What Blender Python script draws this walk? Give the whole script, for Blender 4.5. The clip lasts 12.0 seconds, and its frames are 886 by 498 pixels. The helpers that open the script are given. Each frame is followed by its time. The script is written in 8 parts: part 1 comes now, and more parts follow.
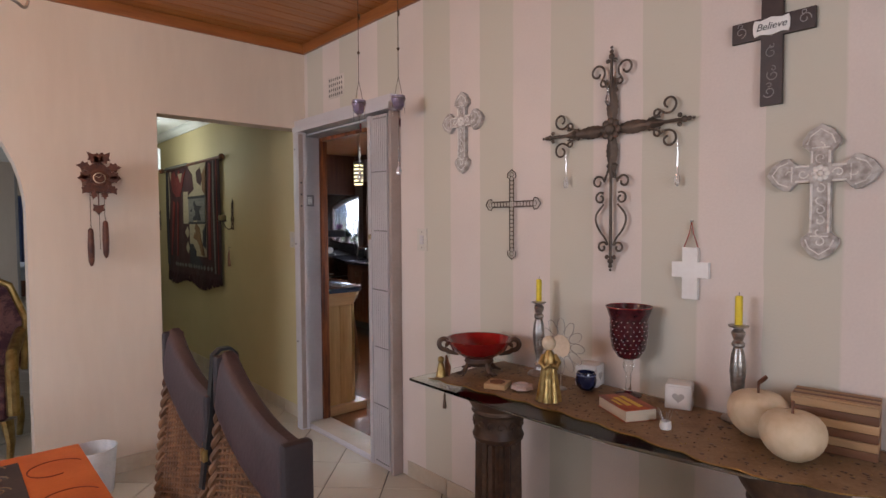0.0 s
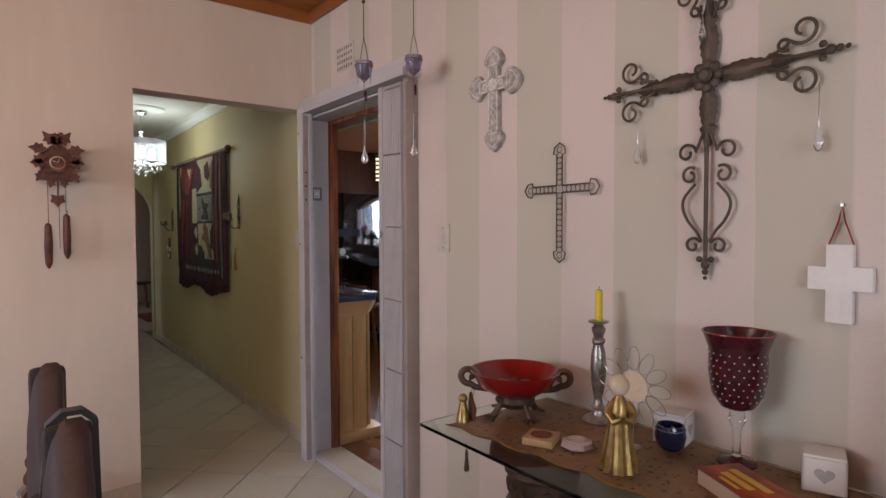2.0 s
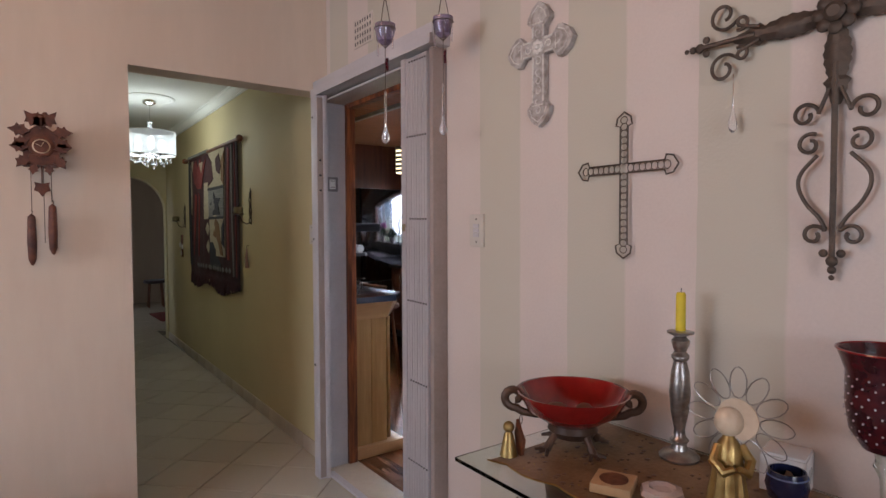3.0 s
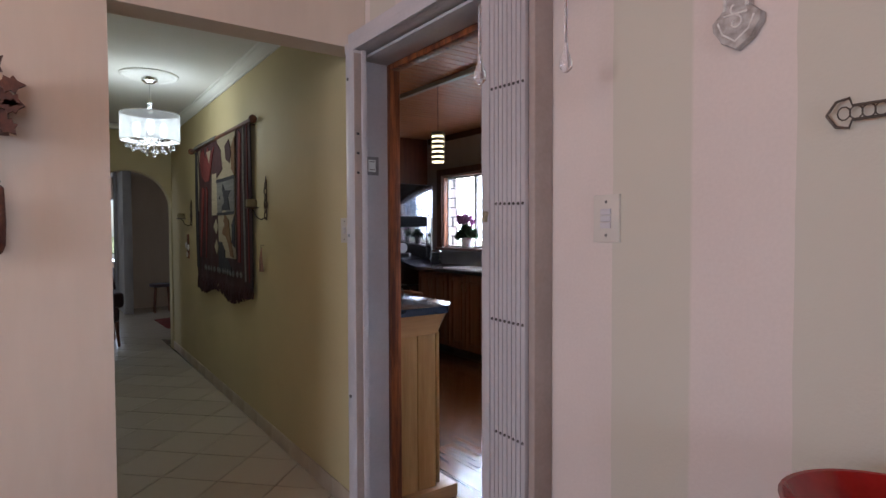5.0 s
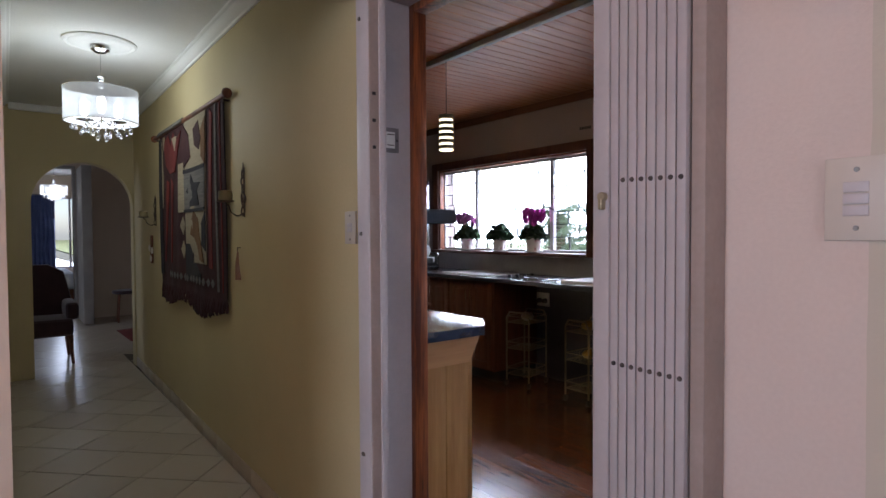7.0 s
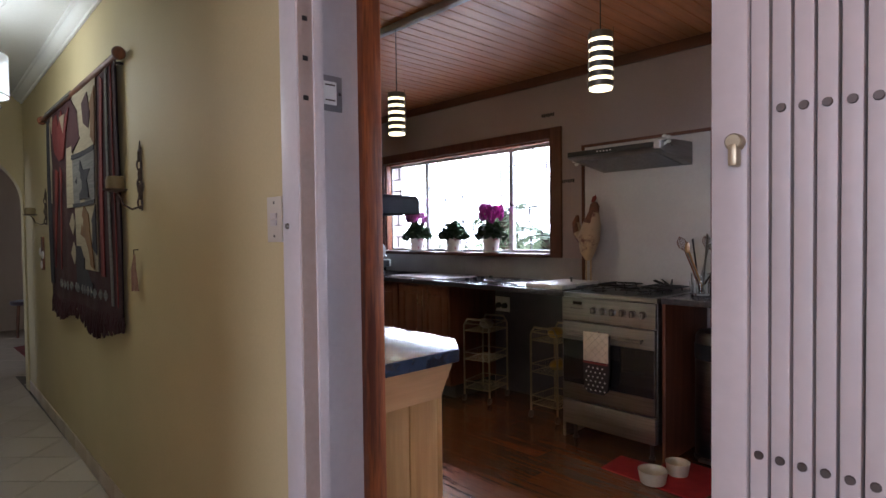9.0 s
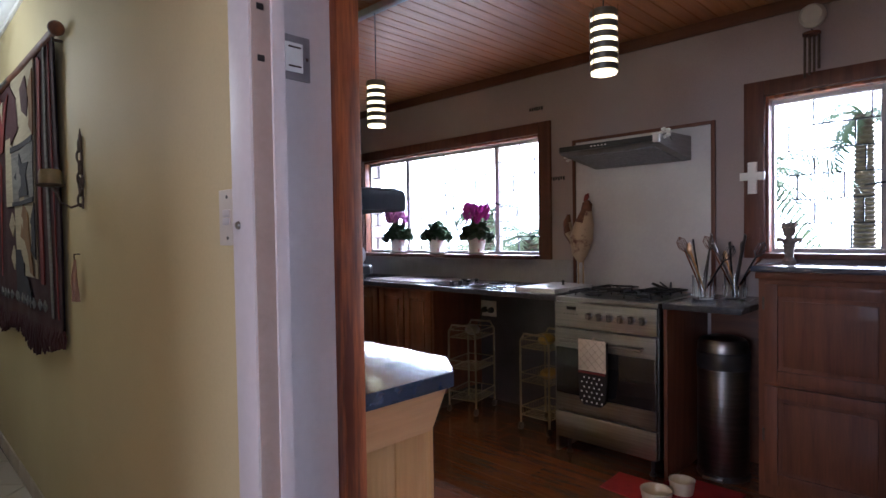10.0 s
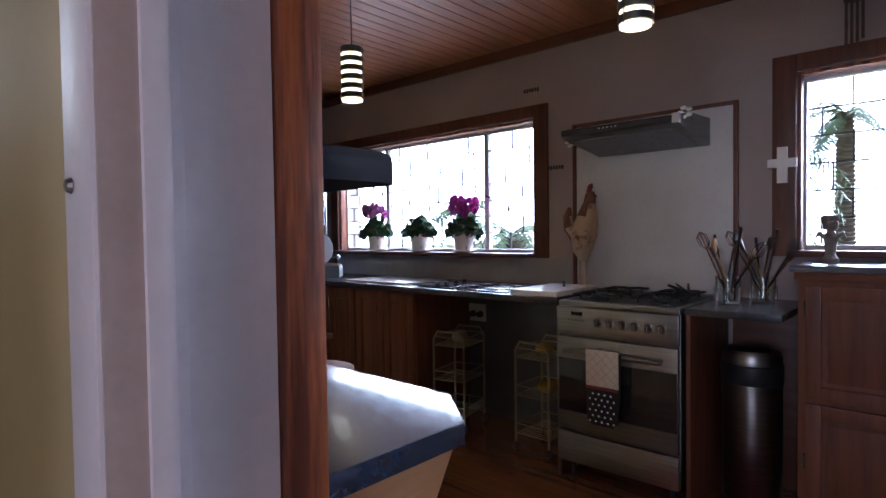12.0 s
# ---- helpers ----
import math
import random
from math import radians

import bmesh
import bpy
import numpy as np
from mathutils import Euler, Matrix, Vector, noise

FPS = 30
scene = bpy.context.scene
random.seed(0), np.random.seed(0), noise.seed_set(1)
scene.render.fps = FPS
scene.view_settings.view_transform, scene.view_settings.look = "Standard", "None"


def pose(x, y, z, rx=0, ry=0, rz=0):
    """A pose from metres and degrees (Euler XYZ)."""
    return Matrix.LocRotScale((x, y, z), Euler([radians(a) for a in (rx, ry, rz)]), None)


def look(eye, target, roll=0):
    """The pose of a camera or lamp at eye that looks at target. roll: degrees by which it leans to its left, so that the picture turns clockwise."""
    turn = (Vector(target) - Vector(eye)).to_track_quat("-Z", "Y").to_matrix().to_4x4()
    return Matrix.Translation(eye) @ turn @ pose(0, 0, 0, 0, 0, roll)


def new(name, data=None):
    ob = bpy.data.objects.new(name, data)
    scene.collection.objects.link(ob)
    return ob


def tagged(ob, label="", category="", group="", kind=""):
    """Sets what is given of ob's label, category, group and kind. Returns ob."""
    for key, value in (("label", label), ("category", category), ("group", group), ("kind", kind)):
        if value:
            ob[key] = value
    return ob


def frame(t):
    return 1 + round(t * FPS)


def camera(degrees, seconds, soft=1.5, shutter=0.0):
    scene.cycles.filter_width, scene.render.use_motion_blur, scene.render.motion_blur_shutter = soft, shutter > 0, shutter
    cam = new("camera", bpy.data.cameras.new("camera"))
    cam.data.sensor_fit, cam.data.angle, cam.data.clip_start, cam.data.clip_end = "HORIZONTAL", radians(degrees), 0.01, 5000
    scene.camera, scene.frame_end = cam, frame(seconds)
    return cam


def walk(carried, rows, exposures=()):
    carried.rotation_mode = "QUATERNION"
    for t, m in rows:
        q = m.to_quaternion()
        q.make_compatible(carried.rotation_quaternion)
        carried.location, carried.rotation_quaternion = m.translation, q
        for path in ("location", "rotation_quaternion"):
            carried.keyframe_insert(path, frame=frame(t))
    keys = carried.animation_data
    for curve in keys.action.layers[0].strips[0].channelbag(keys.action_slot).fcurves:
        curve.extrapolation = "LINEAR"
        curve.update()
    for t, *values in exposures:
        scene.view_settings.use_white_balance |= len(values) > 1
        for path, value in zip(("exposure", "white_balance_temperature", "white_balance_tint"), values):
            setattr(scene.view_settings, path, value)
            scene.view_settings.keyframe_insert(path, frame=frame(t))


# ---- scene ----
cam = camera(75.9, 12.0)
PATH = [
    (0, (0.041, -0.144, 1.432), (1.367, 1.351, 1.344), -0.3),
    (0.5, (0.161, -0.06, 1.412), (1.469, 1.451, 1.333), -0.2),
    (1, (0.28, 0.042, 1.412), (1.566, 1.573, 1.337), -0.2),
    (1.5, (0.372, 0.166, 1.406), (1.633, 1.717, 1.33), -0.2),
    (2, (0.479, 0.299, 1.385), (1.712, 1.872, 1.315), -0.2),
    (2.5, (0.574, 0.432, 1.374), (1.779, 2.027, 1.301), -0.2),
    (3, (0.643, 0.598, 1.355), (1.825, 2.21, 1.283), -0.2),
    (3.2, (0.667, 0.685, 1.361), (1.844, 2.3, 1.286), -0.2),
    (5, (0.832, 1.3, 1.317), (1.988, 2.931, 1.254), -0.2),
    (5.5, (0.858, 1.492, 1.32), (2.018, 3.12, 1.258), -0.2),
    (6, (0.89, 1.652, 1.303), (2.061, 3.272, 1.243), -0.3),
    (6.5, (0.95, 1.806, 1.296), (2.142, 3.411, 1.237), -0.3),
    (7, (1.028, 1.945, 1.301), (2.248, 3.529, 1.245), -0.3),
    (9, (1.313, 2.393, 1.28), (2.686, 3.847, 1.227), -0.7),
    (9.5, (1.393, 2.501, 1.275), (2.797, 3.924, 1.227), -0.9),
    (10, (1.469, 2.6, 1.28), (2.895, 4.002, 1.229), -0.9),
    (10.5, (1.544, 2.684, 1.275), (2.978, 4.078, 1.225), -0.9),
    (11, (1.609, 2.775, 1.277), (3.052, 4.158, 1.228), -0.9),
    (11.5, (1.676, 2.873, 1.271), (3.136, 4.24, 1.217), -0.8),
    (12, (1.751, 2.94, 1.257), (3.231, 4.284, 1.202), -0.8),
]
walk(cam, [(t, look(eye, target, roll)) for t, eye, target, roll in PATH], exposures=[(0.0, 0.5, 6150, 14), (2.5, 0.45, 6050, 14), (5.5, 0.4, 5750, 17), (7.0, 0.4, 5800, 20), (9.0, 0.76, 5800, 21), (9.5, 0.92, 5700, 21), (10.5, 0.78, 5400, 23), (12.0, 0.56, 5350, 23)])

# ==== body ====
world = bpy.data.worlds.new("sky")
scene.world = world
world.use_nodes = True
wn = world.node_tree.nodes
sky = wn.new("ShaderNodeTexSky")
sky.sky_type, sky.sun_disc = "NISHITA", False
sky.sun_elevation, sky.sun_rotation = radians(62), radians(150)
world.node_tree.links.new(sky.outputs[0], wn["Background"].inputs[0])
wn["Background"].inputs[1].default_value = 0.15


def lamp(name, kind, m, energy, color, size=0.1, size_y=None):
    data = bpy.data.lights.new(name, kind)
    data.energy, data.color = energy, color
    if kind == "AREA":
        data.shape, data.size, data.size_y = "RECTANGLE", size, size_y or size
    elif kind == "SUN":
        data.angle = radians(size)
    else:
        data.shadow_soft_size = size
    ob = new(name, data)
    ob.matrix_world = m
    return ob


lamp("sun", "SUN", look((7.0, -12.0, 26.0), (0, 0, 0)), 4.5, (1.0, 0.95, 0.88), 0.6)
# added daylight at assumed openings of the dining room, which lie behind the camera
lamp("window_daylight", "AREA", look((-3.0, 1.9, 1.72), (1.0, 1.7, 1.5)), 56, (0.84, 0.91, 1.0), 1.9, 1.0)
lamp("window_daylight", "AREA", look((-0.4, -3.0, 1.75), (0.2, 0.0, 1.55)), 42, (0.88, 0.93, 1.0), 1.8, 0.95)
# added daylight: outside above the kitchen windows, and in the far bedroom window
lamp("window_daylight", "AREA", look((5.62, 5.97, 2.5), (4.3, 5.6, 0.95)), 50, (0.8, 0.88, 1.0), 2.0, 0.7)
lamp("window_daylight", "AREA", look((5.62, 3.0, 2.5), (4.3, 3.2, 0.95)), 18, (0.82, 0.9, 1.0), 1.1, 0.7)
lamp("window_daylight", "AREA", look((2.05, 16.2, 1.4), (1.7, 12, 0.4)), 10, (0.85, 0.92, 1.0), 0.7, 1.6)
# fill light added to brighten the hall, from an unseen side opening
lamp("window_daylight", "AREA", look((-1.9, 10.3, 1.6), (1.5, 10.3, 0.6)), 16, (0.85, 0.92, 1.0), 1.2, 1.2)
# lit lamps: dining chandelier, corridor chandelier, hall and bedroom lamps, two kitchen pendants
lamp("chandelier_light", "POINT", pose(0.05, 1.85, 2.36), 17, (1.0, 0.62, 0.36), 0.25)
lamp("corridor_light", "POINT", pose(1.51, 5.98, 2.06), 8, (0.93, 1.0, 0.9), 0.3)
lamp("bedroom_light", "POINT", pose(1.72, 14.0, 2.0), 12, (0.95, 1.0, 0.92), 0.1)
lamp("pendant_light", "POINT", pose(3.37, 4.94, 1.90), 5.5, (1.0, 0.82, 0.5), 0.03)
lamp("pendant_light", "POINT", pose(3.43, 3.645, 1.95), 5.5, (1.0, 0.82, 0.5), 0.03)


# ---- mesh tools ----
def thing(name, label, category, loc=(0, 0, 0), rz=0.0, group="", kind=""):
    ob = new(name)
    ob.empty_display_size = 0.05
    ob.matrix_world = pose(*loc, 0, 0, rz)
    return tagged(ob, label, category, group, kind)


def part(name, bm, material, parent=None, label=""):
    me = bpy.data.meshes.new(name)
    bmesh.ops.recalc_face_normals(bm, faces=bm.faces)
    bm.to_mesh(me)
    bm.free()
    for p in me.polygons:
        p.use_smooth = True
    me.set_sharp_from_angle(angle=radians(32))
    me.materials.append(material)
    ob = new(name, me)
    if parent:
        ob.parent = parent
    if label:
        ob["label"] = label
    return ob


def structure(name, bm, material, label, category):
    return tagged(part(name, bm, material), label, category, "", "structure")


def add(bm, verts, faces):
    vs = [bm.verts.new(v) for v in verts]
    for f in faces:
        try:
            bm.faces.new([vs[i] for i in f])
        except ValueError:
            pass
    return vs


def box(x0, x1, y0, y1, z0, z1, bev=0.0, bm=None, seg=2):
    bm = bm or bmesh.new()
    t = bmesh.new()
    add(t, [(x, y, z) for x in (x0, x1) for y in (y0, y1) for z in (z0, z1)],
        [(0, 1, 3, 2), (4, 6, 7, 5), (0, 4, 5, 1), (2, 3, 7, 6), (0, 2, 6, 4), (1, 5, 7, 3)])
    if bev:
        bmesh.ops.bevel(t, geom=t.edges[:], offset=bev, segments=seg, affect="EDGES", profile=0.6)
    merge(bm, t)
    return bm


def merge(bm, t, m=None):
    if m is not None:
        bmesh.ops.transform(t, matrix=m, verts=t.verts)
    index = {v: bm.verts.new(v.co) for v in t.verts}
    for f in t.faces:
        bm.faces.new([index[v] for v in f.verts])
    t.free()
    return bm


def lathe(profile, c=(0, 0, 0), seg=28, bm=None, cap=True, m=None):
    t = bmesh.new()
    rings = []
    for r, z in profile:
        rings.append([t.verts.new((r * math.cos(2 * math.pi * i / seg), r * math.sin(2 * math.pi * i / seg), z)) for i in range(seg)])
    for a, b in zip(rings, rings[1:]):
        for i in range(seg):
            t.faces.new((a[i], a[(i + 1) % seg], b[(i + 1) % seg], b[i]))
    if cap:
        t.faces.new(rings[0])
        t.faces.new(rings[-1])
    return merge(bm or bmesh.new(), t, Matrix.Translation(c) @ (m or Matrix.Identity(4)))


def tube(points, r, seg=8, bm=None, closed=False, flat=1.0):
    """A round bar along points; r is one radius or one for each point."""
    bm = bm or bmesh.new()
    pts = [Vector(p) for p in points]
    n = len(pts)
    rs = r if isinstance(r, (list, tuple)) else [r] * n
    side, rings = None, []
    for i, p in enumerate(pts):
        a = pts[i - 1] if i or closed else p
        b = pts[(i + 1) % n] if i < n - 1 or closed else p
        d = (b - a).normalized()
        if side is None:
            side = d.orthogonal().normalized()
        side = (side - d * side.dot(d))
        side = side.normalized() if side.length > 1e-6 else d.orthogonal().normalized()
        up = d.cross(side)
        rings.append([bm.verts.new(p + rs[i] * (math.cos(2 * math.pi * k / seg) * side + flat * math.sin(2 * math.pi * k / seg) * up)) for k in range(seg)])
    pairs = list(zip(rings, rings[1:])) + ([(rings[-1], rings[0])] if closed else [])
    for a, b in pairs:
        for k in range(seg):
            bm.faces.new((a[k], a[(k + 1) % seg], b[(k + 1) % seg], b[k]))
    if not closed:
        bm.faces.new(rings[0])
        bm.faces.new(rings[-1])
    return bm


def prism(outline, depth, m=None, bev=0.0, bm=None, seg=2):
    """outline in the local xy plane, raised by depth along z, then moved by m."""
    t = bmesh.new()
    low = [t.verts.new((x, y, 0)) for x, y in outline]
    f = t.faces.new(low)
    g = bmesh.ops.extrude_face_region(t, geom=[f])
    bmesh.ops.translate(t, vec=(0, 0, depth), verts=[v for v in g["geom"] if isinstance(v, bmesh.types.BMVert)])
    if bev:
        top = [e for e in t.edges if all(v.co.z > depth * 0.5 for v in e.verts)]
        bmesh.ops.bevel(t, geom=top, offset=bev, segments=seg, affect="EDGES", profile=0.6)
    return merge(bm or bmesh.new(), t, m)


def ball(c, r, seg=16, rings=10, bm=None):
    rx, ry, rz = r if isinstance(r, (tuple, list)) else (r, r, r)
    prof = [(math.sin(math.pi * i / rings) or 1e-4, -math.cos(math.pi * i / rings)) for i in range(rings + 1)]
    prof[0], prof[-1] = (0.02, -1), (0.02, 1)
    return lathe(prof, c, seg, bm, True, Matrix.Diagonal((rx, ry, rz, 1)))


def spiral(c, r0, r1, a0, a1, n=22):
    """Points of a scroll in a plane: local (u, v)."""
    out = []
    for i in range(n):
        f = i / (n - 1)
        a, r = radians(a0 + (a1 - a0) * f), r0 + (r1 - r0) * f
        out.append((c[0] + r * math.cos(a), c[1] + r * math.sin(a)))
    return out


def smooth(pts, n=5):
    """More points on a soft curve through pts."""
    p = [Vector(q) for q in pts]
    p = [p[0] * 2 - p[1]] + p + [p[-1] * 2 - p[-2]]
    out = []
    for a, b, c, d in zip(p, p[1:], p[2:], p[3:]):
        for i in range(n):
            t = i / n
            out.append(0.5 * (2 * b + (c - a) * t + (2 * a - 5 * b + 4 * c - d) * t * t + (3 * b - a - 3 * c + d) * t ** 3))
    return out + [p[-2]]


def wall_with_holes(a0, a1, z1, holes, thick, axis, at):
    """A wall with rectangular holes (a, b, z0, z1). axis 'x': the wall runs along y at x = at; 'y': along x at y = at."""
    bm = bmesh.new()
    cuts = sorted({a0, a1, *[h[0] for h in holes], *[h[1] for h in holes]})
    zs = sorted({0.0, z1, *[h[2] for h in holes], *[h[3] for h in holes]})
    open_cell = lambda a, z: any(h[0] < a < h[1] and h[2] < z < h[3] for h in holes)
    na, nz = len(cuts) - 1, len(zs) - 1
    solid = [[not open_cell((cuts[i] + cuts[i + 1]) / 2, (zs[j] + zs[j + 1]) / 2) for j in range(nz)] for i in range(na)]
    cache = {}

    def v(i, j, k):
        if (i, j, k) not in cache:
            d = at + k * thick
            cache[i, j, k] = bm.verts.new((d, cuts[i], zs[j]) if axis == "x" else (cuts[i], d, zs[j]))
        return cache[i, j, k]
    full = lambda i, j: 0 <= i < na and 0 <= j < nz and solid[i][j]
    for i in range(na):
        for j in range(nz):
            if not solid[i][j]:
                continue
            for k in (0, 1):
                bm.faces.new((v(i, j, k), v(i + 1, j, k), v(i + 1, j + 1, k), v(i, j + 1, k)))
            for (di, dj), (p, q) in {(-1, 0): ((i, j), (i, j + 1)), (1, 0): ((i + 1, j), (i + 1, j + 1)),
                                     (0, -1): ((i, j), (i + 1, j)), (0, 1): ((i, j + 1), (i + 1, j + 1))}.items():
                if not full(i + di, j + dj):
                    bm.faces.new((v(*p, 0), v(*q, 0), v(*q, 1), v(*p, 1)))
    return bm


def arch_wall(x0, x1, z1, ax0, ax1, spring, at, thick, n=28, square=None):
    """A wall along x with one round-headed opening from the floor."""
    r, cx = (ax1 - ax0) / 2, (ax0 + ax1) / 2
    rise = r
    arc = [(cx - r * math.cos(math.pi * i / n), spring + rise * math.sin(math.pi * i / n)) for i in range(n + 1)]
    right = [(x1, 0)] if square is None else [(square[0], 0), (square[0], square[1]), (x1, square[1])]
    pts = [(x0, 0), (ax0, 0), *arc, (ax1, 0), *right, (x1, z1), (x0, z1)]
    return prism(pts, thick, Matrix.Translation((0, at + thick, 0)) @ pose(0, 0, 0, 90, 0, 0))


# ---- materials ----
def material(name, c1, c2=None, rough=0.6, metal=0.0, scale=6.0, stretch=(1, 1, 1), bump=0.1, fine=80.0, spread=(0.35, 0.65),
             rough2=None, coat=0.0, transmission=0.0, ior=1.45, emit=None, strength=0.0, sheen=0.0, vary=0.0, alpha=1.0):
    m = bpy.data.materials.new(name)
    m.use_nodes = True
    nt = m.node_tree
    N, L = nt.nodes, nt.links
    b = N["Principled BSDF"]
    tc, mp = N.new("ShaderNodeTexCoord"), N.new("ShaderNodeMapping")
    mp.inputs["Scale"].default_value = stretch
    L.new(tc.outputs["Object"], mp.inputs[0])
    big, small = N.new("ShaderNodeTexNoise"), N.new("ShaderNodeTexNoise")
    big.inputs["Scale"].default_value, big.inputs["Detail"].default_value = scale, 5
    small.inputs["Scale"].default_value, small.inputs["Detail"].default_value = fine, 3
    for t in (big, small):
        L.new(mp.outputs[0], t.inputs["Vector"])
    ramp = N.new("ShaderNodeValToRGB")
    c2 = c2 or tuple(min(1, v * 0.82) for v in c1)
    ramp.color_ramp.elements[0].color, ramp.color_ramp.elements[1].color = (*c1, 1), (*c2, 1)
    ramp.color_ramp.elements[0].position, ramp.color_ramp.elements[1].position = spread
    blend = N.new("ShaderNodeMath")
    blend.operation = "MULTIPLY_ADD"
    blend.inputs[1].default_value = 0.35
    L.new(small.outputs[0], blend.inputs[0])
    off = N.new("ShaderNodeMath")
    off.operation = "MULTIPLY_ADD"
    off.inputs[1].default_value, off.inputs[2].default_value = 0.85, -0.1
    L.new(big.outputs[0], off.inputs[0])
    L.new(off.outputs[0], blend.inputs[2])
    L.new(blend.outputs[0], ramp.inputs[0])
    last = ramp.outputs[0]
    if vary:
        info, hsv = N.new("ShaderNodeObjectInfo"), N.new("ShaderNodeHueSaturation")
        rng = N.new("ShaderNodeMapRange")
        rng.inputs[3].default_value, rng.inputs[4].default_value = 1 - vary, 1 + vary
        L.new(info.outputs["Random"], rng.inputs[0])
        L.new(rng.outputs[0], hsv.inputs["Value"])
        L.new(last, hsv.inputs["Color"])
        last = hsv.outputs[0]
    L.new(last, b.inputs["Base Color"])
    rr = N.new("ShaderNodeMapRange")
    rr.inputs[3].default_value, rr.inputs[4].default_value = rough, rough2 if rough2 is not None else min(1, rough * 1.25)
    L.new(big.outputs[0], rr.inputs[0])
    L.new(rr.outputs[0], b.inputs["Roughness"])
    b.inputs["Metallic"].default_value = metal
    b.inputs["Coat Weight"].default_value, b.inputs["Coat Roughness"].default_value = coat, 0.12
    b.inputs["Transmission Weight"].default_value, b.inputs["IOR"].default_value = transmission, ior
    b.inputs["Sheen Weight"].default_value = sheen
    b.inputs["Alpha"].default_value = alpha
    if emit:
        b.inputs["Emission Color"].default_value, b.inputs["Emission Strength"].default_value = (*emit, 1), strength
    if bump:
        bp = N.new("ShaderNodeBump")
        bp.inputs["Strength"].default_value, bp.inputs["Distance"].default_value = bump, 0.004
        L.new(small.outputs[0], bp.inputs["Height"])
        L.new(bp.outputs[0], b.inputs["Normal"])
    return m


def wood(name, c1, c2, along, rough=0.4, coat=0.0, vary=0.12, scale=1.0):
    """Wood with its grain along axis 0, 1 or 2 and a few knots."""
    st = [9.0 * scale] * 3
    st[along] = 0.7 * scale
    m = material(name, c1, c2, rough, 0, 3.0, tuple(st), 0.12, 14.0, (0.25, 0.75), None, coat, vary=vary)
    return m


def striped_paint():
    """Cream wall paint with hand-rolled upright bands of pale sage."""
    m = material("striped_wall_paint", (0.62, 0.53, 0.47), (0.57, 0.485, 0.43), 0.7, 0, 2.0, (1, 1, 1), 0.18, 120)
    N, L = m.node_tree.nodes, m.node_tree.links
    b = N["Principled BSDF"]
    source = b.inputs["Base Color"].links[0].from_socket
    tc, sep = N.new("ShaderNodeTexCoord"), N.new("ShaderNodeSeparateXYZ")
    L.new(tc.outputs["Object"], sep.inputs[0])
    wob = N.new("ShaderNodeTexNoise")
    wob.inputs["Scale"].default_value = 5.0
    L.new(tc.outputs["Object"], wob.inputs["Vector"])
    a = N.new("ShaderNodeMath")
    a.operation, a.inputs[1].default_value = "MULTIPLY_ADD", 0.012
    L.new(wob.outputs[0], a.inputs[0])
    L.new(sep.outputs["Y"], a.inputs[2])
    fr = N.new("ShaderNodeMath")
    fr.operation, fr.inputs[1].default_value = "ADD", 6.215
    L.new(a.outputs[0], fr.inputs[0])
    dv = N.new("ShaderNodeMath")
    dv.operation, dv.inputs[1].default_value = "DIVIDE", 0.4218
    L.new(fr.outputs[0], dv.inputs[0])
    fc = N.new("ShaderNodeMath")
    fc.operation = "FRACT"
    L.new(dv.outputs[0], fc.inputs[0])
    st = N.new("ShaderNodeMapRange")
    st.inputs[1].default_value, st.inputs[2].default_value = 0.49, 0.51
    L.new(fc.outputs[0], st.inputs[0])
    mx = N.new("ShaderNodeMix")
    mx.data_type = "RGBA"
    L.new(st.outputs[0], mx.inputs["Factor"])
    L.new(source, mx.inputs["A"])
    mx.inputs["B"].default_value = (0.505, 0.458, 0.373, 1)
    L.new(mx.outputs["Result"], b.inputs["Base Color"])
    return m


STRIPES = striped_paint()
CREAM = material("cream_wall_paint", (0.63, 0.53, 0.43), (0.58, 0.48, 0.385), 0.75, 0, 1.2, (2.2, 2.2, 0.45), 0.35, 9)
OLIVE = material("pale_olive_wall_paint", (0.565, 0.475, 0.265), (0.515, 0.43, 0.235), 0.6, 0, 1.5, (1, 1, 1), 0.15, 130)
KWALL = material("mauve_grey_kitchen_paint", (0.31, 0.25, 0.235), (0.27, 0.215, 0.2), 0.6, 0, 1.5, (1, 1, 1), 0.12, 130)
WHITE = material("white_gloss_paint", (0.51, 0.478, 0.485), (0.455, 0.425, 0.432), 0.34, 0, 4, (1, 1, 1), 0.08, 60)
PLASTER = material("white_ceiling_plaster", (0.78, 0.78, 0.75), (0.72, 0.72, 0.69), 0.85, 0, 2, (1, 1, 1), 0.1, 90)
TILE = material("cream_glazed_floor_tile", (0.50, 0.44, 0.352), (0.483, 0.423, 0.337), 0.22, 0, 5, (1, 1, 1), 0.015, 40, (0.1, 0.9), 0.26, vary=0.05)
GROUT = material("dark_floor_grout", (0.12, 0.10, 0.08), (0.09, 0.075, 0.06), 0.9, 0, 12, (1, 1, 1), 0.3, 90)
SKIRT = material("beige_skirting_tile", (0.5, 0.42, 0.32), (0.44, 0.36, 0.27), 0.35, 0, 5, (1, 1, 1), 0.05, 40, vary=0.06)
PINE_CEIL = wood("varnished_pine_ceiling", (0.40, 0.15, 0.035), (0.24, 0.08, 0.02), 0, 0.35, 0.2)
KPINE = wood("kitchen_ceiling_boards", (0.36, 0.13, 0.045), (0.2, 0.07, 0.027), 0, 0.35, 0.2)
FLOORWOOD = wood("laminate_floor_boards", (0.20, 0.078, 0.032), (0.12, 0.045, 0.02), 1, 0.16, 0.5)
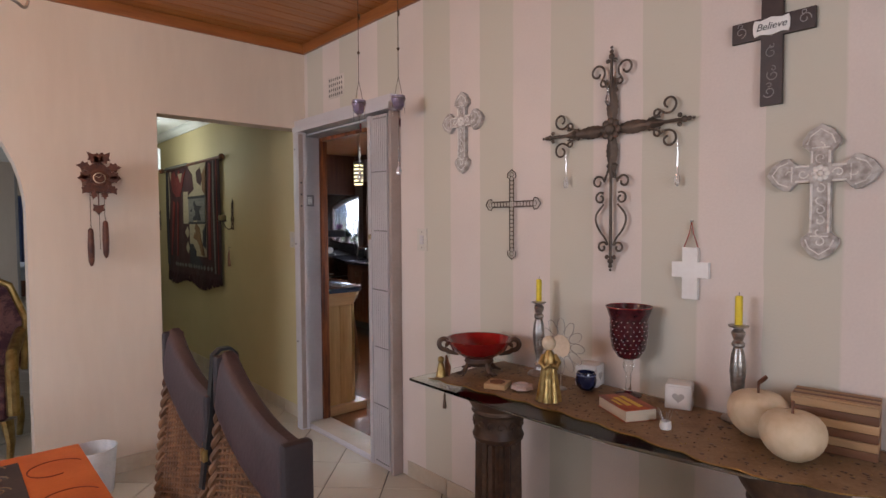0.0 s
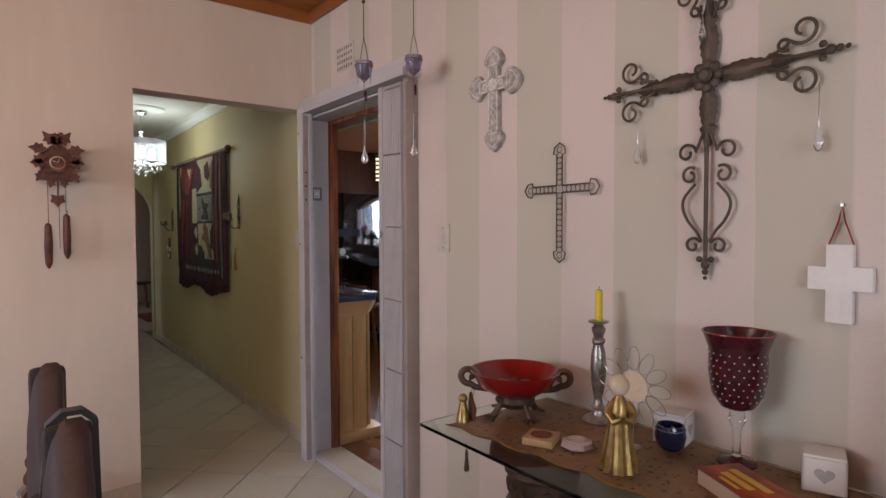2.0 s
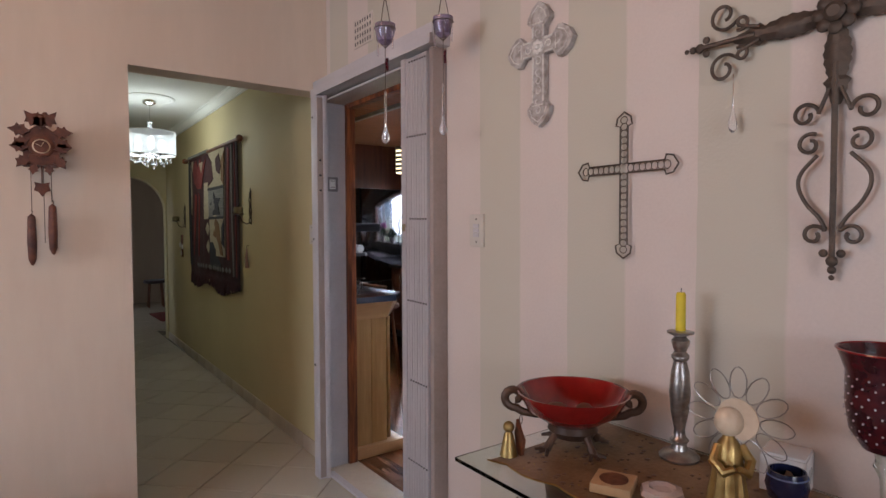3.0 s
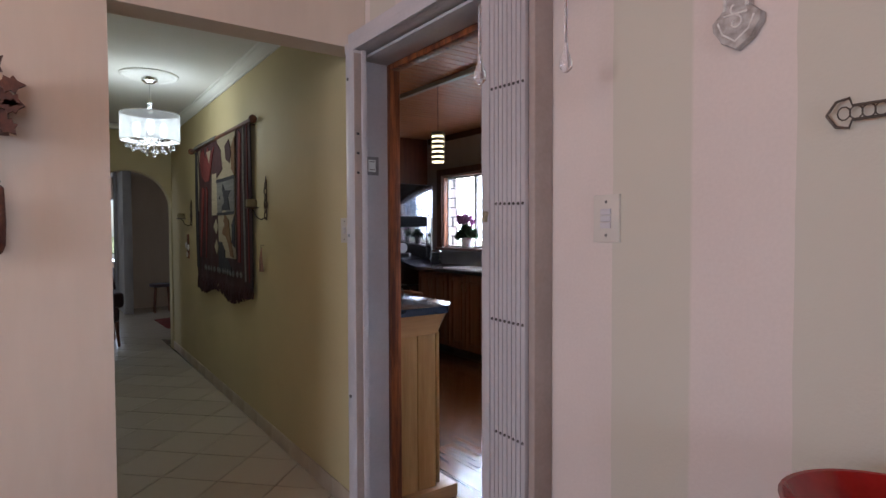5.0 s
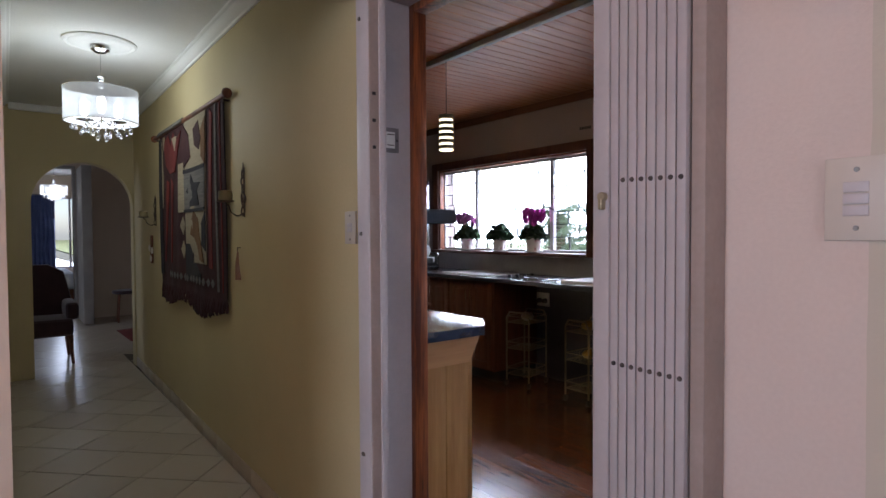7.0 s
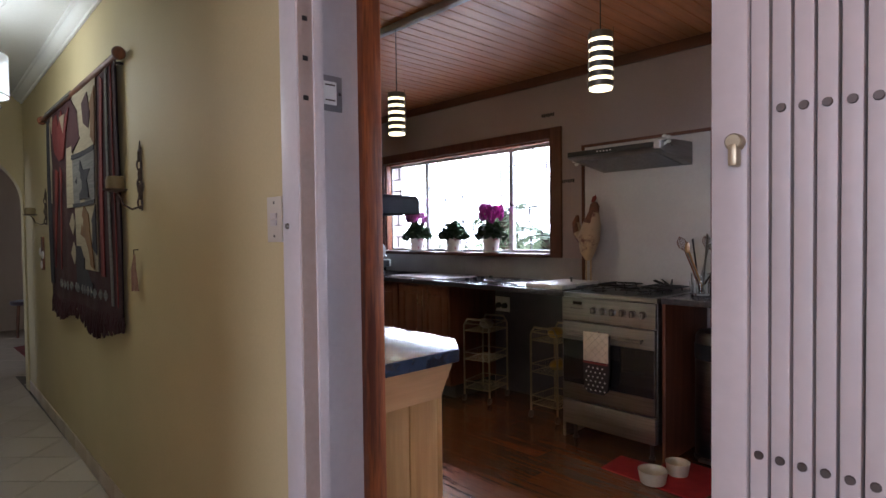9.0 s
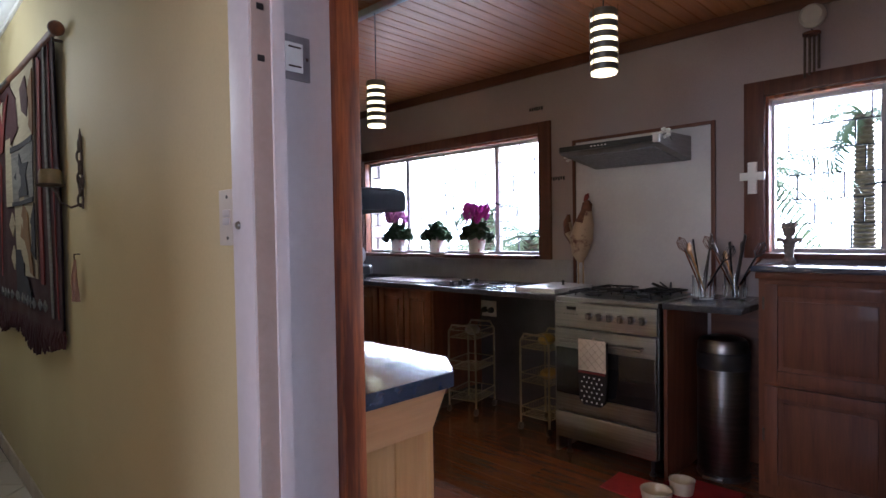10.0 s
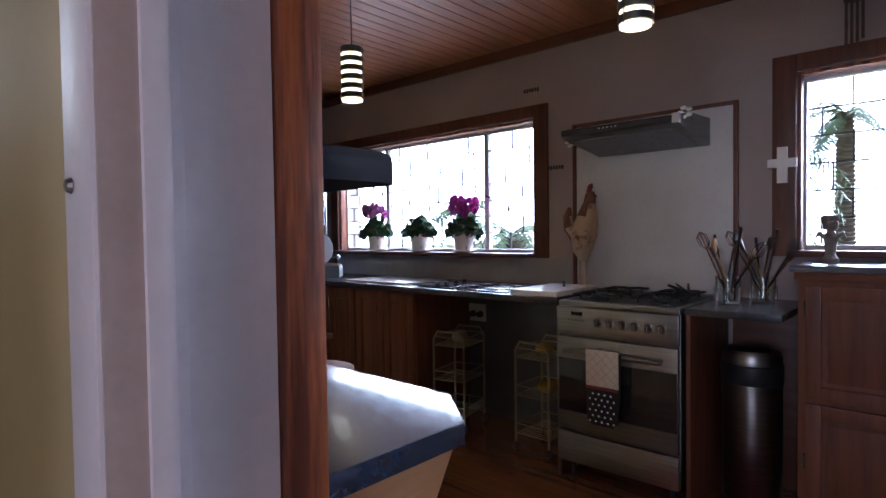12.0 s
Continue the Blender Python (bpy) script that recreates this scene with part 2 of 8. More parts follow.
DOORWOOD = material("red_brown_door_wood", (0.33, 0.10, 0.03), (0.085, 0.022, 0.01), 0.38, 0, 2.6, (11, 11, 0.85), 0.15, 16.0, (0.36, 0.62), None, 0.15, vary=0.1)
ARCHWOOD = wood("dark_architrave_wood", (0.13, 0.04, 0.018), (0.06, 0.018, 0.009), 2, 0.45, 0.08)
CABWOOD = wood("dark_cabinet_wood", (0.18, 0.056, 0.021), (0.085, 0.026, 0.011), 2, 0.48, 0.05)
CABWOODY = wood("dark_cabinet_wood_across", (0.18, 0.056, 0.021), (0.085, 0.026, 0.011), 1, 0.48, 0.05)
YELLOWWOOD = wood("pale_knotty_pine", (0.50, 0.30, 0.12), (0.33, 0.17, 0.06), 2, 0.4, 0.2)
YELLOWWOODX = wood("pale_knotty_pine_across", (0.50, 0.30, 0.14), (0.36, 0.2, 0.09), 0, 0.4, 0.2)
COUNTER = material("dark_blue_laminate", (0.035, 0.05, 0.085), (0.028, 0.04, 0.07), 0.22, 0, 20, (1, 1, 1), 0.0, 200, rough2=0.25, coat=1.0, ior=1.8)
DARKTOP = material("dark_speckled_worktop", (0.05, 0.047, 0.05), (0.03, 0.028, 0.03), 0.22, 0, 40, (1, 1, 1), 0.05, 220)
STEEL = material("brushed_steel", (0.25, 0.235, 0.22), (0.18, 0.17, 0.16), 0.28, 1, 3, (1, 1, 40), 0.05, 30)
CHROME = material("polished_chrome", (0.7, 0.7, 0.7), (0.62, 0.62, 0.62), 0.1, 1, 5, (1, 1, 1), 0.0, 30)
BLACK = material("black_enamel", (0.012, 0.012, 0.013), (0.02, 0.02, 0.02), 0.35, 0, 9, (1, 1, 1), 0.05, 60)
BLACKGLASS = material("black_oven_glass", (0.008, 0.008, 0.009), (0.012, 0.012, 0.012), 0.06, 0, 9, (1, 1, 1), 0, 60, rough2=0.1)
IRON = material("dark_wrought_iron", (0.066, 0.048, 0.038), (0.115, 0.082, 0.06), 0.5, 0.5, 14, (1, 1, 1), 0.35, 90)
GLASS = material("clear_glass", (0.96, 0.99, 0.98), (0.96, 0.99, 0.98), 0.02, 0, 3, (1, 1, 1), 0, 10, transmission=1.0, rough2=0.03)
WINGLASS = material("window_glass", (0.97, 0.98, 1.0), (0.96, 0.98, 1.0), 0.0, 0, 3, (1, 1, 1), 0, 10, transmission=1.0, rough2=0.02, ior=1.05)


# ---- the large structure ----
X, Y = 2.0, 3.525            # faces of the striped wall and of the clock wall
LINTEL, CEIL = 2.10, 2.69
DY0, DY1, DTOP = 2.44, 3.524, 2.06   # the kitchen doorway
KX, KCEIL = 4.88, 2.475       # kitchen back wall and ceiling

structure("wall_east", wall_with_holes(-3.2, Y, 2.80, [(DY0, DY1, 0.0, DTOP)], 0.15, "x", X), STRIPES,
          "cream wall painted with upright pale sage stripes", "wall")
structure("wall_corridor", wall_with_holes(Y + 0.001, 8.4, 2.8, [], 0.15, "x", X), OLIVE, "pale olive painted corridor wall", "wall")
structure("wall_north", arch_wall(-3.2, X - 0.001, 2.80, -1.12, 0.385, 1.51, Y, 0.14, 28, (1.03, LINTEL)), CREAM,
          "cream plaster wall with a round arch and a square opening", "wall")
structure("wall_corridor_side", box(0.87, 1.0, Y + 0.14, 8.26, 0, 2.8), OLIVE, "pale olive painted corridor wall", "wall")
structure("wall_arch", arch_wall(0.87, X + 0.044, 2.8, 1.215, 2.03, 1.58, 8.26, 0.14), OLIVE, "pale olive wall with a round-headed arch", "wall")
# unseen walls, made up to close the room, with openings for added daylight
structure("wall_west", wall_with_holes(-3.2, Y, 2.8, [(1.0, 2.85, 0.85, 2.25)], 0.16, "x", -3.2), CREAM, "unseen cream dining room wall, added to close the room", "wall")
structure("wall_south", wall_with_holes(-3.04, X, 2.8, [(-1.3, 0.5, 0.85, 2.25)], 0.16, "y", -3.2), CREAM, "unseen cream dining room wall, added to close the room", "wall")

def splay(y):
    """The corridor wall runs slightly out of square."""
    return 0.045 * max(0.0, (y - 3.6) / 4.66)


def splayed(ob):
    for v in ob.data.vertices:
        v.co.x += splay(v.co.y)
    return ob


splayed(bpy.data.objects["wall_corridor"])

# kitchen shell
WIN = (4.965, 7.015, 1.12, 1.99)
RWIN = (2.45, 3.51, 1.155, 1.995)
structure("wall_kitchen_back", wall_with_holes(0.8, 7.5, 2.8, [WIN, RWIN], 0.22, "x", KX), KWALL, "dull mauve-grey kitchen wall", "wall")
structure("wall_kitchen_far", wall_with_holes(X + 0.15, KX, 2.8, [], 0.15, "y", 7.35), ARCHWOOD, "dark brown wood-lined kitchen wall", "wall")
structure("wall_kitchen_near", wall_with_holes(X + 0.15, KX, 2.8, [], 0.15, "y", 0.85), KWALL, "dull mauve-grey kitchen wall", "wall")

# hall and bedroom beyond the arch
structure("wall_hall_far", wall_with_holes(-2.0, 3.4, 2.8, [(1.1, 1.86, 0.0, 2.32)], 0.14, "y", 12.35), CREAM, "cream hall wall with a doorway", "wall")
structure("wall_hall_east", box(3.4, 3.5, 8.4, 16.6, 0, 2.8), CREAM, "plain cream hall wall", "wall")
# unseen west wall; its opening is made up for the hall's fill light
structure("wall_hall_west", wall_with_holes(3.665, 16.6, 2.8, [(9.6, 11.0, 0.9, 2.2)], 0.1, "x", -2.1), CREAM, "plain cream hall wall", "wall")
structure("wall_hall_near", box(X + 0.15, 3.4, 8.26, 8.4, 0, 2.8), CREAM, "plain cream hall wall", "wall")
structure("wall_bedroom_far", wall_with_holes(-2.0, 3.4, 2.8, [(1.65, 2.6, 0.6, 2.1)], 0.14, "y", 16.3), CREAM, "pale bedroom wall with a window", "wall")

# ceilings: one mesh each, boards with grooves
def board_ceiling(x0, x1, y0, y1, z, pitch, thick=0.015):
    bm = bmesh.new()
    y = y0
    while y < y1 - 1e-4:
        e = min(y + pitch, y1)
        g = 0.004
        add(bm, [(x0, y, z + 0.008), (x1, y, z + 0.008), (x1, y + g, z), (x0, y + g, z), (x1, e - g, z), (x0, e - g, z), (x1, e, z + 0.008), (x0, e, z + 0.008)],
            [(0, 1, 2, 3), (3, 2, 4, 5), (5, 4, 6, 7)])
        y = e
    box(x0, x1, y0, y1, z + 0.012, z + 0.03, 0, bm)
    return bm


structure("ceiling", board_ceiling(-3.2, X, -3.2, Y, CEIL, 0.096), PINE_CEIL, "varnished orange pine board ceiling", "ceiling")
structure("ceiling_kitchen", board_ceiling(X + 0.15, KX, 0.85, 7.35, KCEIL, 0.085), KPINE, "dark varnished pine board ceiling", "ceiling")
structure("ceiling_corridor", box(1.0, X + 0.04, Y + 0.14, 8.26, 2.47, 2.5), PLASTER, "white plaster corridor ceiling", "ceiling")
structure("ceiling_hall", box(-2.0, 3.4, 8.4, 16.3, 2.55, 2.6), PLASTER, "white plaster hall ceiling", "ceiling")
structure("ceiling_living", box(-2.0, 0.87, Y + 0.14, 8.4, 2.55, 2.6), PLASTER, "white plaster living room ceiling", "ceiling")
# unseen slab, added to keep sun out; its overhang shades the kitchen windows
structure("roof", box(-3.6, 5.4, -3.6, 16.8, 2.82, 2.9), PLASTER, "unseen roof slab added over the rooms to block sun", "roof")

# pine trim round the dining ceiling, tile-coloured cornice in the corridor
TRIM = wood("pine_ceiling_trim", (0.36, 0.13, 0.035), (0.22, 0.07, 0.02), 0, 0.35, 0.2)
TRIMY = wood("pine_ceiling_trim_across", (0.36, 0.13, 0.035), (0.22, 0.07, 0.02), 1, 0.35, 0.2)
structure("trim", box(-3.0, X - 0.02, Y - 0.02, Y - 0.001, 2.62, CEIL - 0.001, 0.004), TRIM, "varnished pine ceiling trim", "trim")
structure("trim", box(X - 0.02, X - 0.001, -3.0, Y - 0.001, 2.62, CEIL - 0.001, 0.004), TRIMY, "varnished pine ceiling trim", "trim")
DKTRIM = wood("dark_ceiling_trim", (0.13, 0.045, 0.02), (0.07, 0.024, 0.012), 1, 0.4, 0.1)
structure("trim", box(KX - 0.025, KX - 0.001, 0.9, 7.3, 2.405, KCEIL - 0.001, 0.004), DKTRIM, "dark wooden kitchen ceiling trim", "trim")


def cornice(y0, y1, face, inward):
    prof = [(0, 0), (0.012, 0), (0.016, 0.012), (0.03, 0.016), (0.05, 0.034), (0.056, 0.05), (0.07, 0.054), (0.072, 0.064), (0, 0.064)]
    bm = bmesh.new()
    rows = [[bm.verts.new((face + inward * a, y, 2.406 + b)) for a, b in prof] for y in (y0, y1)]
    for i in range(len(prof)):
        j = (i + 1) % len(prof)
        bm.faces.new((rows[0][i], rows[0][j], rows[1][j], rows[1][i]))
    bm.faces.new(rows[0]), bm.faces.new(rows[1])
    return bm


splayed(structure("cornice", cornice(Y + 0.142, 8.258, X - 0.001, -1), PLASTER, "white moulded plaster cornice", "cornice"))
structure("cornice", cornice(Y + 0.142, 8.258, 1.001, 1), PLASTER, "white moulded plaster cornice", "cornice")
bm = box(1.07, X - 0.075, 8.20, 8.258, 2.41, 2.468, 0.012)
structure("cornice", bm, PLASTER, "white moulded plaster cornice", "cornice")

# floors
structure("floor", box(-3.2, X + 0.03, -3.2, 16.4, -0.1, -0.006), GROUT, "dark grout bed under cream floor tiles", "floor")
structure("floor_kitchen", box(X + 0.03, KX, 0.85, 7.35, -0.1, -0.012), GROUT, "base under the kitchen floor boards", "floor")
structure("floor_hall", box(X + 0.031, 3.4, 8.26, 16.4, -0.1, -0.006), GROUT, "dark grout bed under cream hall tiles", "floor")

# outdoors
GRASS = material("dry_lawn", (0.10, 0.13, 0.035), (0.16, 0.15, 0.06), 0.9, 0, 0.8, (1, 1, 1), 0.5, 30)
structure("ground", box(5.1, 56, -200, 200, -0.25, -0.15), GRASS, "garden lawn outside the kitchen windows", "ground")

# white frame and dark wood frame in the kitchen doorway
GREYSTEEL = material("dull_grey_steel", (0.26, 0.245, 0.25), (0.2, 0.19, 0.195), 0.45, 0.3)


def doorway():
    d = thing("door_1", "open kitchen doorway with white reveal and red-brown wooden frame", "doorway", kind="structure")
    part("door_frame", box(1.952, 2.10, DY1 - 0.012, DY1 - 0.0005, 0, DTOP, 0.003), WHITE, d, "white painted reveal")
    part("door_frame", box(1.99, 2.10, DY0, DY0 + 0.012, 0, DTOP, 0.003), WHITE, d)
    part("door_frame", box(1.97, 2.10, DY0 + 0.012, DY1 - 0.0125, DTOP - 0.012, DTOP, 0.003), WHITE, d)
    part("door_frame", box(2.101, 2.154, DY1 - 0.032, DY1 - 0.001, 0, DTOP - 0.002, 0.006), DOORWOOD, d, "red-brown wooden jamb")
    part("door_frame", box(2.101, 2.154, DY0 + 0.001, DY0 + 0.032, 0, DTOP - 0.002, 0.006), DOORWOOD, d)
    part("door_frame", box(2.101, 2.154, DY0 + 0.033, DY1 - 0.033, DTOP - 0.035, DTOP - 0.002, 0.006), DOORWOOD, d)
    part("threshold", box(X - 0.01, 2.16, DY0 + 0.002, DY1 - 0.013, -0.005, 0.014, 0.004), SKIRT, d, "worn stone threshold")
    # strike plate
    part("strike_plate", box(1.985, 2.052, DY1 - 0.016, DY1 - 0.012, 1.562, 1.642, 0.001), GREYSTEEL, d, "steel strike plate")
    part("strike_plate_slot", box(2.001, 2.036, DY1 - 0.018, DY1 - 0.0155, 1.576, 1.628, 0.0006), PLASTER, d)
    for z in (1.584, 1.618):
        part("strike_plate_lip", box(2.006, 2.031, DY1 - 0.021, DY1 - 0.0185, z, z + 0.003, 0.0008), IRON, d)
    part("screw", lathe([(0.004, 0), (0.003, 0.002)], (1.994, DY1 - 0.0165, 1.602), 8, None, True, pose(0, 0, 0, 90, 0, 0)), CHROME, d)
    part("screw", lathe([(0.004, 0), (0.003, 0.002)], (2.044, DY1 - 0.0165, 1.602), 8, None, True, pose(0, 0, 0, 90, 0, 0)), CHROME, d)
    return d


doorway()


GATEPAINT = material("aged_white_gate_paint", (0.44, 0.405, 0.405), (0.39, 0.36, 0.36), 0.36, 0, 4, (1, 1, 1), 0.08, 60)
TAUPE = material("taupe_paint", (0.36, 0.29, 0.26), (0.3, 0.24, 0.21), 0.5)
RIVET = material("tarnished_rivet", (0.06, 0.05, 0.048), (0.11, 0.09, 0.08), 0.4, 0.6)


def security_gate():
    """A sliding trellis gate, folded back against its channel."""
    g = thing("security_gate", "folded white steel trellis security gate hung across the doorway", "security gate", (X, 0, 0))
    part("top_track", box(-0.085, -0.001, 2.395, Y - 0.002, 2.068, 2.15, 0.004), WHITE, g, "white steel top track")
    part("top_track_lip", box(-0.1, -0.0855, 2.395, Y - 0.002, 2.066, 2.105, 0.003), WHITE, g)
    part("channel", box(-0.108, -0.05, 3.43, 3.50, 0.0, 2.064, 0.005), WHITE, g, "white steel locking channel")
    part("channel_lip", box(-0.072, -0.049, 3.422, 3.4295, 0.0, 2.064, 0.002), WHITE, g)
    part("channel_flange", box(-0.049, -0.0005, 3.51, 3.60, 0.0, 2.064, 0.003), WHITE, g)
    for z in (1.72, 1.64, 1.56):
        part("slot", box(-0.095, -0.083, 3.4255, 3.427, z - 0.005, z + 0.005, 0.001), BLACK, g)
    # thin plate that puts the channel side's shade into a darker colour
    part("channel_liner", box(-0.104, -0.053, 3.4268, 3.4298, 0.01, 2.05, 0.001), TAUPE, g, "thin taupe plate standing in for shade on the channel face")
    part("channel_bolt", lathe([(0.007, 0), (0.005, 0.004)], (-0.109, 3.47, 0.62), 10, None, True, pose(0, 0, 0, 0, -90, 0)), STEEL, g)
    for z in (0.62, 1.3, 1.95):
        part("bolt", lathe([(0.007, 0), (0.005, 0.004)], (-0.109, 3.475, z), 10, None, True, pose(0, 0, 0, 0, -90, 0)), STEEL, g)
    part("back_channel", box(-0.07, -0.001, 2.417, 2.442, 0.0, 2.064, 0.004), TAUPE, g, "taupe painted back channel")
    part("bottom_track", box(-0.045, -0.005, 2.43, 3.47, -0.004, 0.012, 0.003), WHITE, g)
    n = 8
    y0, step = 2.4444, 0.0187
    for i in range(n):
        y = y0 + i * step
        bm = box(-0.08, -0.03, y + 0.0012, y + step - 0.0012, 0.025, 2.05, 0.002)
        part("slat", bm, GATEPAINT, g)
        for k, z in enumerate((2.03, 1.728, 1.393, 1.054, 0.722, 0.385, 0.05)):
            if k % 2 == 0 and i == n - 1:
                continue
            part("rivet", lathe([(0.0048, 0), (0.0038, 0.003)], (-0.0795, y + step / 2, z + 0.0005 * i), 10, None, True, pose(0, 0, 0, 0, -90, 0)), RIVET, g)
    part("lock_stile", box(-0.084, -0.02, 2.594, 2.63, 0.02, 2.055, 0.005), GATEPAINT, g, "white steel lock stile")
    # euro lock cylinder
    bm = lathe([(0.0085, 0), (0.0085, 0.01), (0.007, 0.012)], (-0.084, 2.604, 1.367), 16, None, True, pose(0, 0, 0, 0, -90, 0))
    box(-0.098, -0.084, 2.5995, 2.6085, 1.343, 1.365, 0.003, bm)
    part("lock_cylinder", bm, material("old_brass", (0.5, 0.43, 0.3), (0.36, 0.3, 0.2), 0.35, 0.9), g, "brass lock cylinder")
    return g


security_gate()


# windows
def leaded_window(name, x, y0, y1, z0, z1, mullions, label, seed, rows=7, course=0.33):
    w = thing(name, label, "window", kind="structure")
    rnd = random.Random(seed)
    # wooden lining and architrave on the room side; lining's orange stands in for light
    for i, (a, b, c, d) in enumerate([(y0 - 0.10, y0, z0 - 0.03, z1 + 0.08), (y1, y1 + 0.10, z0 - 0.03, z1 + 0.08)]):
        part("architrave", box(x - 0.022, x - 0.001, a, b, c, d, 0.004), ARCHWOOD, w, "dark red-brown architrave")
    part("architrave", box(x - 0.022, x - 0.001, y0 + 0.001, y1 - 0.001, z1, z1 + 0.08, 0.004), ARCHWOOD, w)
    part("window_sill", box(x - 0.115, x + 0.066, y0 + 0.001, y1 - 0.001, z0 - 0.028, z0 + 0.0, 0.004), ARCHWOOD, w, "dark wooden window sill")
    part("lining", box(x + 0.0, x + 0.066, y0 + 0.001, y0 + 0.018, z0 + 0.001, z1 - 0.001, 0.002), DOORWOOD, w)
    part("lining", box(x + 0.0, x + 0.066, y1 - 0.018, y1 - 0.001, z0 + 0.001, z1 - 0.001, 0.002), DOORWOOD, w)
    part("lining", box(x + 0.0, x + 0.066, y0 + 0.019, y1 - 0.019, z1 - 0.018, z1 - 0.001, 0.002), DOORWOOD, w)
    fx = x + 0.066
    edges = [y0 + 0.018, *mullions, y1 - 0.018]
    part("window_frame", box(fx, fx + 0.04, y0 + 0.018, y1 - 0.018, z0, z0 + 0.022, 0.003), WHITE, w, "white painted steel frame")
    part("window_frame", box(fx, fx + 0.04, y0 + 0.018, y1 - 0.018, z1 - 0.04, z1 - 0.018, 0.003), WHITE, w)
    for i, e in enumerate(edges):
        h = 0.011 if i in (0, len(edges) - 1) else 0.02
        part("window_frame", box(fx, fx + 0.04, e - h, e + h, z0 + 0.022, z1 - 0.04, 0.003), WHITE, w)
    for a, b in zip(edges, edges[1:]):
        pane = part("pane", box(fx + 0.016, fx + 0.02, a + 0.012, b - 0.012, z0 + 0.022, z1 - 0.04), WINGLASS, w)
        pane.visible_shadow = False
        lead = bmesh.new()
        hz = (z1 - 0.04 - z0 - 0.022) / rows
        for r in range(rows + 1):
            z = z0 + 0.022 + r * hz
            if 0 < r < rows:
                box(fx + 0.010, fx + 0.026, a + 0.014, b - 0.014, z - 0.0034, z + 0.0034, 0, lead)
            if r < rows:
                n = max(1, round((b - a) / course))
                cuts = sorted(a + (b - a) * (k + (0.3 if r % 2 else 0.62) + rnd.uniform(-0.12, 0.12)) / n for k in range(n))
                for c in cuts:
                    if a + 0.05 < c < b - 0.05:
                        box(fx + 0.010, fx + 0.026, c - 0.0034, c + 0.0034, z + 0.003, z + hz - 0.003, 0, lead)
        part("leading", lead, LEAD, w, "dark lead strips")
    return w, fx


LEAD = material("dark_lead_strip", (0.03, 0.03, 0.03), (0.05, 0.05, 0.05), 0.5, 0.3, 20)
w, fx = leaded_window("window_1", KX, *WIN, [5.418, 6.456], "wide leaded kitchen window with dark wooden surround", 3)
part("window_catch", tube([(fx - 0.005, 5.418, 1.52), (fx - 0.03, 5.418, 1.52), (fx - 0.035, 5.358, 1.50)], 0.006, 8), BLACK, w, "black iron catch")
w, fx = leaded_window("window_2", KX, *RWIN, [3.0], "leaded kitchen window with dark wooden surround", 5, 6, 0.2)
part("window_catch", tube([(fx - 0.005, 3.0, 1.5), (fx - 0.03, 3.0, 1.5), (fx - 0.035, 3.08, 1.49)], 0.006, 8), BLACK, w, "black iron catch")


# ---- kitchen ----
def panel_door(parent, y0, y1, z0, z1, x, name="door", handle_y=None, wmat=None, handle_z=None):
    """A framed cupboard door facing -x with a raised panel."""
    f, m = 0.055, wmat or CABWOOD
    d = part(name, box(x - 0.008, x, y0 + f - 0.002, y1 - f + 0.002, z0 + f - 0.002, z1 - f + 0.002), m, parent)
    for a in (y0, y1 - f):
        part("stile", box(x - 0.02, x, a, a + f, z0, z1, 0.003), m, d)
    for a in (z0, z1 - f):
        part("rail", box(x - 0.019, x, y0 + f, y1 - f, a, a + f, 0.003), m, d)
    part("raised_panel", box(x - 0.015, x - 0.006, y0 + f + 0.02, y1 - f - 0.02, z0 + f + 0.02, z1 - f - 0.02, 0.004), m, d)
    if handle_y is not None:
        zc = handle_z if handle_z is not None else z1 - 0.11
        part("handle", tube([(x - 0.02, handle_y, zc - 0.045), (x - 0.042, handle_y, zc - 0.04), (x - 0.046, handle_y, zc), (x - 0.042, handle_y, zc + 0.04), (x - 0.02, handle_y, zc + 0.045)], 0.0042, 8), CHROME, d, "chrome bow handle")
    return d


worktop = tagged(part("worktop", box(4.275, KX - 0.002, 4.45, 7.34, 0.882, 0.918, 0.006), DARKTOP),
                 "long dark laminate worktop along the kitchen wall", "worktop")
tagged(part("worktop", box(4.30, KX - 0.002, 3.455, 3.83, 0.882, 0.914, 0.006), DARKTOP), "short dark laminate worktop beside the steel cooker", "worktop")
tagged(part("splashback", box(KX - 0.008, KX - 0.001, 4.70, 7.34, 0.92, 1.09, 0.002), material("grey_splashback", (0.30, 0.28, 0.28), (0.25, 0.235, 0.235), 0.3, 0, 6)),
       "plain grey splashback below the window", "splashback", "", "structure")

for k in range(3):
    y0 = 5.53 + k * 0.605
    c = thing("base_cabinet", "dark red-brown wooden base cabinet with panelled doors", "cabinet", group="kitchen base cabinets")
    part("body", box(4.34, KX - 0.012, y0, y0 + 0.6, 0.1, 0.88, 0.002), CABWOOD, c)
    part("plinth", box(4.39, KX - 0.02, y0 + 0.002, y0 + 0.598, -0.0005, 0.099, 0.002), BLACK, c, "dark recessed plinth")
    panel_door(c, y0 + 0.012, y0 + 0.296, 0.12, 0.865, 4.339, handle_y=y0 + 0.27)
    panel_door(c, y0 + 0.304, y0 + 0.588, 0.12, 0.865, 4.339, handle_y=y0 + 0.33)
tagged(part("end_panel", box(4.30, KX - 0.012, 4.45, 4.47, -0.0005, 0.881, 0.002), STEEL), "brushed steel end panel beside the cooker", "panel")
tagged(part("end_panel", box(4.31, KX - 0.012, 3.807, 3.826, -0.0005, 0.881, 0.002), CABWOOD), "dark wooden end panel beside the cooker", "panel")


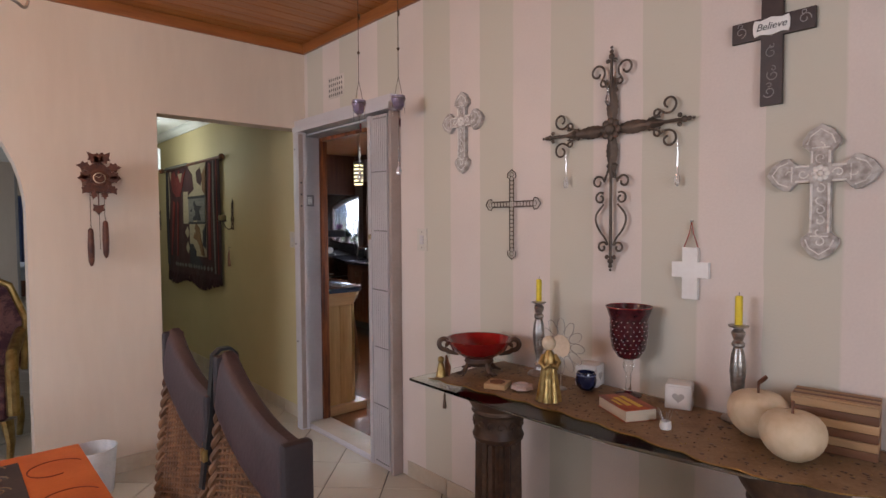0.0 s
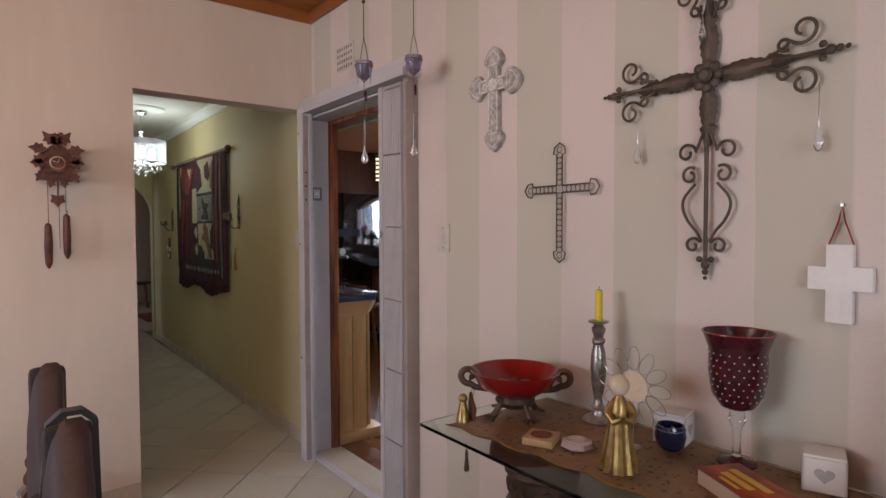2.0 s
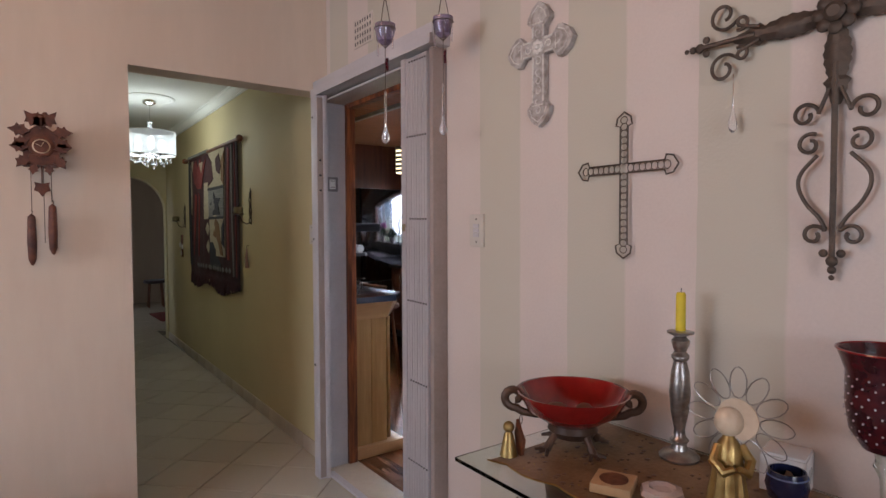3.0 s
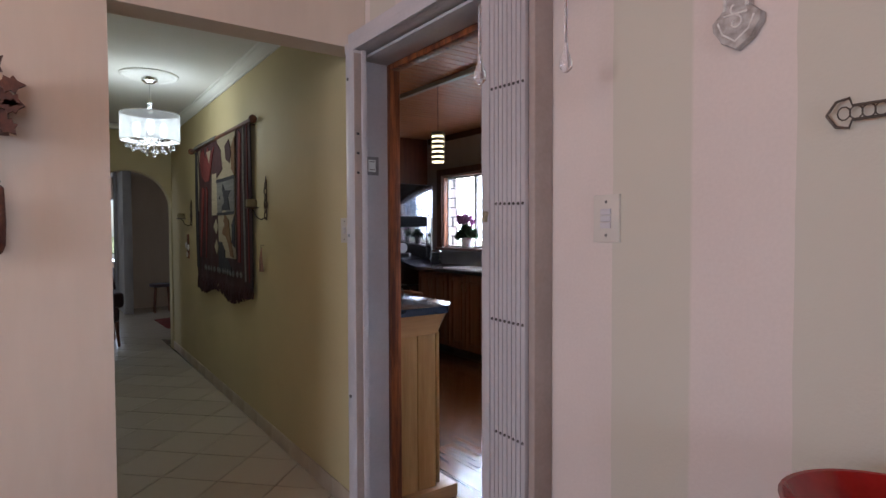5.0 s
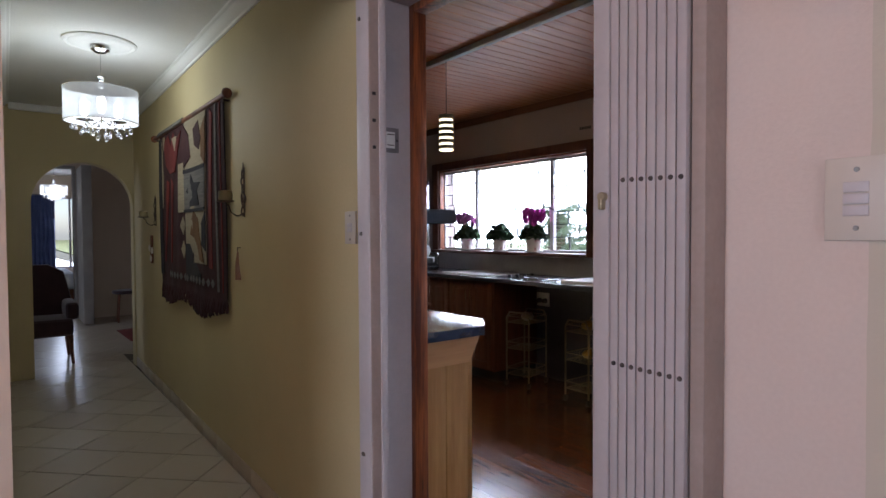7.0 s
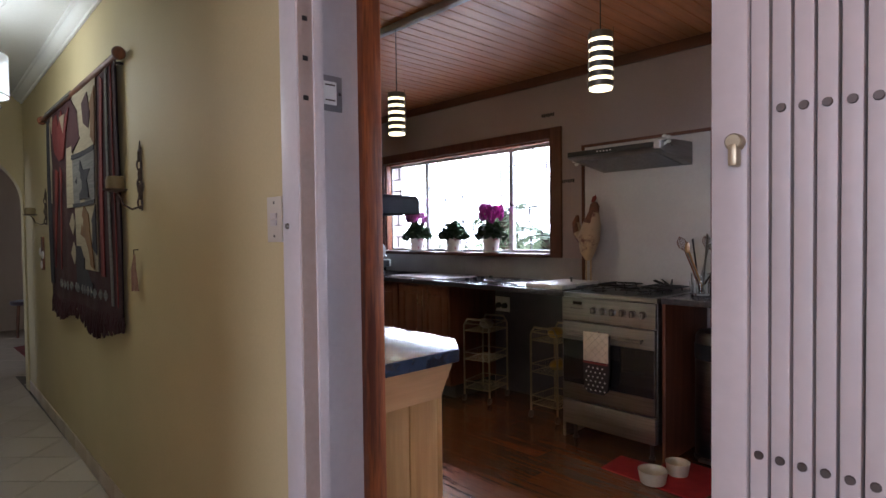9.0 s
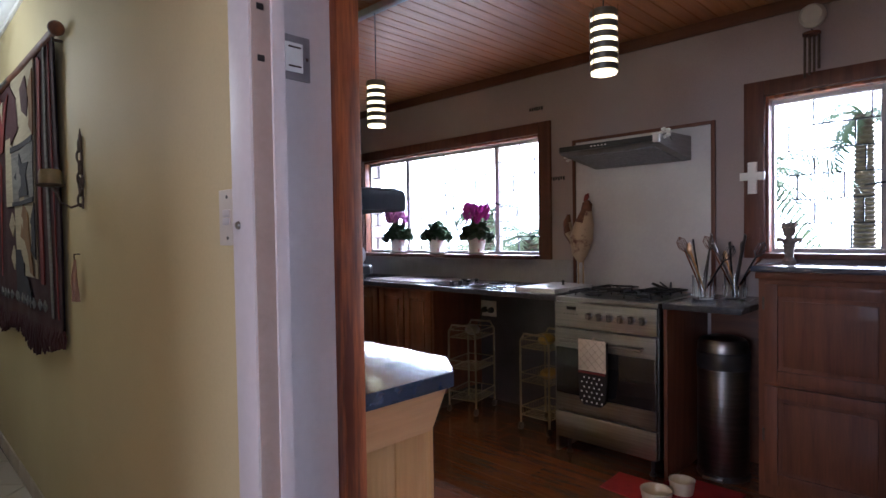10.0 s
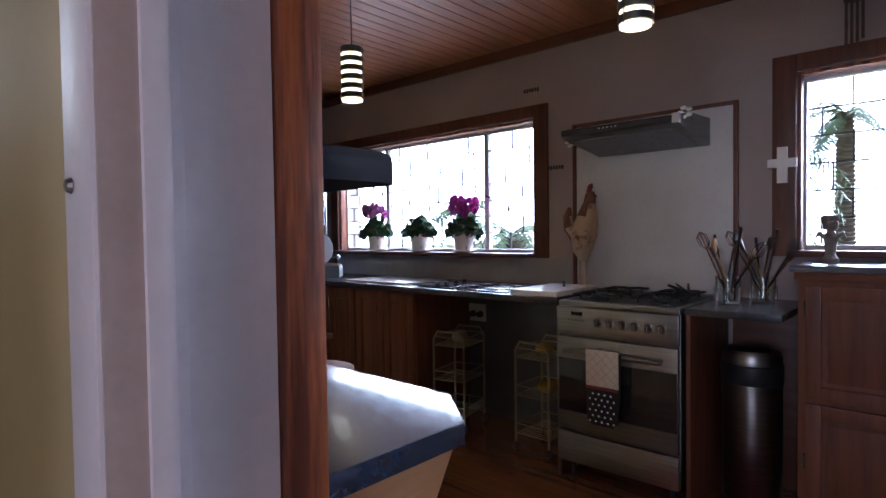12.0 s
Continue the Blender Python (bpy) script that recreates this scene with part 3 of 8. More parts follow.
def cooker():
    c = thing("cooker", "freestanding stainless steel gas cooker with oven and drawer", "cooker", (0, 0, 0))
    y0, y1, x0, x1 = 3.842, 4.442, 4.275, 4.865
    part("body", box(x0 + 0.02, x1, y0, y1, 0.10, 0.885, 0.003), STEEL, c)
    part("hob_plate", box(x0, x1, y0 - 0.002, y1 + 0.002, 0.886, 0.912, 0.004), STEEL, c, "steel hob plate")
    part("control_panel", box(x0 - 0.008, x0 + 0.018, y0, y1, 0.742, 0.884, 0.006), STEEL, c, "steel control panel")
    part("display", box(x0 - 0.011, x0 - 0.008, y1 - 0.135, y1 - 0.075, 0.842, 0.86, 0.001), BLACKGLASS, c, "black clock display")
    for k in range(5):
        part("button", box(x0 - 0.011, x0 - 0.008, y1 - 0.145 + k * 0.02, y1 - 0.136 + k * 0.02, 0.815, 0.822, 0.001), BLACK, c)
    for k in range(6):
        yk = y0 + 0.075 + k * 0.062
        kn = part("knob", lathe([(0.024, 0), (0.024, 0.004), (0.020, 0.006), (0.0185, 0.026), (0.016, 0.03)], (x0 - 0.008, yk, 0.815), 20, None, True, pose(0, 0, 0, 0, -90, 0)), STEEL, c, "round steel knob")
        part("knob_grip", box(x0 - 0.045, x0 - 0.03, yk - 0.003, yk + 0.003, 0.799, 0.831, 0.002), STEEL, kn)
    d = part("oven_door", box(x0 - 0.012, x0 + 0.018, y0 + 0.004, y1 - 0.004, 0.262, 0.735, 0.005), STEEL, c, "steel oven door")
    part("oven_window", box(x0 - 0.015, x0 - 0.012, y0 + 0.004 + 0.002, y1 - 0.006, 0.36, 0.625, 0.001), BLACKGLASS, d, "black glass oven window")
    bm = tube([(x0 - 0.058, y0 + 0.06, 0.672), (x0 - 0.058, y1 - 0.06, 0.672)], 0.011, 12)
    for yy in (y0 + 0.075, y1 - 0.075):
        tube([(x0 - 0.01, yy, 0.672), (x0 - 0.058, yy, 0.672)], 0.008, 8, bm)
    part("handle", bm, STEEL, d, "steel bar handle")
    part("drawer", box(x0 - 0.008, x0 + 0.018, y0 + 0.004, y1 - 0.004, 0.10, 0.25, 0.005), STEEL, c, "steel storage drawer")
    for yy in (y0 + 0.05, y1 - 0.05):
        for xx in (x0 + 0.05, x1 - 0.05):
            part("foot", lathe([(0.018, 0), (0.018, 0.012), (0.01, 0.016), (0.01, 0.105)], (xx, yy, -0.0005), 12), BLACK, c)
    part("hob_well", box(x0 + 0.03, x1 - 0.03, y0 + 0.025, y1 - 0.025, 0.9125, 0.9145, 0.001), BLACK, c, "black enamel hob well")
    for xx in (x0 + 0.16, x0 + 0.42):
        for yy in (y0 + 0.15, y1 - 0.15):
            part("burner", lathe([(0.05, 0), (0.05, 0.008), (0.034, 0.01), (0.034, 0.018), (0.028, 0.02)], (xx, yy, 0.9145), 20), BLACK, c)
            bm = bmesh.new()
            for a in range(4):
                dx, dy = math.cos(a * math.pi / 2 + 0.78), math.sin(a * math.pi / 2 + 0.78)
                tube([(xx + 0.03 * dx, yy + 0.03 * dy, 0.945), (xx + 0.1 * dx, yy + 0.1 * dy, 0.945), (xx + 0.105 * dx, yy + 0.105 * dy, 0.915)], 0.005, 6, bm)
            tube([(xx - 0.1, yy - 0.1, 0.94), (xx + 0.1, yy - 0.1, 0.94), (xx + 0.1, yy + 0.1, 0.94), (xx - 0.1, yy + 0.1, 0.94)], 0.0045, 6, bm, True)
            part("pan_support", bm, BLACK, c, "black cast iron pan support")
    return c


cooker()
# raised iron trivet arms at the back of the hob
bm = bmesh.new()
for k in range(5):
    a = radians(20 + k * 35)
    tube([(4.62, 3.92, 0.95), (4.62 + 0.05 * math.cos(a), 3.92 + 0.05 * math.sin(a), 0.965), (4.62 + 0.1 * math.cos(a), 3.92 + 0.1 * math.sin(a), 0.985)], [0.008, 0.007, 0.004], 6, bm)
tube([(4.57, 3.87, 0.951), (4.67, 3.87, 0.951), (4.67, 3.97, 0.951), (4.57, 3.97, 0.951)], 0.005, 6, bm, True)
tagged(part("trivet", bm, BLACK), "black iron trivet standing on the cooker hob", "trivet")

# white wall panel behind the cooker with its brown edging
pan = thing("wall_panel", "grey-white panel with brown edging behind the cooker", "panel", kind="structure")
part("panel", box(KX - 0.012, KX - 0.001, 3.785, 4.665, 0.92, 1.885, 0.001), material("grey_white_panel", (0.52, 0.50, 0.48), (0.46, 0.44, 0.425), 0.35, 0, 3, (1, 1, 1), 0.05, 50), pan)
part("edging", box(KX - 0.02, KX - 0.001, 3.762, 3.784, 0.92, 1.905, 0.002), ARCHWOOD, pan, "dark brown edging strip")
part("edging", box(KX - 0.02, KX - 0.001, 4.666, 4.688, 0.92, 1.905, 0.002), ARCHWOOD, pan)
part("edging", box(KX - 0.02, KX - 0.001, 3.785, 4.665, 1.886, 1.905, 0.002), ARCHWOOD, pan)


def hood():
    h = thing("cooker_hood", "slim steel cooker hood with dark front strip", "cooker hood")
    prof = [(KX - 0.002 - 0.012, 1.735), (KX - 0.014, 1.875), (4.60, 1.865), (4.44, 1.838), (4.43, 1.80), (4.45, 1.79)]
    bm = prism([(a, b) for a, b in prof], 0.615, Matrix.Translation((0, 4.575, 0)) @ pose(0, 0, 0, 90, 0, 0), 0.0)
    h.location = (0, -0.065, -0.043)
    part("hood_body", bm, STEEL, h)
    part("front_strip", box(4.418, 4.43, 3.965, 4.57, 1.803, 1.834, 0.003), BLACK, h, "dark glossy front strip")
    part("corner_cap", box(4.416, 4.44, 3.956, 3.99, 1.795, 1.84, 0.003), WHITE, h)
    for k in range(5):
        part("button", box(4.415, 4.419, 4.26 + k * 0.022, 4.27 + k * 0.022, 1.815, 1.822, 0.001), WHITE, h)
    m = pose(4.66, 4.27, 1.7615, 0, math.degrees(math.atan2(0.055, 0.42)), 0)
    bm = bmesh.new()
    merge(bm, box(-0.17, 0.17, -0.26, 0.26, -0.004, 0.004), m)
    part("grease_filter", bm, material("hood_filter", (0.3, 0.3, 0.31), (0.22, 0.22, 0.23), 0.45, 0.9, 60, (1, 1, 1), 0.5, 200), h, "aluminium grease filter")
    return h


hood()


def tall_cabinet():
    c = thing("side_cabinet", "chest-high dark wooden cabinet with panelled doors under the window", "cabinet")
    x0, y0, y1 = 4.47, 1.75, 3.43
    part("body", box(x0, KX - 0.052, y0, y1, -0.0005, 1.078, 0.003), CABWOOD, c)
    part("top", box(x0 - 0.035, KX - 0.052, y0, y1 + 0.028, 1.079, 1.108, 0.008), COUNTER, c, "dark blue laminate top")
    part("moulding", box(x0 - 0.018, x0 - 0.001, y0, y1 + 0.012, 1.045, 1.078, 0.006), CABWOODY, c)
    for k in range(3):
        b = y1 - 0.03 - k * 0.54
        panel_door(c, b - 0.51, b, 0.56, 1.02, x0 - 0.001, handle_y=b - 0.03 if k % 2 else b - 0.48)
        panel_door(c, b - 0.51, b, 0.07, 0.54, x0 - 0.001)
        for z in (0.3, 0.93):
            part("hinge", tube([(x0 - 0.012, b + 0.006, z - 0.03), (x0 - 0.012, b + 0.006, z + 0.03)], 0.005, 8), IRON, c)
    return c


tall_cabinet()


def pedal_bin():
    b = thing("pedal_bin", "tall brushed steel pedal bin with black band, standing under the worktop", "bin", (4.60, 3.635, -0.0005))
    part("bucket", lathe([(0.118, 0.02), (0.124, 0.03), (0.124, 0.565)], seg=36), STEEL, b)
    part("base_ring", lathe([(0.128, 0), (0.13, 0.01), (0.125, 0.028)], seg=36), BLACK, b)
    part("band", lathe([(0.126, 0.566), (0.128, 0.57), (0.128, 0.648), (0.125, 0.652)], seg=36), BLACK, b, "black plastic band")
    part("lid", lathe([(0.122, 0.653), (0.122, 0.69), (0.108, 0.715), (0.06, 0.73), (0.002, 0.733)], seg=36), STEEL, b, "domed steel lid")
    part("pedal", box(-0.165, -0.12, -0.05, 0.05, 0.012, 0.03, 0.006), STEEL, b, "steel foot pedal")
    return b


pedal_bin()


def bar_counter():
    """The narrow breakfast counter just inside the door."""
    c = thing("breakfast_counter", "narrow pale pine breakfast counter with dark blue laminate top", "counter")
    pts = [(2.165, 3.52), (2.435, 3.52), (2.54, 3.645), (2.54, 5.15), (2.165, 5.15)]
    part("worktop", prism(pts, 0.036, Matrix.Translation((0, 0, 0.921)), 0.004), COUNTER, c, "dark blue laminate worktop")
    cap = [(2.166, 3.53), (2.42, 3.53), (2.53, 3.65), (2.53, 5.14), (2.166, 5.14)]
    bm = prism(cap, 0.096, Matrix.Translation((0, 0, 0.824)))
    for v in bm.verts:
        if v.co.z < 0.83:
            v.co.x = 2.166 + (v.co.x - 2.166) * 0.86
            v.co.y = 3.545 + (v.co.y - 3.53) * 0.96
    part("cornice", bm, YELLOWWOODX, c, "pale pine moulding")
    for k in range(2):
        part("end_board", box(2.18 + k * 0.105, 2.282 + k * 0.105, 3.56, 3.585, 0.07, 0.823, 0.004), YELLOWWOOD, c)
    part("back_panel", box(2.41, 2.428, 3.586, 5.1, 0.07, 0.823, 0.003), YELLOWWOOD, c)
    part("wall_panel", box(2.162, 2.178, 3.56, 5.1, 0.07, 0.823, 0.003), DOORWOOD, c, "red-brown wooden side panel")
    bm = box(2.165, 2.50, 3.53, 5.12, -0.0005, 0.069, 0.012)
    part("plinth", bm, YELLOWWOODX, c, "pale pine plinth")
    for z in (0.25, 0.45, 0.65):
        part("shelf", box(2.18, 2.408, 3.60, 5.08, z, z + 0.016, 0.002), YELLOWWOODX, c)
    return c


bar_counter()


# ---- dining room ----
RED = material("dark_red_glass", (0.25, 0.008, 0.008), (0.17, 0.005, 0.006), 0.12, 0, 8, (1, 1, 1), 0.05, 60, coat=0.5)
BRONZE = material("dark_bronze_resin", (0.10, 0.055, 0.032), (0.055, 0.03, 0.02), 0.42, 0.35, 16, (1, 1, 1), 0.35, 60)
SILVER = material("worn_silver_leaf", (0.46, 0.42, 0.38), (0.24, 0.21, 0.19), 0.28, 0.9, 18, (1, 1, 2), 0.35, 50)
GOLD = material("gold_foil", (0.46, 0.32, 0.12), (0.24, 0.15, 0.05), 0.35, 0.85, 16, (1, 1, 1), 0.4, 60)
WAX = material("yellow_candle_wax", (0.66, 0.50, 0.02), (0.58, 0.42, 0.015), 0.5, 0, 8)
SHABBYG = material("grey_washed_ground", (0.46, 0.42, 0.385), (0.27, 0.23, 0.2), 0.75, 0, 30, (1, 1, 1), 0.5, 60, (0.4, 0.7))
SHABBY = material("whitewashed_carved_wood", (0.66, 0.62, 0.57), (0.34, 0.29, 0.25), 0.7, 0, 26, (1, 1, 1), 0.5, 60, (0.5, 0.78))
WHITEWOOD = material("white_painted_wood", (0.74, 0.71, 0.67), (0.68, 0.64, 0.6), 0.55, 0, 9, (1, 1, 1), 0.15, 60)
CARVED = material("carved_brown_wood", (0.19, 0.066, 0.028), (0.085, 0.03, 0.014), 0.5, 0, 14, (1, 1, 1), 0.4, 60)
CREAMY = material("cream_ivory", (0.62, 0.5, 0.36), (0.52, 0.4, 0.27), 0.5, 0, 10)
CRYSTAL = material("cut_crystal", (0.97, 0.97, 1.0), (0.95, 0.95, 1.0), 0.03, 0, 5, (1, 1, 1), 0, 20, transmission=0.9, ior=1.5, rough2=0.05)
PLASTIC = material("cream_switch_plastic", (0.55, 0.50, 0.43), (0.51, 0.465, 0.4), 0.4, 0, 5, (1, 1, 1), 0.03, 60)
AMETHYST = material("violet_glass", (0.42, 0.34, 0.46), (0.36, 0.28, 0.42), 0.08, 0, 5, (1, 1, 1), 0, 20, transmission=0.7)


# on the striped wall: u runs to the viewer's right (world -y), v up, w out of the wall
def wall_m(y, z, x=X):
    return Matrix(((0, 0, -1, x), (-1, 0, 0, y), (0, 1, 0, z), (0, 0, 0, 1)))


def on_wall(y, z, name, label, category, group="", w=0.003):
    ob = new(name)
    ob.empty_display_size = 0.05
    ob.matrix_world = wall_m(y, z, X - w)
    return tagged(ob, label, category, group)


def iron_cross():
    c = on_wall(1.066, 1.79, "wrought_iron_cross", "large dark wrought iron cross with scrolled ends on the striped wall", "wall cross")
    def bar(pts, r=0.0042, w=0.02):
        return tube([(u, v, w) for u, v in pts], r, 7)
    # four tapered, ribbed leaf bars round a rosette
    for a, ln in ((0, 0.285), (180, 0.29), (90, 0.275), (-90, 0.25)):
        bm = bmesh.new()
        n = 16
        t = bmesh.new()
        rows = []
        for i in range(n + 1):
            f = i / n
            wd = 0.017 + 0.013 * math.sin(math.pi * min(1, f * 1.5)) if f < 0.66 else 0.03 - 0.06 * (f - 0.66)
            wd = max(wd * (0.8 + 0.12 * (i % 2)), 0.006)
            x = 0.03 + ln * 0.62 * f
            rows.append([t.verts.new((x, s * wd, h)) for s, h in ((-1, 0.012), (-0.3, 0.022), (0.3, 0.022), (1, 0.012))])
        for p, q in zip(rows, rows[1:]):
            for k in range(4):
                t.faces.new((p[k], p[(k + 1) % 4], q[(k + 1) % 4], q[k]))
        t.faces.new(rows[0]), t.faces.new(rows[-1])
        merge(bm, t, pose(0, 0, 0, 0, 0, a))
        part("leaf_bar", bm, IRON, c, "ribbed iron leaf bar")
        rot = lambda p: (p[0] * math.cos(radians(a)) - p[1] * math.sin(radians(a)), p[0] * math.sin(radians(a)) + p[1] * math.cos(radians(a)))
        end = ln if a != -90 else 0.505
        bm = bar([rot((0.16 if a != -90 else 0.1, 0.0)), rot((end, 0.0))], 0.006)
        part("rod", bm, IRON, c)
        if a != -90:
            for s in (1, -1):
                stem = [(0.15, 0.014 * s), (ln * 0.68, 0.03 * s)]
                curl1 = [(ln * 0.68 + 0.035 + u, s * (0.062 + v)) for u, v in spiral((0, 0), 0.036, 0.012, -150, 250, 24)]
                part("scroll", bar([rot(p) for p in stem + curl1]), IRON, c)
                curl2 = [(ln * 0.66 + u, s * (0.036 + v)) for u, v in spiral((0, 0), 0.018, 0.006, -60, -420, 18)]
                part("scroll", bar([rot(p) for p in curl2]), IRON, c)
        # fleur-de-lis tip
        tip = bmesh.new()
        for du, dv, r in ((0, 0, 0.012), (-0.016, 0.016, 0.009), (-0.016, -0.016, 0.009), (0.018, 0, 0.009), (0.034, 0, 0.006)):
            u, v = rot((end + du, dv))
            ball((u, v, 0.02), (r, r, r * 0.7), 10, 6, tip)
        part("tip", tip, IRON, c, "iron fleur tip")
    # the long lower ornament: heart scrolls
    for s in (1, -1):
        path = [(0.01 * s, -0.15), (0.03 * s, -0.2)]
        part("scroll", bar(path + [(s * (0.055 + u), -0.2 + v) for u, v in spiral((0, 0), 0.027, 0.01, 180, -200, 22)]), IRON, c)
        part("scroll", bar([(s * (0.045 + u), -0.262 + v) for u, v in spiral((0, 0), 0.024, 0.009, 120, -260, 22)]), IRON, c)
        heart = [(s * u, v) for u, v in ((0.03, -0.285), (0.06, -0.32), (0.065, -0.35), (0.05, -0.385), (0.025, -0.415), (0.012, -0.44))]
        part("scroll", bar([(q.x, q.y) for q in smooth([(u, v, 0) for u, v in heart])]), IRON, c)
        part("scroll", bar([(0.012 * s, -0.44)] + [(s * (0.035 + u), -0.452 + v) for u, v in spiral((0, 0), 0.022, 0.008, 150, -220, 20)]), IRON, c)
    ro = bmesh.new()
    for k in range(8):
        a = 2 * math.pi * k / 8
        part("petal", ball((0.03 * math.cos(a), 0.03 * math.sin(a), 0.024), (0.015, 0.015, 0.008), 10, 6), IRON, c)
    lathe([(0.02, 0), (0.02, 0.034), (0.012, 0.04)], (0, 0, 0), 16, ro)
    part("rosette", ro, IRON, c, "iron rosette")
    # glass drops hanging from the side scrolls
    for u, top, end in ((-0.205, -0.08, -0.185), (0.265, -0.07, -0.20), (-0.012, 0.19, 0.12)):
        part("wire", tube([(u, top, 0.025), (u, end + 0.03, 0.025)], 0.0012, 5), CHROME, c)
        part("glass_drop", lathe([(0.001, 0.04), (0.003, 0.02), (0.009, 0), (0.011, -0.012), (0.008, -0.024), (0.002, -0.03)], (u, end, 0.025), 10, None, True, pose(0, 0, 0, -90, 0, 0)), CRYSTAL, c, "clear glass drop")
    return c


iron_cross()


def trefoil_cross_outline(h_top, h_bot, arm, w):
    """Half-lobed cross outline with pointed, shouldered ends."""
    def end(l, w):
        return [(w * 0.8, l - 0.085), (w * 1.05, l - 0.075), (w * 1.5, l - 0.062), (w * 1.45, l - 0.045), (w * 1.15, l - 0.032), (w * 0.9, l - 0.018), (w * 0.5, l - 0.01), (0.0, l),
                (-w * 0.5, l - 0.01), (-w * 0.9, l - 0.018), (-w * 1.15, l - 0.032), (-w * 1.45, l - 0.045), (-w * 1.5, l - 0.062), (-w * 1.05, l - 0.075), (-w * 0.8, l - 0.085)]
    pts = [(w * 0.8, w * 0.8)]
    pts += end(h_top, w)
    pts += [(-w * 0.8, w * 0.8)]
    pts += [(-y, x) for x, y in end(arm, w)]
    pts += [(-w * 0.8, -w * 0.8)]
    pts += [(-x, -y) for x, y in end(h_bot, w)]
    pts += [(w * 0.8, -w * 0.8)]
    pts += [(y, -x) for x, y in end(arm, w)]
    return pts


def carved_cross(y, z, top, bot, arm, w, lab):
    c = on_wall(y, z, "carved_cross", lab, "wall cross", "whitewashed carved crosses")
    part("plate", prism(trefoil_cross_outline(top, bot, arm, w), 0.02, None, 0.004), SHABBYG, c)
    bm = bmesh.new()
    for k in range(8):
        a = 2 * math.pi * k / 8
        ball((0.5 * w * math.cos(a), 0.5 * w * math.sin(a), 0.021), (w * 0.26, w * 0.26, 0.005), 8, 5, bm)
    ball((0, 0, 0.022), (w * 0.25, w * 0.25, 0.007), 10, 6, bm)
    part("flower", bm, SHABBY, c, "carved flower")
    for n, (dx, dy, l) in enumerate(((0, 1, top), (0, -1, bot), (1, 0, arm), (-1, 0, arm))):
        bm = bmesh.new()
        turn = math.degrees(math.atan2(dy, dx))
        t = bmesh.new()
        k = 0.045
        while k < l - 0.05:
            tube([(k + u * 1.0, v, 0.02) for u, v in spiral((0, 0), w * 0.45, w * 0.16, 180 if int(k * 1000) % 2 else 0, -140, 12)], 0.0022, 5, t)
            k += w * 0.95
        for q in (1, -1):
            tube([(0.03, q * w * 0.68, 0.02), (l - 0.08, q * w * 0.68, 0.02)], 0.0038, 6, t)
        tube([(l - 0.06, -w * 1.1, 0.02), (l - 0.035, -w * 0.8, 0.02), (l - 0.016, 0, 0.02), (l - 0.035, w * 0.8, 0.02), (l - 0.06, w * 1.1, 0.02)], 0.0025, 5, t)
        tube([(l - 0.07, -w * 0.7, 0.02), (l - 0.07, w * 0.7, 0.02)], 0.0025, 5, t)
        merge(bm, t, pose(0, 0, 0, 0, 0, turn))
        part("carving", bm, SHABBY, c, "raised carved scrollwork")
    return c


carved_cross(1.90, 1.935, 0.145, 0.255, 0.145, 0.033, "small whitewashed carved wooden cross on the striped wall")
carved_cross(0.372, 1.575, 0.145, 0.255, 0.145, 0.033, "whitewashed carved wooden cross above the candlestick")


def wire_cross():
    c = on_wall(1.578, 1.52, "wire_cross", "openwork cross of twisted dark wire on the wall", "wall cross")
    for a, l in ((0, 0.165), (180, 0.16), (90, 0.155), (-90, 0.25)):
        t = bmesh.new()
        for s in (1, -1):
            tube([(0.012, 0.012 * s, 0.012), (l - 0.04, 0.012 * s, 0.012), (l - 0.035, 0.026 * s, 0.012), (l - 0.015, 0.022 * s, 0.012), (l, 0, 0.012)], 0.0026, 6, t)
        k = 0.022
        while k < l - 0.02:
            tube([(k + 0.010 * math.cos(2 * math.pi * i / 10), 0.0115 * math.sin(2 * math.pi * i / 10), 0.012) for i in range(10)], 0.0013, 5, t, True)
            k += 0.0185
        bm = merge(bmesh.new(), t, pose(0, 0, 0, 0, 0, a))
        part("wire_arm", bm, IRON, c)
    return c


wire_cross()


def plain_cross():
    c = on_wall(0.757, 1.257, "hanging_cross", "plain white wooden cross hung from a red ribbon", "wall cross")
    a, w, t, b = 0.064, 0.027, 0.09, 0.09
    pts = [(w, t), (-w, t), (-w, w + 0.012), (-a, w + 0.012), (-a, -w + 0.012), (-w, -w + 0.012), (-w, -b), (w, -b), (w, -w + 0.012), (a, -w + 0.012), (a, w + 0.012), (w, w + 0.012)]
    part("cross", prism(pts, 0.018, None, 0.003), WHITEWOOD, c)
    RIB = material("red_ribbon", (0.30, 0.03, 0.015), (0.22, 0.02, 0.012), 0.6)
    part("ribbon", tube([(-0.024, 0.088, 0.01), (-0.006, 0.14, 0.008), (0.0, 0.178, 0.006), (0.008, 0.14, 0.008), (0.026, 0.088, 0.01)], 0.004, 6, flat=0.35), RIB, c, "red ribbon loop")
    part("nail", lathe([(0.004, 0), (0.004, 0.012)], (0, 0.18, -0.002), 8), STEEL, c)
    return c


plain_cross()


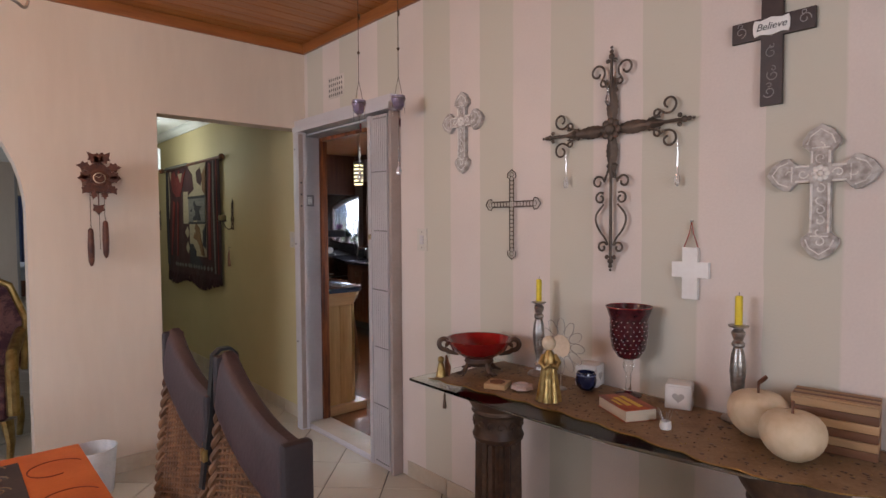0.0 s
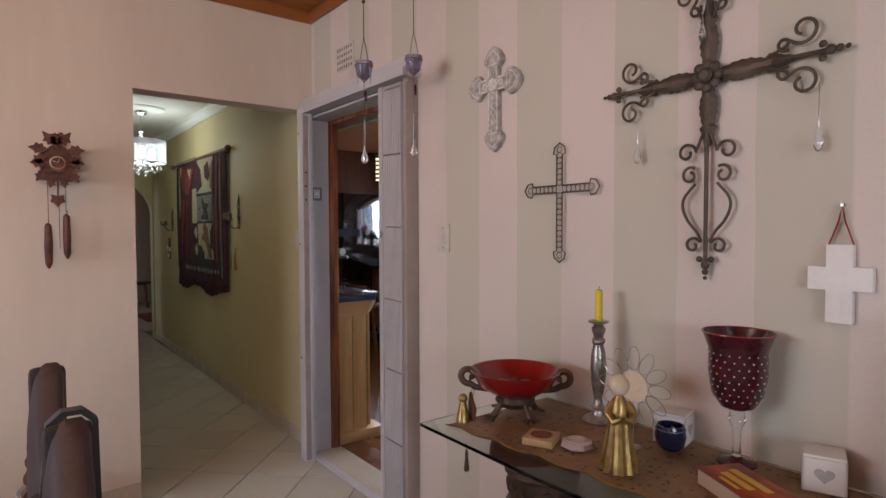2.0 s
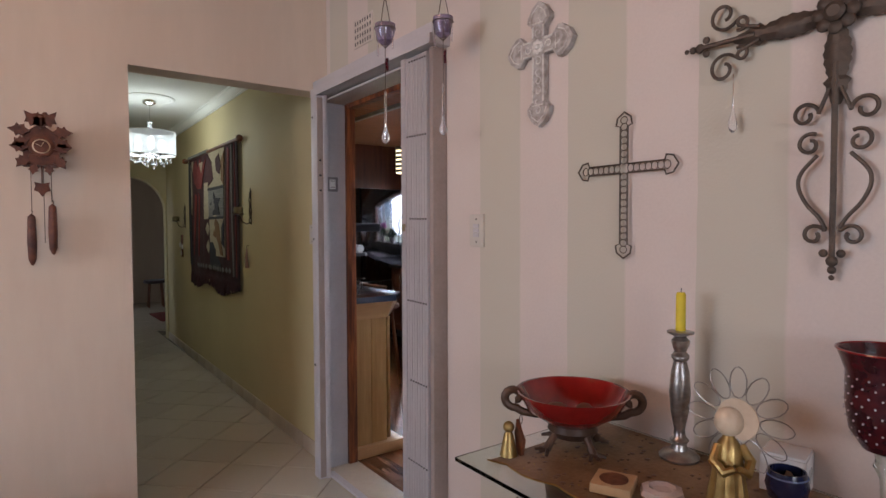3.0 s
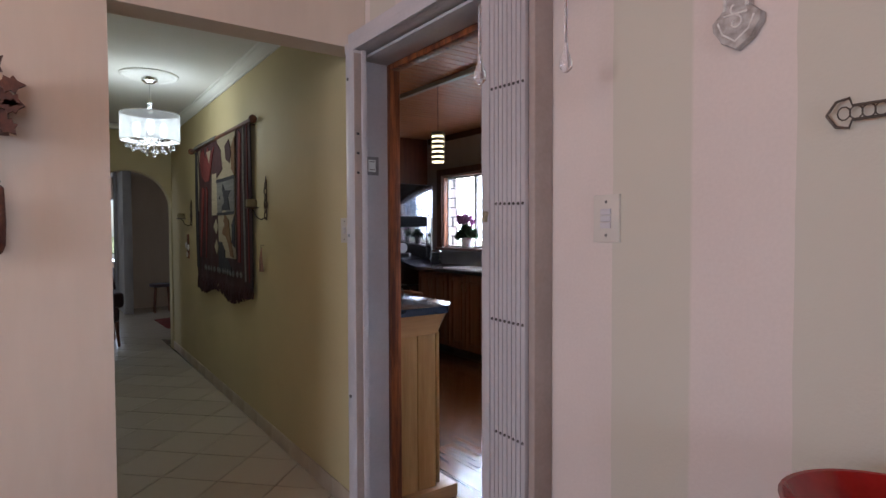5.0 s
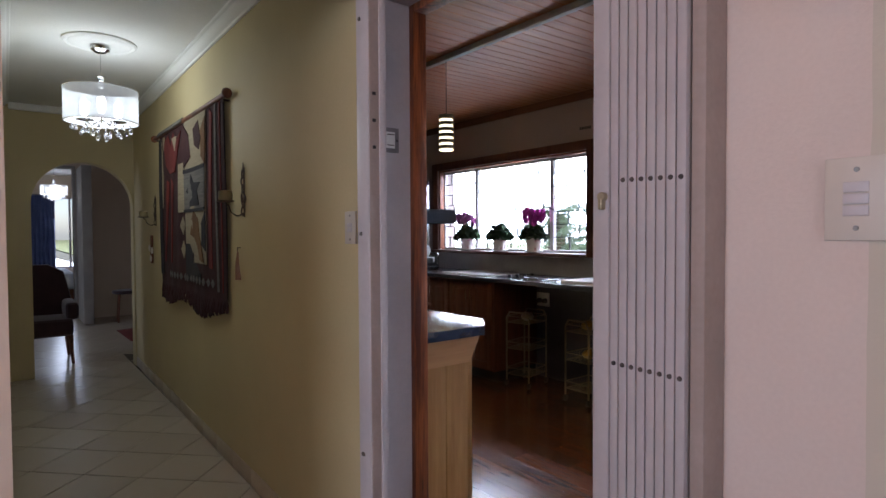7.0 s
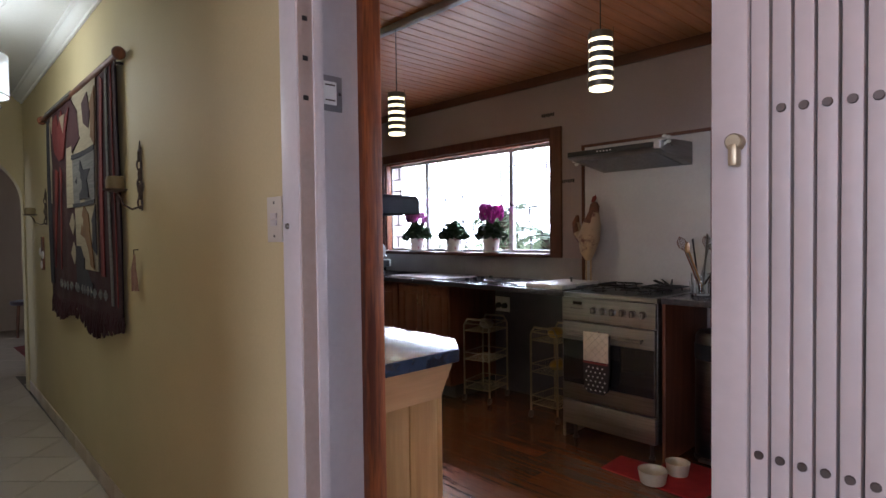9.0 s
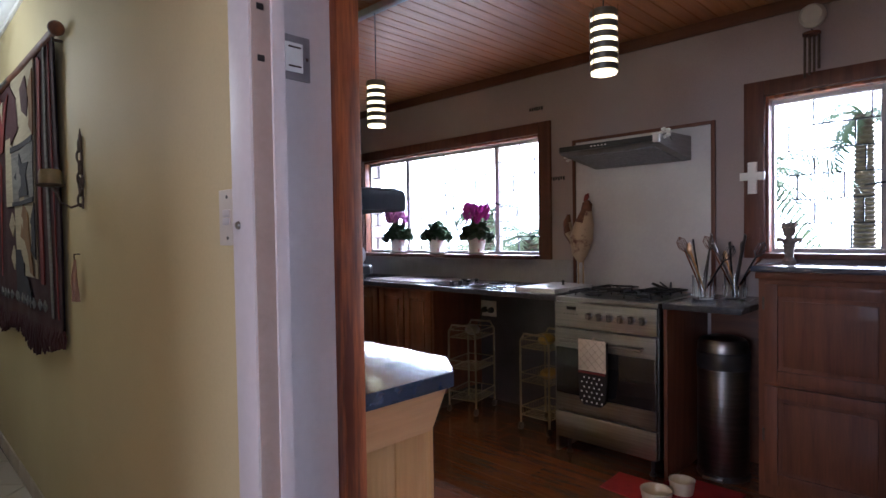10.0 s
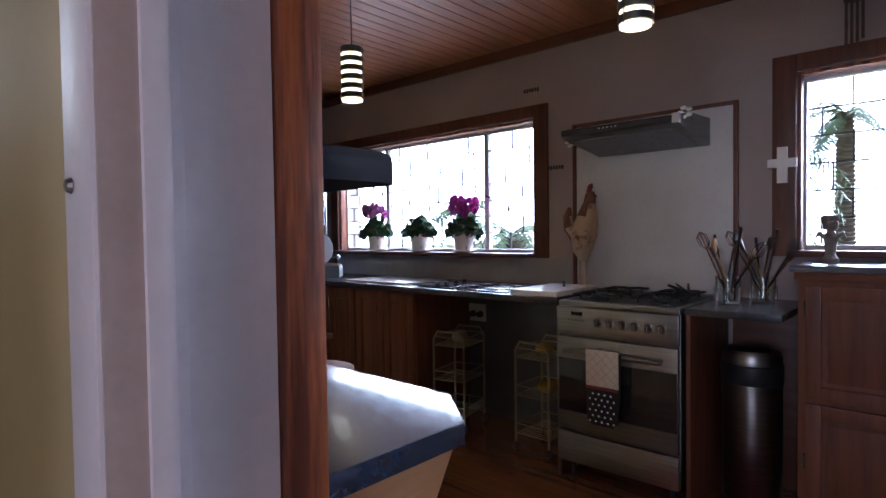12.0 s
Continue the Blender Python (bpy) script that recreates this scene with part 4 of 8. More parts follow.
def believe_cross():
    c = on_wall(0.512, 2.036, "painted_cross", "dark painted wooden cross with a white lettered plaque", "wall cross")
    DK = material("dark_plum_paint", (0.035, 0.022, 0.02), (0.055, 0.035, 0.03), 0.5, 0, 14, (1, 1, 1), 0.2, 60)
    a, w, t, b = 0.117, 0.031, 0.165, 0.24
    pts = [(w, t), (-w, t), (-w, w), (-a, w), (-a, -w), (-w, -w), (-w, -b), (w, -b), (w, -w), (a, -w), (a, w), (w, w)]
    part("cross", prism(pts, 0.016, None, 0.003), DK, c)
    half = [(-0.052, -0.012), (-0.048, -0.025), (-0.03, -0.021), (0.0, -0.028), (0.03, -0.021), (0.048, -0.025), (0.052, -0.012)]
    plaque = half + [(-x, -y) for x, y in half]
    p = part("plaque", prism(plaque, 0.005, Matrix.Translation((0, 0.0, 0.0165)), 0.001), WHITEWOOD, c, "white scalloped plaque")
    cu = bpy.data.curves.new("lettering", "FONT")
    cu.body, cu.size, cu.extrude, cu.align_x, cu.align_y, cu.shear = "Believe", 0.03, 0.0006, "CENTER", "CENTER", 0.3
    tmp = new("lettering", cu)
    me = bpy.data.meshes.new_from_object(tmp.evaluated_get(bpy.context.evaluated_depsgraph_get()))
    bpy.data.objects.remove(tmp)
    me.materials.append(BLACK)
    ob = new("lettering", me)
    ob.parent, ob.location = p, (0, 0, 0.0222)
    GREY = material("pale_floral_print", (0.32, 0.29, 0.27), (0.2, 0.18, 0.17), 0.6)
    for k, (u, v) in enumerate(((0.0, 0.1), (0.0, -0.08), (0.006, -0.15), (-0.004, -0.2), (-0.09, 0.0), (0.09, 0.0))):
        bm = tube([(u + p, v + q, 0.0165) for p, q in spiral((0, 0), 0.018, 0.005, k * 70, k * 70 + 400, 18)], 0.0016, 5)
        tube([(u + p, v + 0.02 + q, 0.0165) for p, q in spiral((0, 0), 0.009, 0.003, k * 50, k * 50 - 300, 12)], 0.0013, 5, bm)
        part("printed_scroll", bm, GREY, c)
    return c


believe_cross()


def switch(y, z, label, n, tall=0.115, wide=0.078):
    s = on_wall(y, z, "light_switch", label, "light switch", w=0.0005)
    part("plate", prism([(-wide / 2, -tall / 2), (wide / 2, -tall / 2), (wide / 2, tall / 2), (-wide / 2, tall / 2)], 0.007, None, 0.003), PLASTIC, s)
    for k in range(n):
        v = (k - (n - 1) / 2) * 0.017
        part("rocker", box(-0.016, 0.016, v - 0.0075, v + 0.0075, 0.0065, 0.0105, 0.002), WHITE, s, "white rocker")
    for v in (-0.042, 0.042):
        part("screw", lathe([(0.004, 0.0068), (0.0035, 0.0085)], (0, v, 0), 10), STEEL, s)
    return s


switch(2.229, 1.347, "cream plastic light switch with three rockers on the striped wall", 3, 0.12, 0.08)
switch(3.735, 1.322, "cream plastic light switch on the olive corridor wall", 2)


def air_vent():
    v = on_wall(3.10, 2.325, "air_vent", "cream plaster air vent with rows of small holes", "air vent", w=0.0005)
    part("plate", prism([(-0.095, -0.07), (0.095, -0.07), (0.095, 0.07), (-0.095, 0.07)], 0.005, None, 0.002), material("vent_plaster", (0.62, 0.54, 0.47), None, 0.7), v)
    for i in range(7):
        for j in range(4):
            u, w = -0.075 + i * 0.025, -0.05 + j * 0.033
            part("hole", box(u - 0.005, u + 0.005, w - 0.009, w + 0.009, 0.0045, 0.0056), BLACK, v)
    return v


air_vent()


CLOCKWOOD = material("dark_red_carved_wood", (0.135, 0.04, 0.018), (0.055, 0.016, 0.009), 0.5, 0, 22, (1, 1, 1), 0.4, 70)


def cuckoo_clock():
    c = thing("cuckoo_clock", "carved brown cuckoo clock with leaf crest and two hanging cone weights", "clock", (0.70, Y - 0.003, 1.695))
    bm = prism([(-0.055, -0.075), (0.055, -0.075), (0.055, 0.04), (0, 0.085), (-0.055, 0.04)], 0.085, pose(0, 0, 0, 90, 0, 0))
    part("case", bm, CLOCKWOOD, c)
    rnd = random.Random(2)

    def leaf(u, v, ang, size):
        pts = [(0, 0), (0.25, 0.16), (0.3, 0.34), (0.5, 0.24), (0.62, 0.36), (0.72, 0.16), (1.0, 0.0), (0.72, -0.16), (0.62, -0.36), (0.5, -0.24), (0.3, -0.34), (0.25, -0.16)]
        m = pose(u, -0.088, v, 90, 0, 0) @ pose(0, 0, 0, 0, 0, ang) @ Matrix.Diagonal((size, size, 1, 1))
        return prism(pts, 0.012, m, 0)
    for u, v, a, s in ((0, 0.06, 90, 0.065), (0, 0.07, 40, 0.07), (0, 0.07, 140, 0.07), (0.03, 0.05, 10, 0.068), (-0.03, 0.05, 170, 0.068), (0.035, 0.02, -25, 0.062), (-0.035, 0.02, 205, 0.062),
                       (0.038, -0.04, -50, 0.06), (-0.038, -0.04, 230, 0.06), (0.035, -0.012, 5, 0.06), (-0.035, -0.012, 175, 0.06), (0.02, -0.07, -80, 0.045), (-0.02, -0.07, -100, 0.045)):
        part("leaf", leaf(u, v, a + rnd.uniform(-8, 8), s), CLOCKWOOD, c, "carved wooden leaf")
    bm = ball((0.0, -0.09, 0.105), (0.018, 0.012, 0.014), 10, 6)
    ball((0.014, -0.092, 0.118), (0.009, 0.009, 0.009), 8, 5, bm)
    prism([(0, 0), (-0.05, 0.022), (-0.045, 0.008)], 0.008, pose(0, -0.086, 0.105, 90, 0, 0), 0, bm)
    prism([(0, 0), (0.05, 0.026), (0.045, 0.01)], 0.008, pose(0.0, -0.086, 0.105, 90, 0, 0), 0, bm)
    part("bird", bm, CLOCKWOOD, c, "carved wooden bird")
    d = part("dial", lathe([(0.04, 0), (0.04, 0.006), (0.034, 0.008)], (0, -0.086, -0.005), 28, None, True, pose(0, 0, 0, 90, 0, 0)), CLOCKWOOD, c, "round brown dial")
    part("chapter_ring", tube([(0.026 * math.cos(2 * math.pi * k / 28), -0.0945, -0.005 + 0.026 * math.sin(2 * math.pi * k / 28)) for k in range(28)], 0.0045, 6, None, True, 0.3), CREAMY, d, "cream number ring")
    bm = tube([(0, -0.097, -0.005), (0.008, -0.097, 0.012)], 0.0012, 5)
    tube([(0, -0.098, -0.005), (-0.018, -0.098, 0.004)], 0.001, 5, bm)
    part("pointer", bm, CREAMY, d)
    for u, l in ((-0.033, 0.18), (0.029, 0.14), (0.005, 0.30)):
        part("chain", tube([(u, -0.05, -0.075), (u, -0.05, -0.075 - l)], 0.0014, 5), IRON, c)
    part("pendulum_rod", tube([(0, -0.065, -0.07), (0, -0.065, -0.15)], 0.0025, 6), CLOCKWOOD, c)
    bm = prism([(0, -0.03), (0.012, -0.012), (0.026, -0.006), (0.02, 0.012), (0.024, 0.026), (0.0, 0.02), (-0.024, 0.026), (-0.02, 0.012), (-0.026, -0.006), (-0.012, -0.012)], 0.01, pose(0, -0.06, -0.165, 90, 0, 0), 0.002)
    part("pendulum_leaf", bm, CLOCKWOOD, c, "carved leaf pendulum")
    for u, z in ((-0.035, -0.272), (0.03, -0.232)):
        w = part("weight", lathe([(0.003, 0.01), (0.012, 0.0), (0.0135, -0.03), (0.0155, -0.10), (0.013, -0.165), (0.006, -0.185), (0.002, -0.19)], (u, -0.05, z), 14), CLOCKWOOD, c, "brown pine-cone weight")
        part("hook", tube([(u, -0.05, z + 0.005), (u + 0.004, -0.05, z + 0.018), (u, -0.05, z + 0.026)], 0.0016, 5), IRON, w)
    c.scale = (1.1, 1.35, 1.05)
    return c


cuckoo_clock()


# ---- glass console and what stands on it ----
TOP = 0.797


def console():
    c = thing("console_table", "long glass console table on two dark fluted pedestals", "console table")
    pts = [(1.478, 1.69), (1.472, 1.2), (1.485, 0.75), (1.55, 0.40), (1.66, 0.15), (1.80, 0.0), (1.992, -0.04), (1.992, 1.69)]
    part("glass_top", prism(pts, 0.01, Matrix.Translation((0, 0, TOP - 0.0115)), 0.002), material("green_edge_glass", (0.86, 0.95, 0.92), (0.86, 0.95, 0.92), 0.02, 0, 3, (1, 1, 1), 0, 10, transmission=1.0, rough2=0.03), c, "clear glass top").visible_shadow = False
    for (x, y) in ((1.735, 1.43), (1.745, 0.36)):
        seg = 40
        t = bmesh.new()
        prof = [(0.14, 0.0), (0.14, 0.04), (0.125, 0.055), (0.118, 0.08), (0.104, 0.095)]
        shaft = [(0.1, 0.1), (0.097, 0.3), (0.094, 0.55)]
        cap = [(0.102, 0.56), (0.106, 0.575), (0.098, 0.59), (0.1, 0.66), (0.11, 0.672), (0.105, 0.685), (0.125, 0.715), (0.14, 0.745), (0.14, TOP - 0.012)]
        rings = []
        for r, z in prof + shaft + cap:
            fl = (r, z) in shaft
            rings.append([t.verts.new((x + (r - (0.012 if fl and k % 2 else 0)) * math.cos(2 * math.pi * k / seg), y + (r - (0.012 if fl and k % 2 else 0)) * math.sin(2 * math.pi * k / seg), z)) for k in range(seg)])
        for a, b in zip(rings, rings[1:]):
            for k in range(seg):
                t.faces.new((a[k], a[(k + 1) % seg], b[(k + 1) % seg], b[k]))
        t.faces.new(rings[0]), t.faces.new(rings[-1])
        p = part("pedestal", t, BRONZE, c, "dark bronze fluted column pedestal")
        orn = bmesh.new()
        for k in range(14):
            a = 2 * math.pi * k / 14
            m = Matrix.Translation((x, y, 0.625)) @ pose(0, 0, 0, 0, 0, math.degrees(a)) @ Matrix.Translation((0.1, 0, 0))
            tube([m @ Vector((0.0, u, v)) for u, v in spiral((0, 0), 0.02, 0.006, 0, 330, 12)], 0.004, 5, orn)
        part("frieze", orn, BRONZE, p, "moulded scroll frieze")
    return c


console()
LACE = material("brown_organza", (0.20, 0.115, 0.055), (0.31, 0.20, 0.11), 0.55, 0, 10, (1, 1, 1), 0.3, 90, alpha=0.9)


def runner():
    """A sheer brown cloth with a scalloped gold edge, lying on the glass."""
    r = thing("table_runner", "sheer brown organza runner with scalloped gold edge on the glass", "table runner")
    def edge_x(y):
        s = 0.016 * abs(math.sin(y * 22))
        base = 1.535 + 0.05 * math.sin((y - 0.2) * 2.0) ** 2
        if y < 0.55:
            base += (0.55 - y) ** 2 * 0.65
        return base - s
    ys = [1.62 - 1.58 * i / 160 for i in range(161)]
    fr = [(edge_x(y), y) for y in ys]
    bm = bmesh.new()
    low = TOP + 0.0012
    a = [bm.verts.new((x, y, low)) for x, y in fr]
    b = [bm.verts.new((1.972, y, low)) for x, y in fr]
    for k in range(160):
        bm.faces.new((a[k], a[k + 1], b[k + 1], b[k]))
    part("cloth", bm, LACE, r)
    part("gold_edge", tube([(x - 0.002, y, TOP + 0.003) for x, y in fr], 0.0022, 5), GOLD, r, "gold corded edge")
    rnd = random.Random(9)
    BEADS = material("dark_beads", (0.07, 0.035, 0.02), (0.16, 0.09, 0.05), 0.4)
    bm = bmesh.new()
    for k in range(420):
        y = rnd.uniform(0.06, 1.6)
        x = rnd.uniform(edge_x(y) + 0.015, 1.96)
        s = rnd.uniform(0.003, 0.008)
        ball((x, y, TOP + 0.0025), (s, s * rnd.uniform(0.5, 1.2), 0.0016), 6, 4, bm)
    tagged(part("scattered_petals", bm, BEADS, r, "dark scattered petals and beads"), kind="stuff")
    bm = bmesh.new()
    for k in range(160):
        y = rnd.uniform(0.06, 1.6)
        x = rnd.uniform(edge_x(y) + 0.01, 1.96)
        ball((x, y, TOP + 0.003), 0.0017, 6, 4, bm)
    tagged(part("gold_beads", bm, GOLD, r, "tiny gold beads"), kind="stuff")
    for y in (1.46,):
        part("tassel", lathe([(0.002, 0), (0.005, -0.012), (0.004, -0.02), (0.008, -0.055), (0.006, -0.06)], (1.468, y, TOP - 0.01), 10), BRONZE, r, "dark tassel hanging over the edge")
    return r


runner()
Z = TOP + 0.0035


def red_bowl():
    b = thing("footed_bowl", "red glass bowl with bronze ram-scroll handles and clawed feet", "bowl", (1.745, 1.55, Z), 135)
    part("bowl", lathe([(0.03, 0.055), (0.06, 0.062), (0.10, 0.09), (0.122, 0.128), (0.124, 0.132), (0.119, 0.131), (0.096, 0.096), (0.055, 0.07), (0.002, 0.066)], seg=40), RED, b)
    part("foot_ring", lathe([(0.045, 0.03), (0.055, 0.045), (0.05, 0.058), (0.03, 0.06)], seg=24), BRONZE, b, "bronze base")
    for k in range(4):
        a = math.pi / 2 * k + 0.6
        dx, dy = math.cos(a), math.sin(a)
        bm = tube([(0.04 * dx, 0.04 * dy, 0.05), (0.058 * dx, 0.058 * dy, 0.025), (0.07 * dx, 0.07 * dy, 0.008)], [0.009, 0.008, 0.01], 8)
        for j in (-1, 0, 1):
            a2 = a + j * 0.25
            tube([(0.066 * math.cos(a), 0.066 * math.sin(a), 0.01), (0.088 * math.cos(a2), 0.088 * math.sin(a2), 0.0045)], [0.006, 0.0035], 6, bm)
        part("claw_foot", bm, BRONZE, b, "bronze claw foot")
    for s in (1, -1):
        pts = [(s * (0.128 + u), 0, 0.112 + v) for u, v in spiral((0, 0), 0.026, 0.008, -100, 260, 22)]
        bm = tube([(s * 0.075, 0, 0.07), (s * 0.11, 0, 0.078)] + pts, [0.006] + [0.0095] * 15 + [0.008] * 8, 8)
        part("handle", bm, BRONZE, b, "bronze scroll handle")
    b.scale = (1.14, 1.14, 1.1)
    return b


red_bowl()
for k, (u, v, r) in enumerate(((-0.03, 0.03, 0.028), (0.035, -0.01, 0.024))):
    pod = thing("dried_pod", "dark dried seed pod lying in the red bowl", "seed pod", (1.745 + u, 1.55 + v, Z + 0.078), 40 * k, "seed pods in the bowl")
    part("pod", ball((0, 0, r * 0.62), (r * 1.3, r * 0.9, r * 0.62), 14, 9), CARVED, pod)


def candlestick(x, y, name="candlestick", h=0.345):
    c = thing("candlestick", "silver-leaf turned candlestick holding a yellow candle", "candlestick", (x, y, Z), group="silver candlesticks")
    part("stick", lathe([(0.045, 0), (0.047, 0.006), (0.04, 0.014), (0.02, 0.022), (0.016, 0.035), (0.022, 0.045), (0.014, 0.055), (0.012, 0.07), (0.02, 0.11), (0.0245, 0.16), (0.021, 0.21), (0.014, 0.235),
                         (0.02, 0.242), (0.02, 0.25), (0.013, 0.258), (0.02, 0.275), (0.021, 0.285), (0.012, 0.295), (0.03, 0.302), (0.031, 0.307), (0.012, 0.309)], seg=24), SILVER, c)
    cd = part("candle", lathe([(0.0115, 0.309), (0.0112, 0.395), (0.009, 0.40)], seg=16), WAX, c, "yellow wax candle")
    part("wick", tube([(0, 0, 0.398), (0.001, 0, 0.407), (0.003, 0, 0.41)], 0.001, 5), BLACK, cd)
    return c


candlestick(1.90, 1.352)
candlestick(1.925, 0.572)


def gold_angel():
    a = thing("angel_figurine", "gold foil angel figurine with looped wire wings", "figurine", (1.656, 1.11, Z), 48)
    t = bmesh.new()
    seg, rings = 36, []
    for r, z, fl in ((0.050, 0, 0.005), (0.046, 0.02, 0.0045), (0.036, 0.08, 0.003), (0.030, 0.125, 0.0015), (0.026, 0.165, 0), (0.021, 0.185, 0), (0.011, 0.198, 0), (0.010, 0.206, 0)):
        rings.append([t.verts.new(((r + fl * math.cos(12 * 2 * math.pi * k / seg)) * math.cos(2 * math.pi * k / seg), (r + fl * math.cos(12 * 2 * math.pi * k / seg)) * math.sin(2 * math.pi * k / seg), z)) for k in range(seg)])
    for p, q in zip(rings, rings[1:]):
        for k in range(seg):
            t.faces.new((p[k], p[(k + 1) % seg], q[(k + 1) % seg], q[k]))
    t.faces.new(rings[0]), t.faces.new(rings[-1])
    for q in (1, -1):
        tube([(-0.004, q * 0.022, 0.182), (-0.018, q * 0.036, 0.155), (-0.038, q * 0.022, 0.138), (-0.046, q * 0.004, 0.15)], [0.009, 0.011, 0.010, 0.006], 10, t)
    part("figure", ball((0, 0, 0.228), (0.028, 0.028, 0.029), 18, 12, t), GOLD, a)
    fig = a.children[0].data
    fig.materials.append(CREAMY)
    for f in fig.polygons:
        f.material_index = 1 if f.center.z > 0.205 else 0
    a.scale = (0.88, 0.88, 0.9)
    return a


gold_angel()
# the wire wings stand free behind it on their own base
w = thing("wire_flower", "flat flower of looped silver wire behind the angel", "ornament", (1.80, 1.165, Z), 0)
bm = bmesh.new()
for k in range(12):
    a = 2 * math.pi * k / 12
    pts = []
    for i in range(14):
        f = 2 * math.pi * i / 14
        r = 0.075 + 0.032 * math.cos(f)
        pts.append((0.0, r * math.cos(a) - 0.017 * math.sin(f) * math.sin(a), 0.165 + r * math.sin(a) + 0.017 * math.sin(f) * math.cos(a)))
    tube(pts, 0.0012, 5, bm, True)
tube([(0, 0, 0), (0, 0, 0.125)], 0.0016, 5, bm)
part("wire_petals", bm, SILVER, w)
part("base", lathe([(0.022, 0), (0.022, 0.004), (0.004, 0.006)], seg=16), SILVER, w)
part("disc", lathe([(0.042, 0), (0.042, 0.002)], (0, 0, 0.165), 20, None, True, pose(0, 0, 0, 0, 90, 0)), CREAMY, w, "pale centre disc")

s = thing("bell_angel", "tiny gold bell angel with dark brown wings", "figurine", (1.582, 1.61, Z), 30)
part("figure", ball((0, 0, 0.07), 0.014, 12, 8, lathe([(0.022, 0), (0.02, 0.01), (0.012, 0.05), (0.006, 0.062)], seg=16)), GOLD, s)
w = thing("brown_wings", "small brown carved wing ornament", "ornament", (1.602, 1.588, Z), 20)
part("wings", prism([(0, 0), (0.02, 0.0), (0.028, 0.05), (0.02, 0.085), (0.008, 0.06), (-0.008, 0.04)], 0.01, pose(0, 0, 0, 90, 0, 60), 0.002), CARVED, w)
part("loop", tube([(0.008 * math.cos(k * 0.7), 0.0, 0.09 + 0.012 * math.sin(k * 0.7)) for k in range(9)], 0.001, 5, None, True), IRON, w)

c = thing("coaster_box", "square carved wooden coaster with a round inlay", "coaster", (1.64, 1.345, Z), 25)
part("block", box(-0.042, 0.042, -0.042, 0.042, 0, 0.02, 0.003), material("pale_box_wood", (0.5, 0.33, 0.17), (0.4, 0.25, 0.12), 0.5), c)
part("inlay", lathe([(0.03, 0.0195), (0.03, 0.0215), (0.022, 0.022)], seg=24), CARVED, c, "dark round inlay")
c = thing("glass_dish", "pale cut glass dish", "dish", (1.686, 1.26, Z), 15)
part("dish", lathe([(0.036, 0), (0.046, 0.006), (0.042, 0.018), (0.028, 0.022), (0.02, 0.016), (0.002, 0.014)], seg=8), material("rose_cut_glass", (0.78, 0.66, 0.62), (0.7, 0.58, 0.55), 0.15, 0, 20, (1, 1, 1), 0.3, 60, transmission=0.35), c)

c = thing("blue_cup", "small dark blue glazed cup with a paler rim band", "cup", (1.868, 1.098, Z))
BLUE = material("dark_blue_glaze", (0.012, 0.014, 0.045), (0.018, 0.022, 0.06), 0.15, 0, 10, coat=0.4)
part("cup", lathe([(0.022, 0), (0.034, 0.012), (0.04, 0.035), (0.036, 0.058), (0.034, 0.066), (0.031, 0.066), (0.032, 0.05), (0.034, 0.03), (0.025, 0.014), (0.002, 0.012)], seg=28), BLUE, c)
part("band", tube([(0.0365 * math.cos(2 * math.pi * k / 28), 0.0365 * math.sin(2 * math.pi * k / 28), 0.056) for k in range(28)], 0.002, 5, None, True), material("pale_blue_glaze", (0.12, 0.16, 0.3), None, 0.2), c, "paler blue band")


def heart_box(x, y, rz, label):
    b = thing("heart_box", label, "candle box", (x, y, Z), rz, "white heart boxes")
    n = 0.045
    for k in range(4):
        m = pose(0, 0, 0, 0, 0, 90 * k)
        w = bmesh.new()
        merge(w, box(-n, n, -n, -n + 0.008, 0, 0.085, 0.002), m)
        sd = part("side", w, WHITEWOOD, b)
        hp = []
        for i in range(24):
            t = 2 * math.pi * i / 24
            hp.append((0.0013 * 16 * math.sin(t) ** 3, 0.0013 * (13 * math.cos(t) - 5 * math.cos(2 * t) - 2 * math.cos(3 * t) - math.cos(4 * t))))
        h = bmesh.new()
        merge(h, prism(hp, 0.0016, pose(0, -n + 0.0005, 0.045, 90, 0, 0)), m)
        part("heart", h, material("heart_recess", (0.45, 0.42, 0.39), None, 0.7), sd, "recessed grey heart")
    part("lid", box(-n + 0.002, n - 0.002, -n + 0.002, n - 0.002, 0.0855, 0.093, 0.002), WHITEWOOD, b)
    b.scale = (0.95, 0.95, 0.88)
    return b


heart_box(1.938, 1.128, 12, "white wooden cube candle box with a heart, behind the blue cup")
heart_box(1.935, 0.765, 20, "white wooden cube candle box with a heart, beside the goblet")


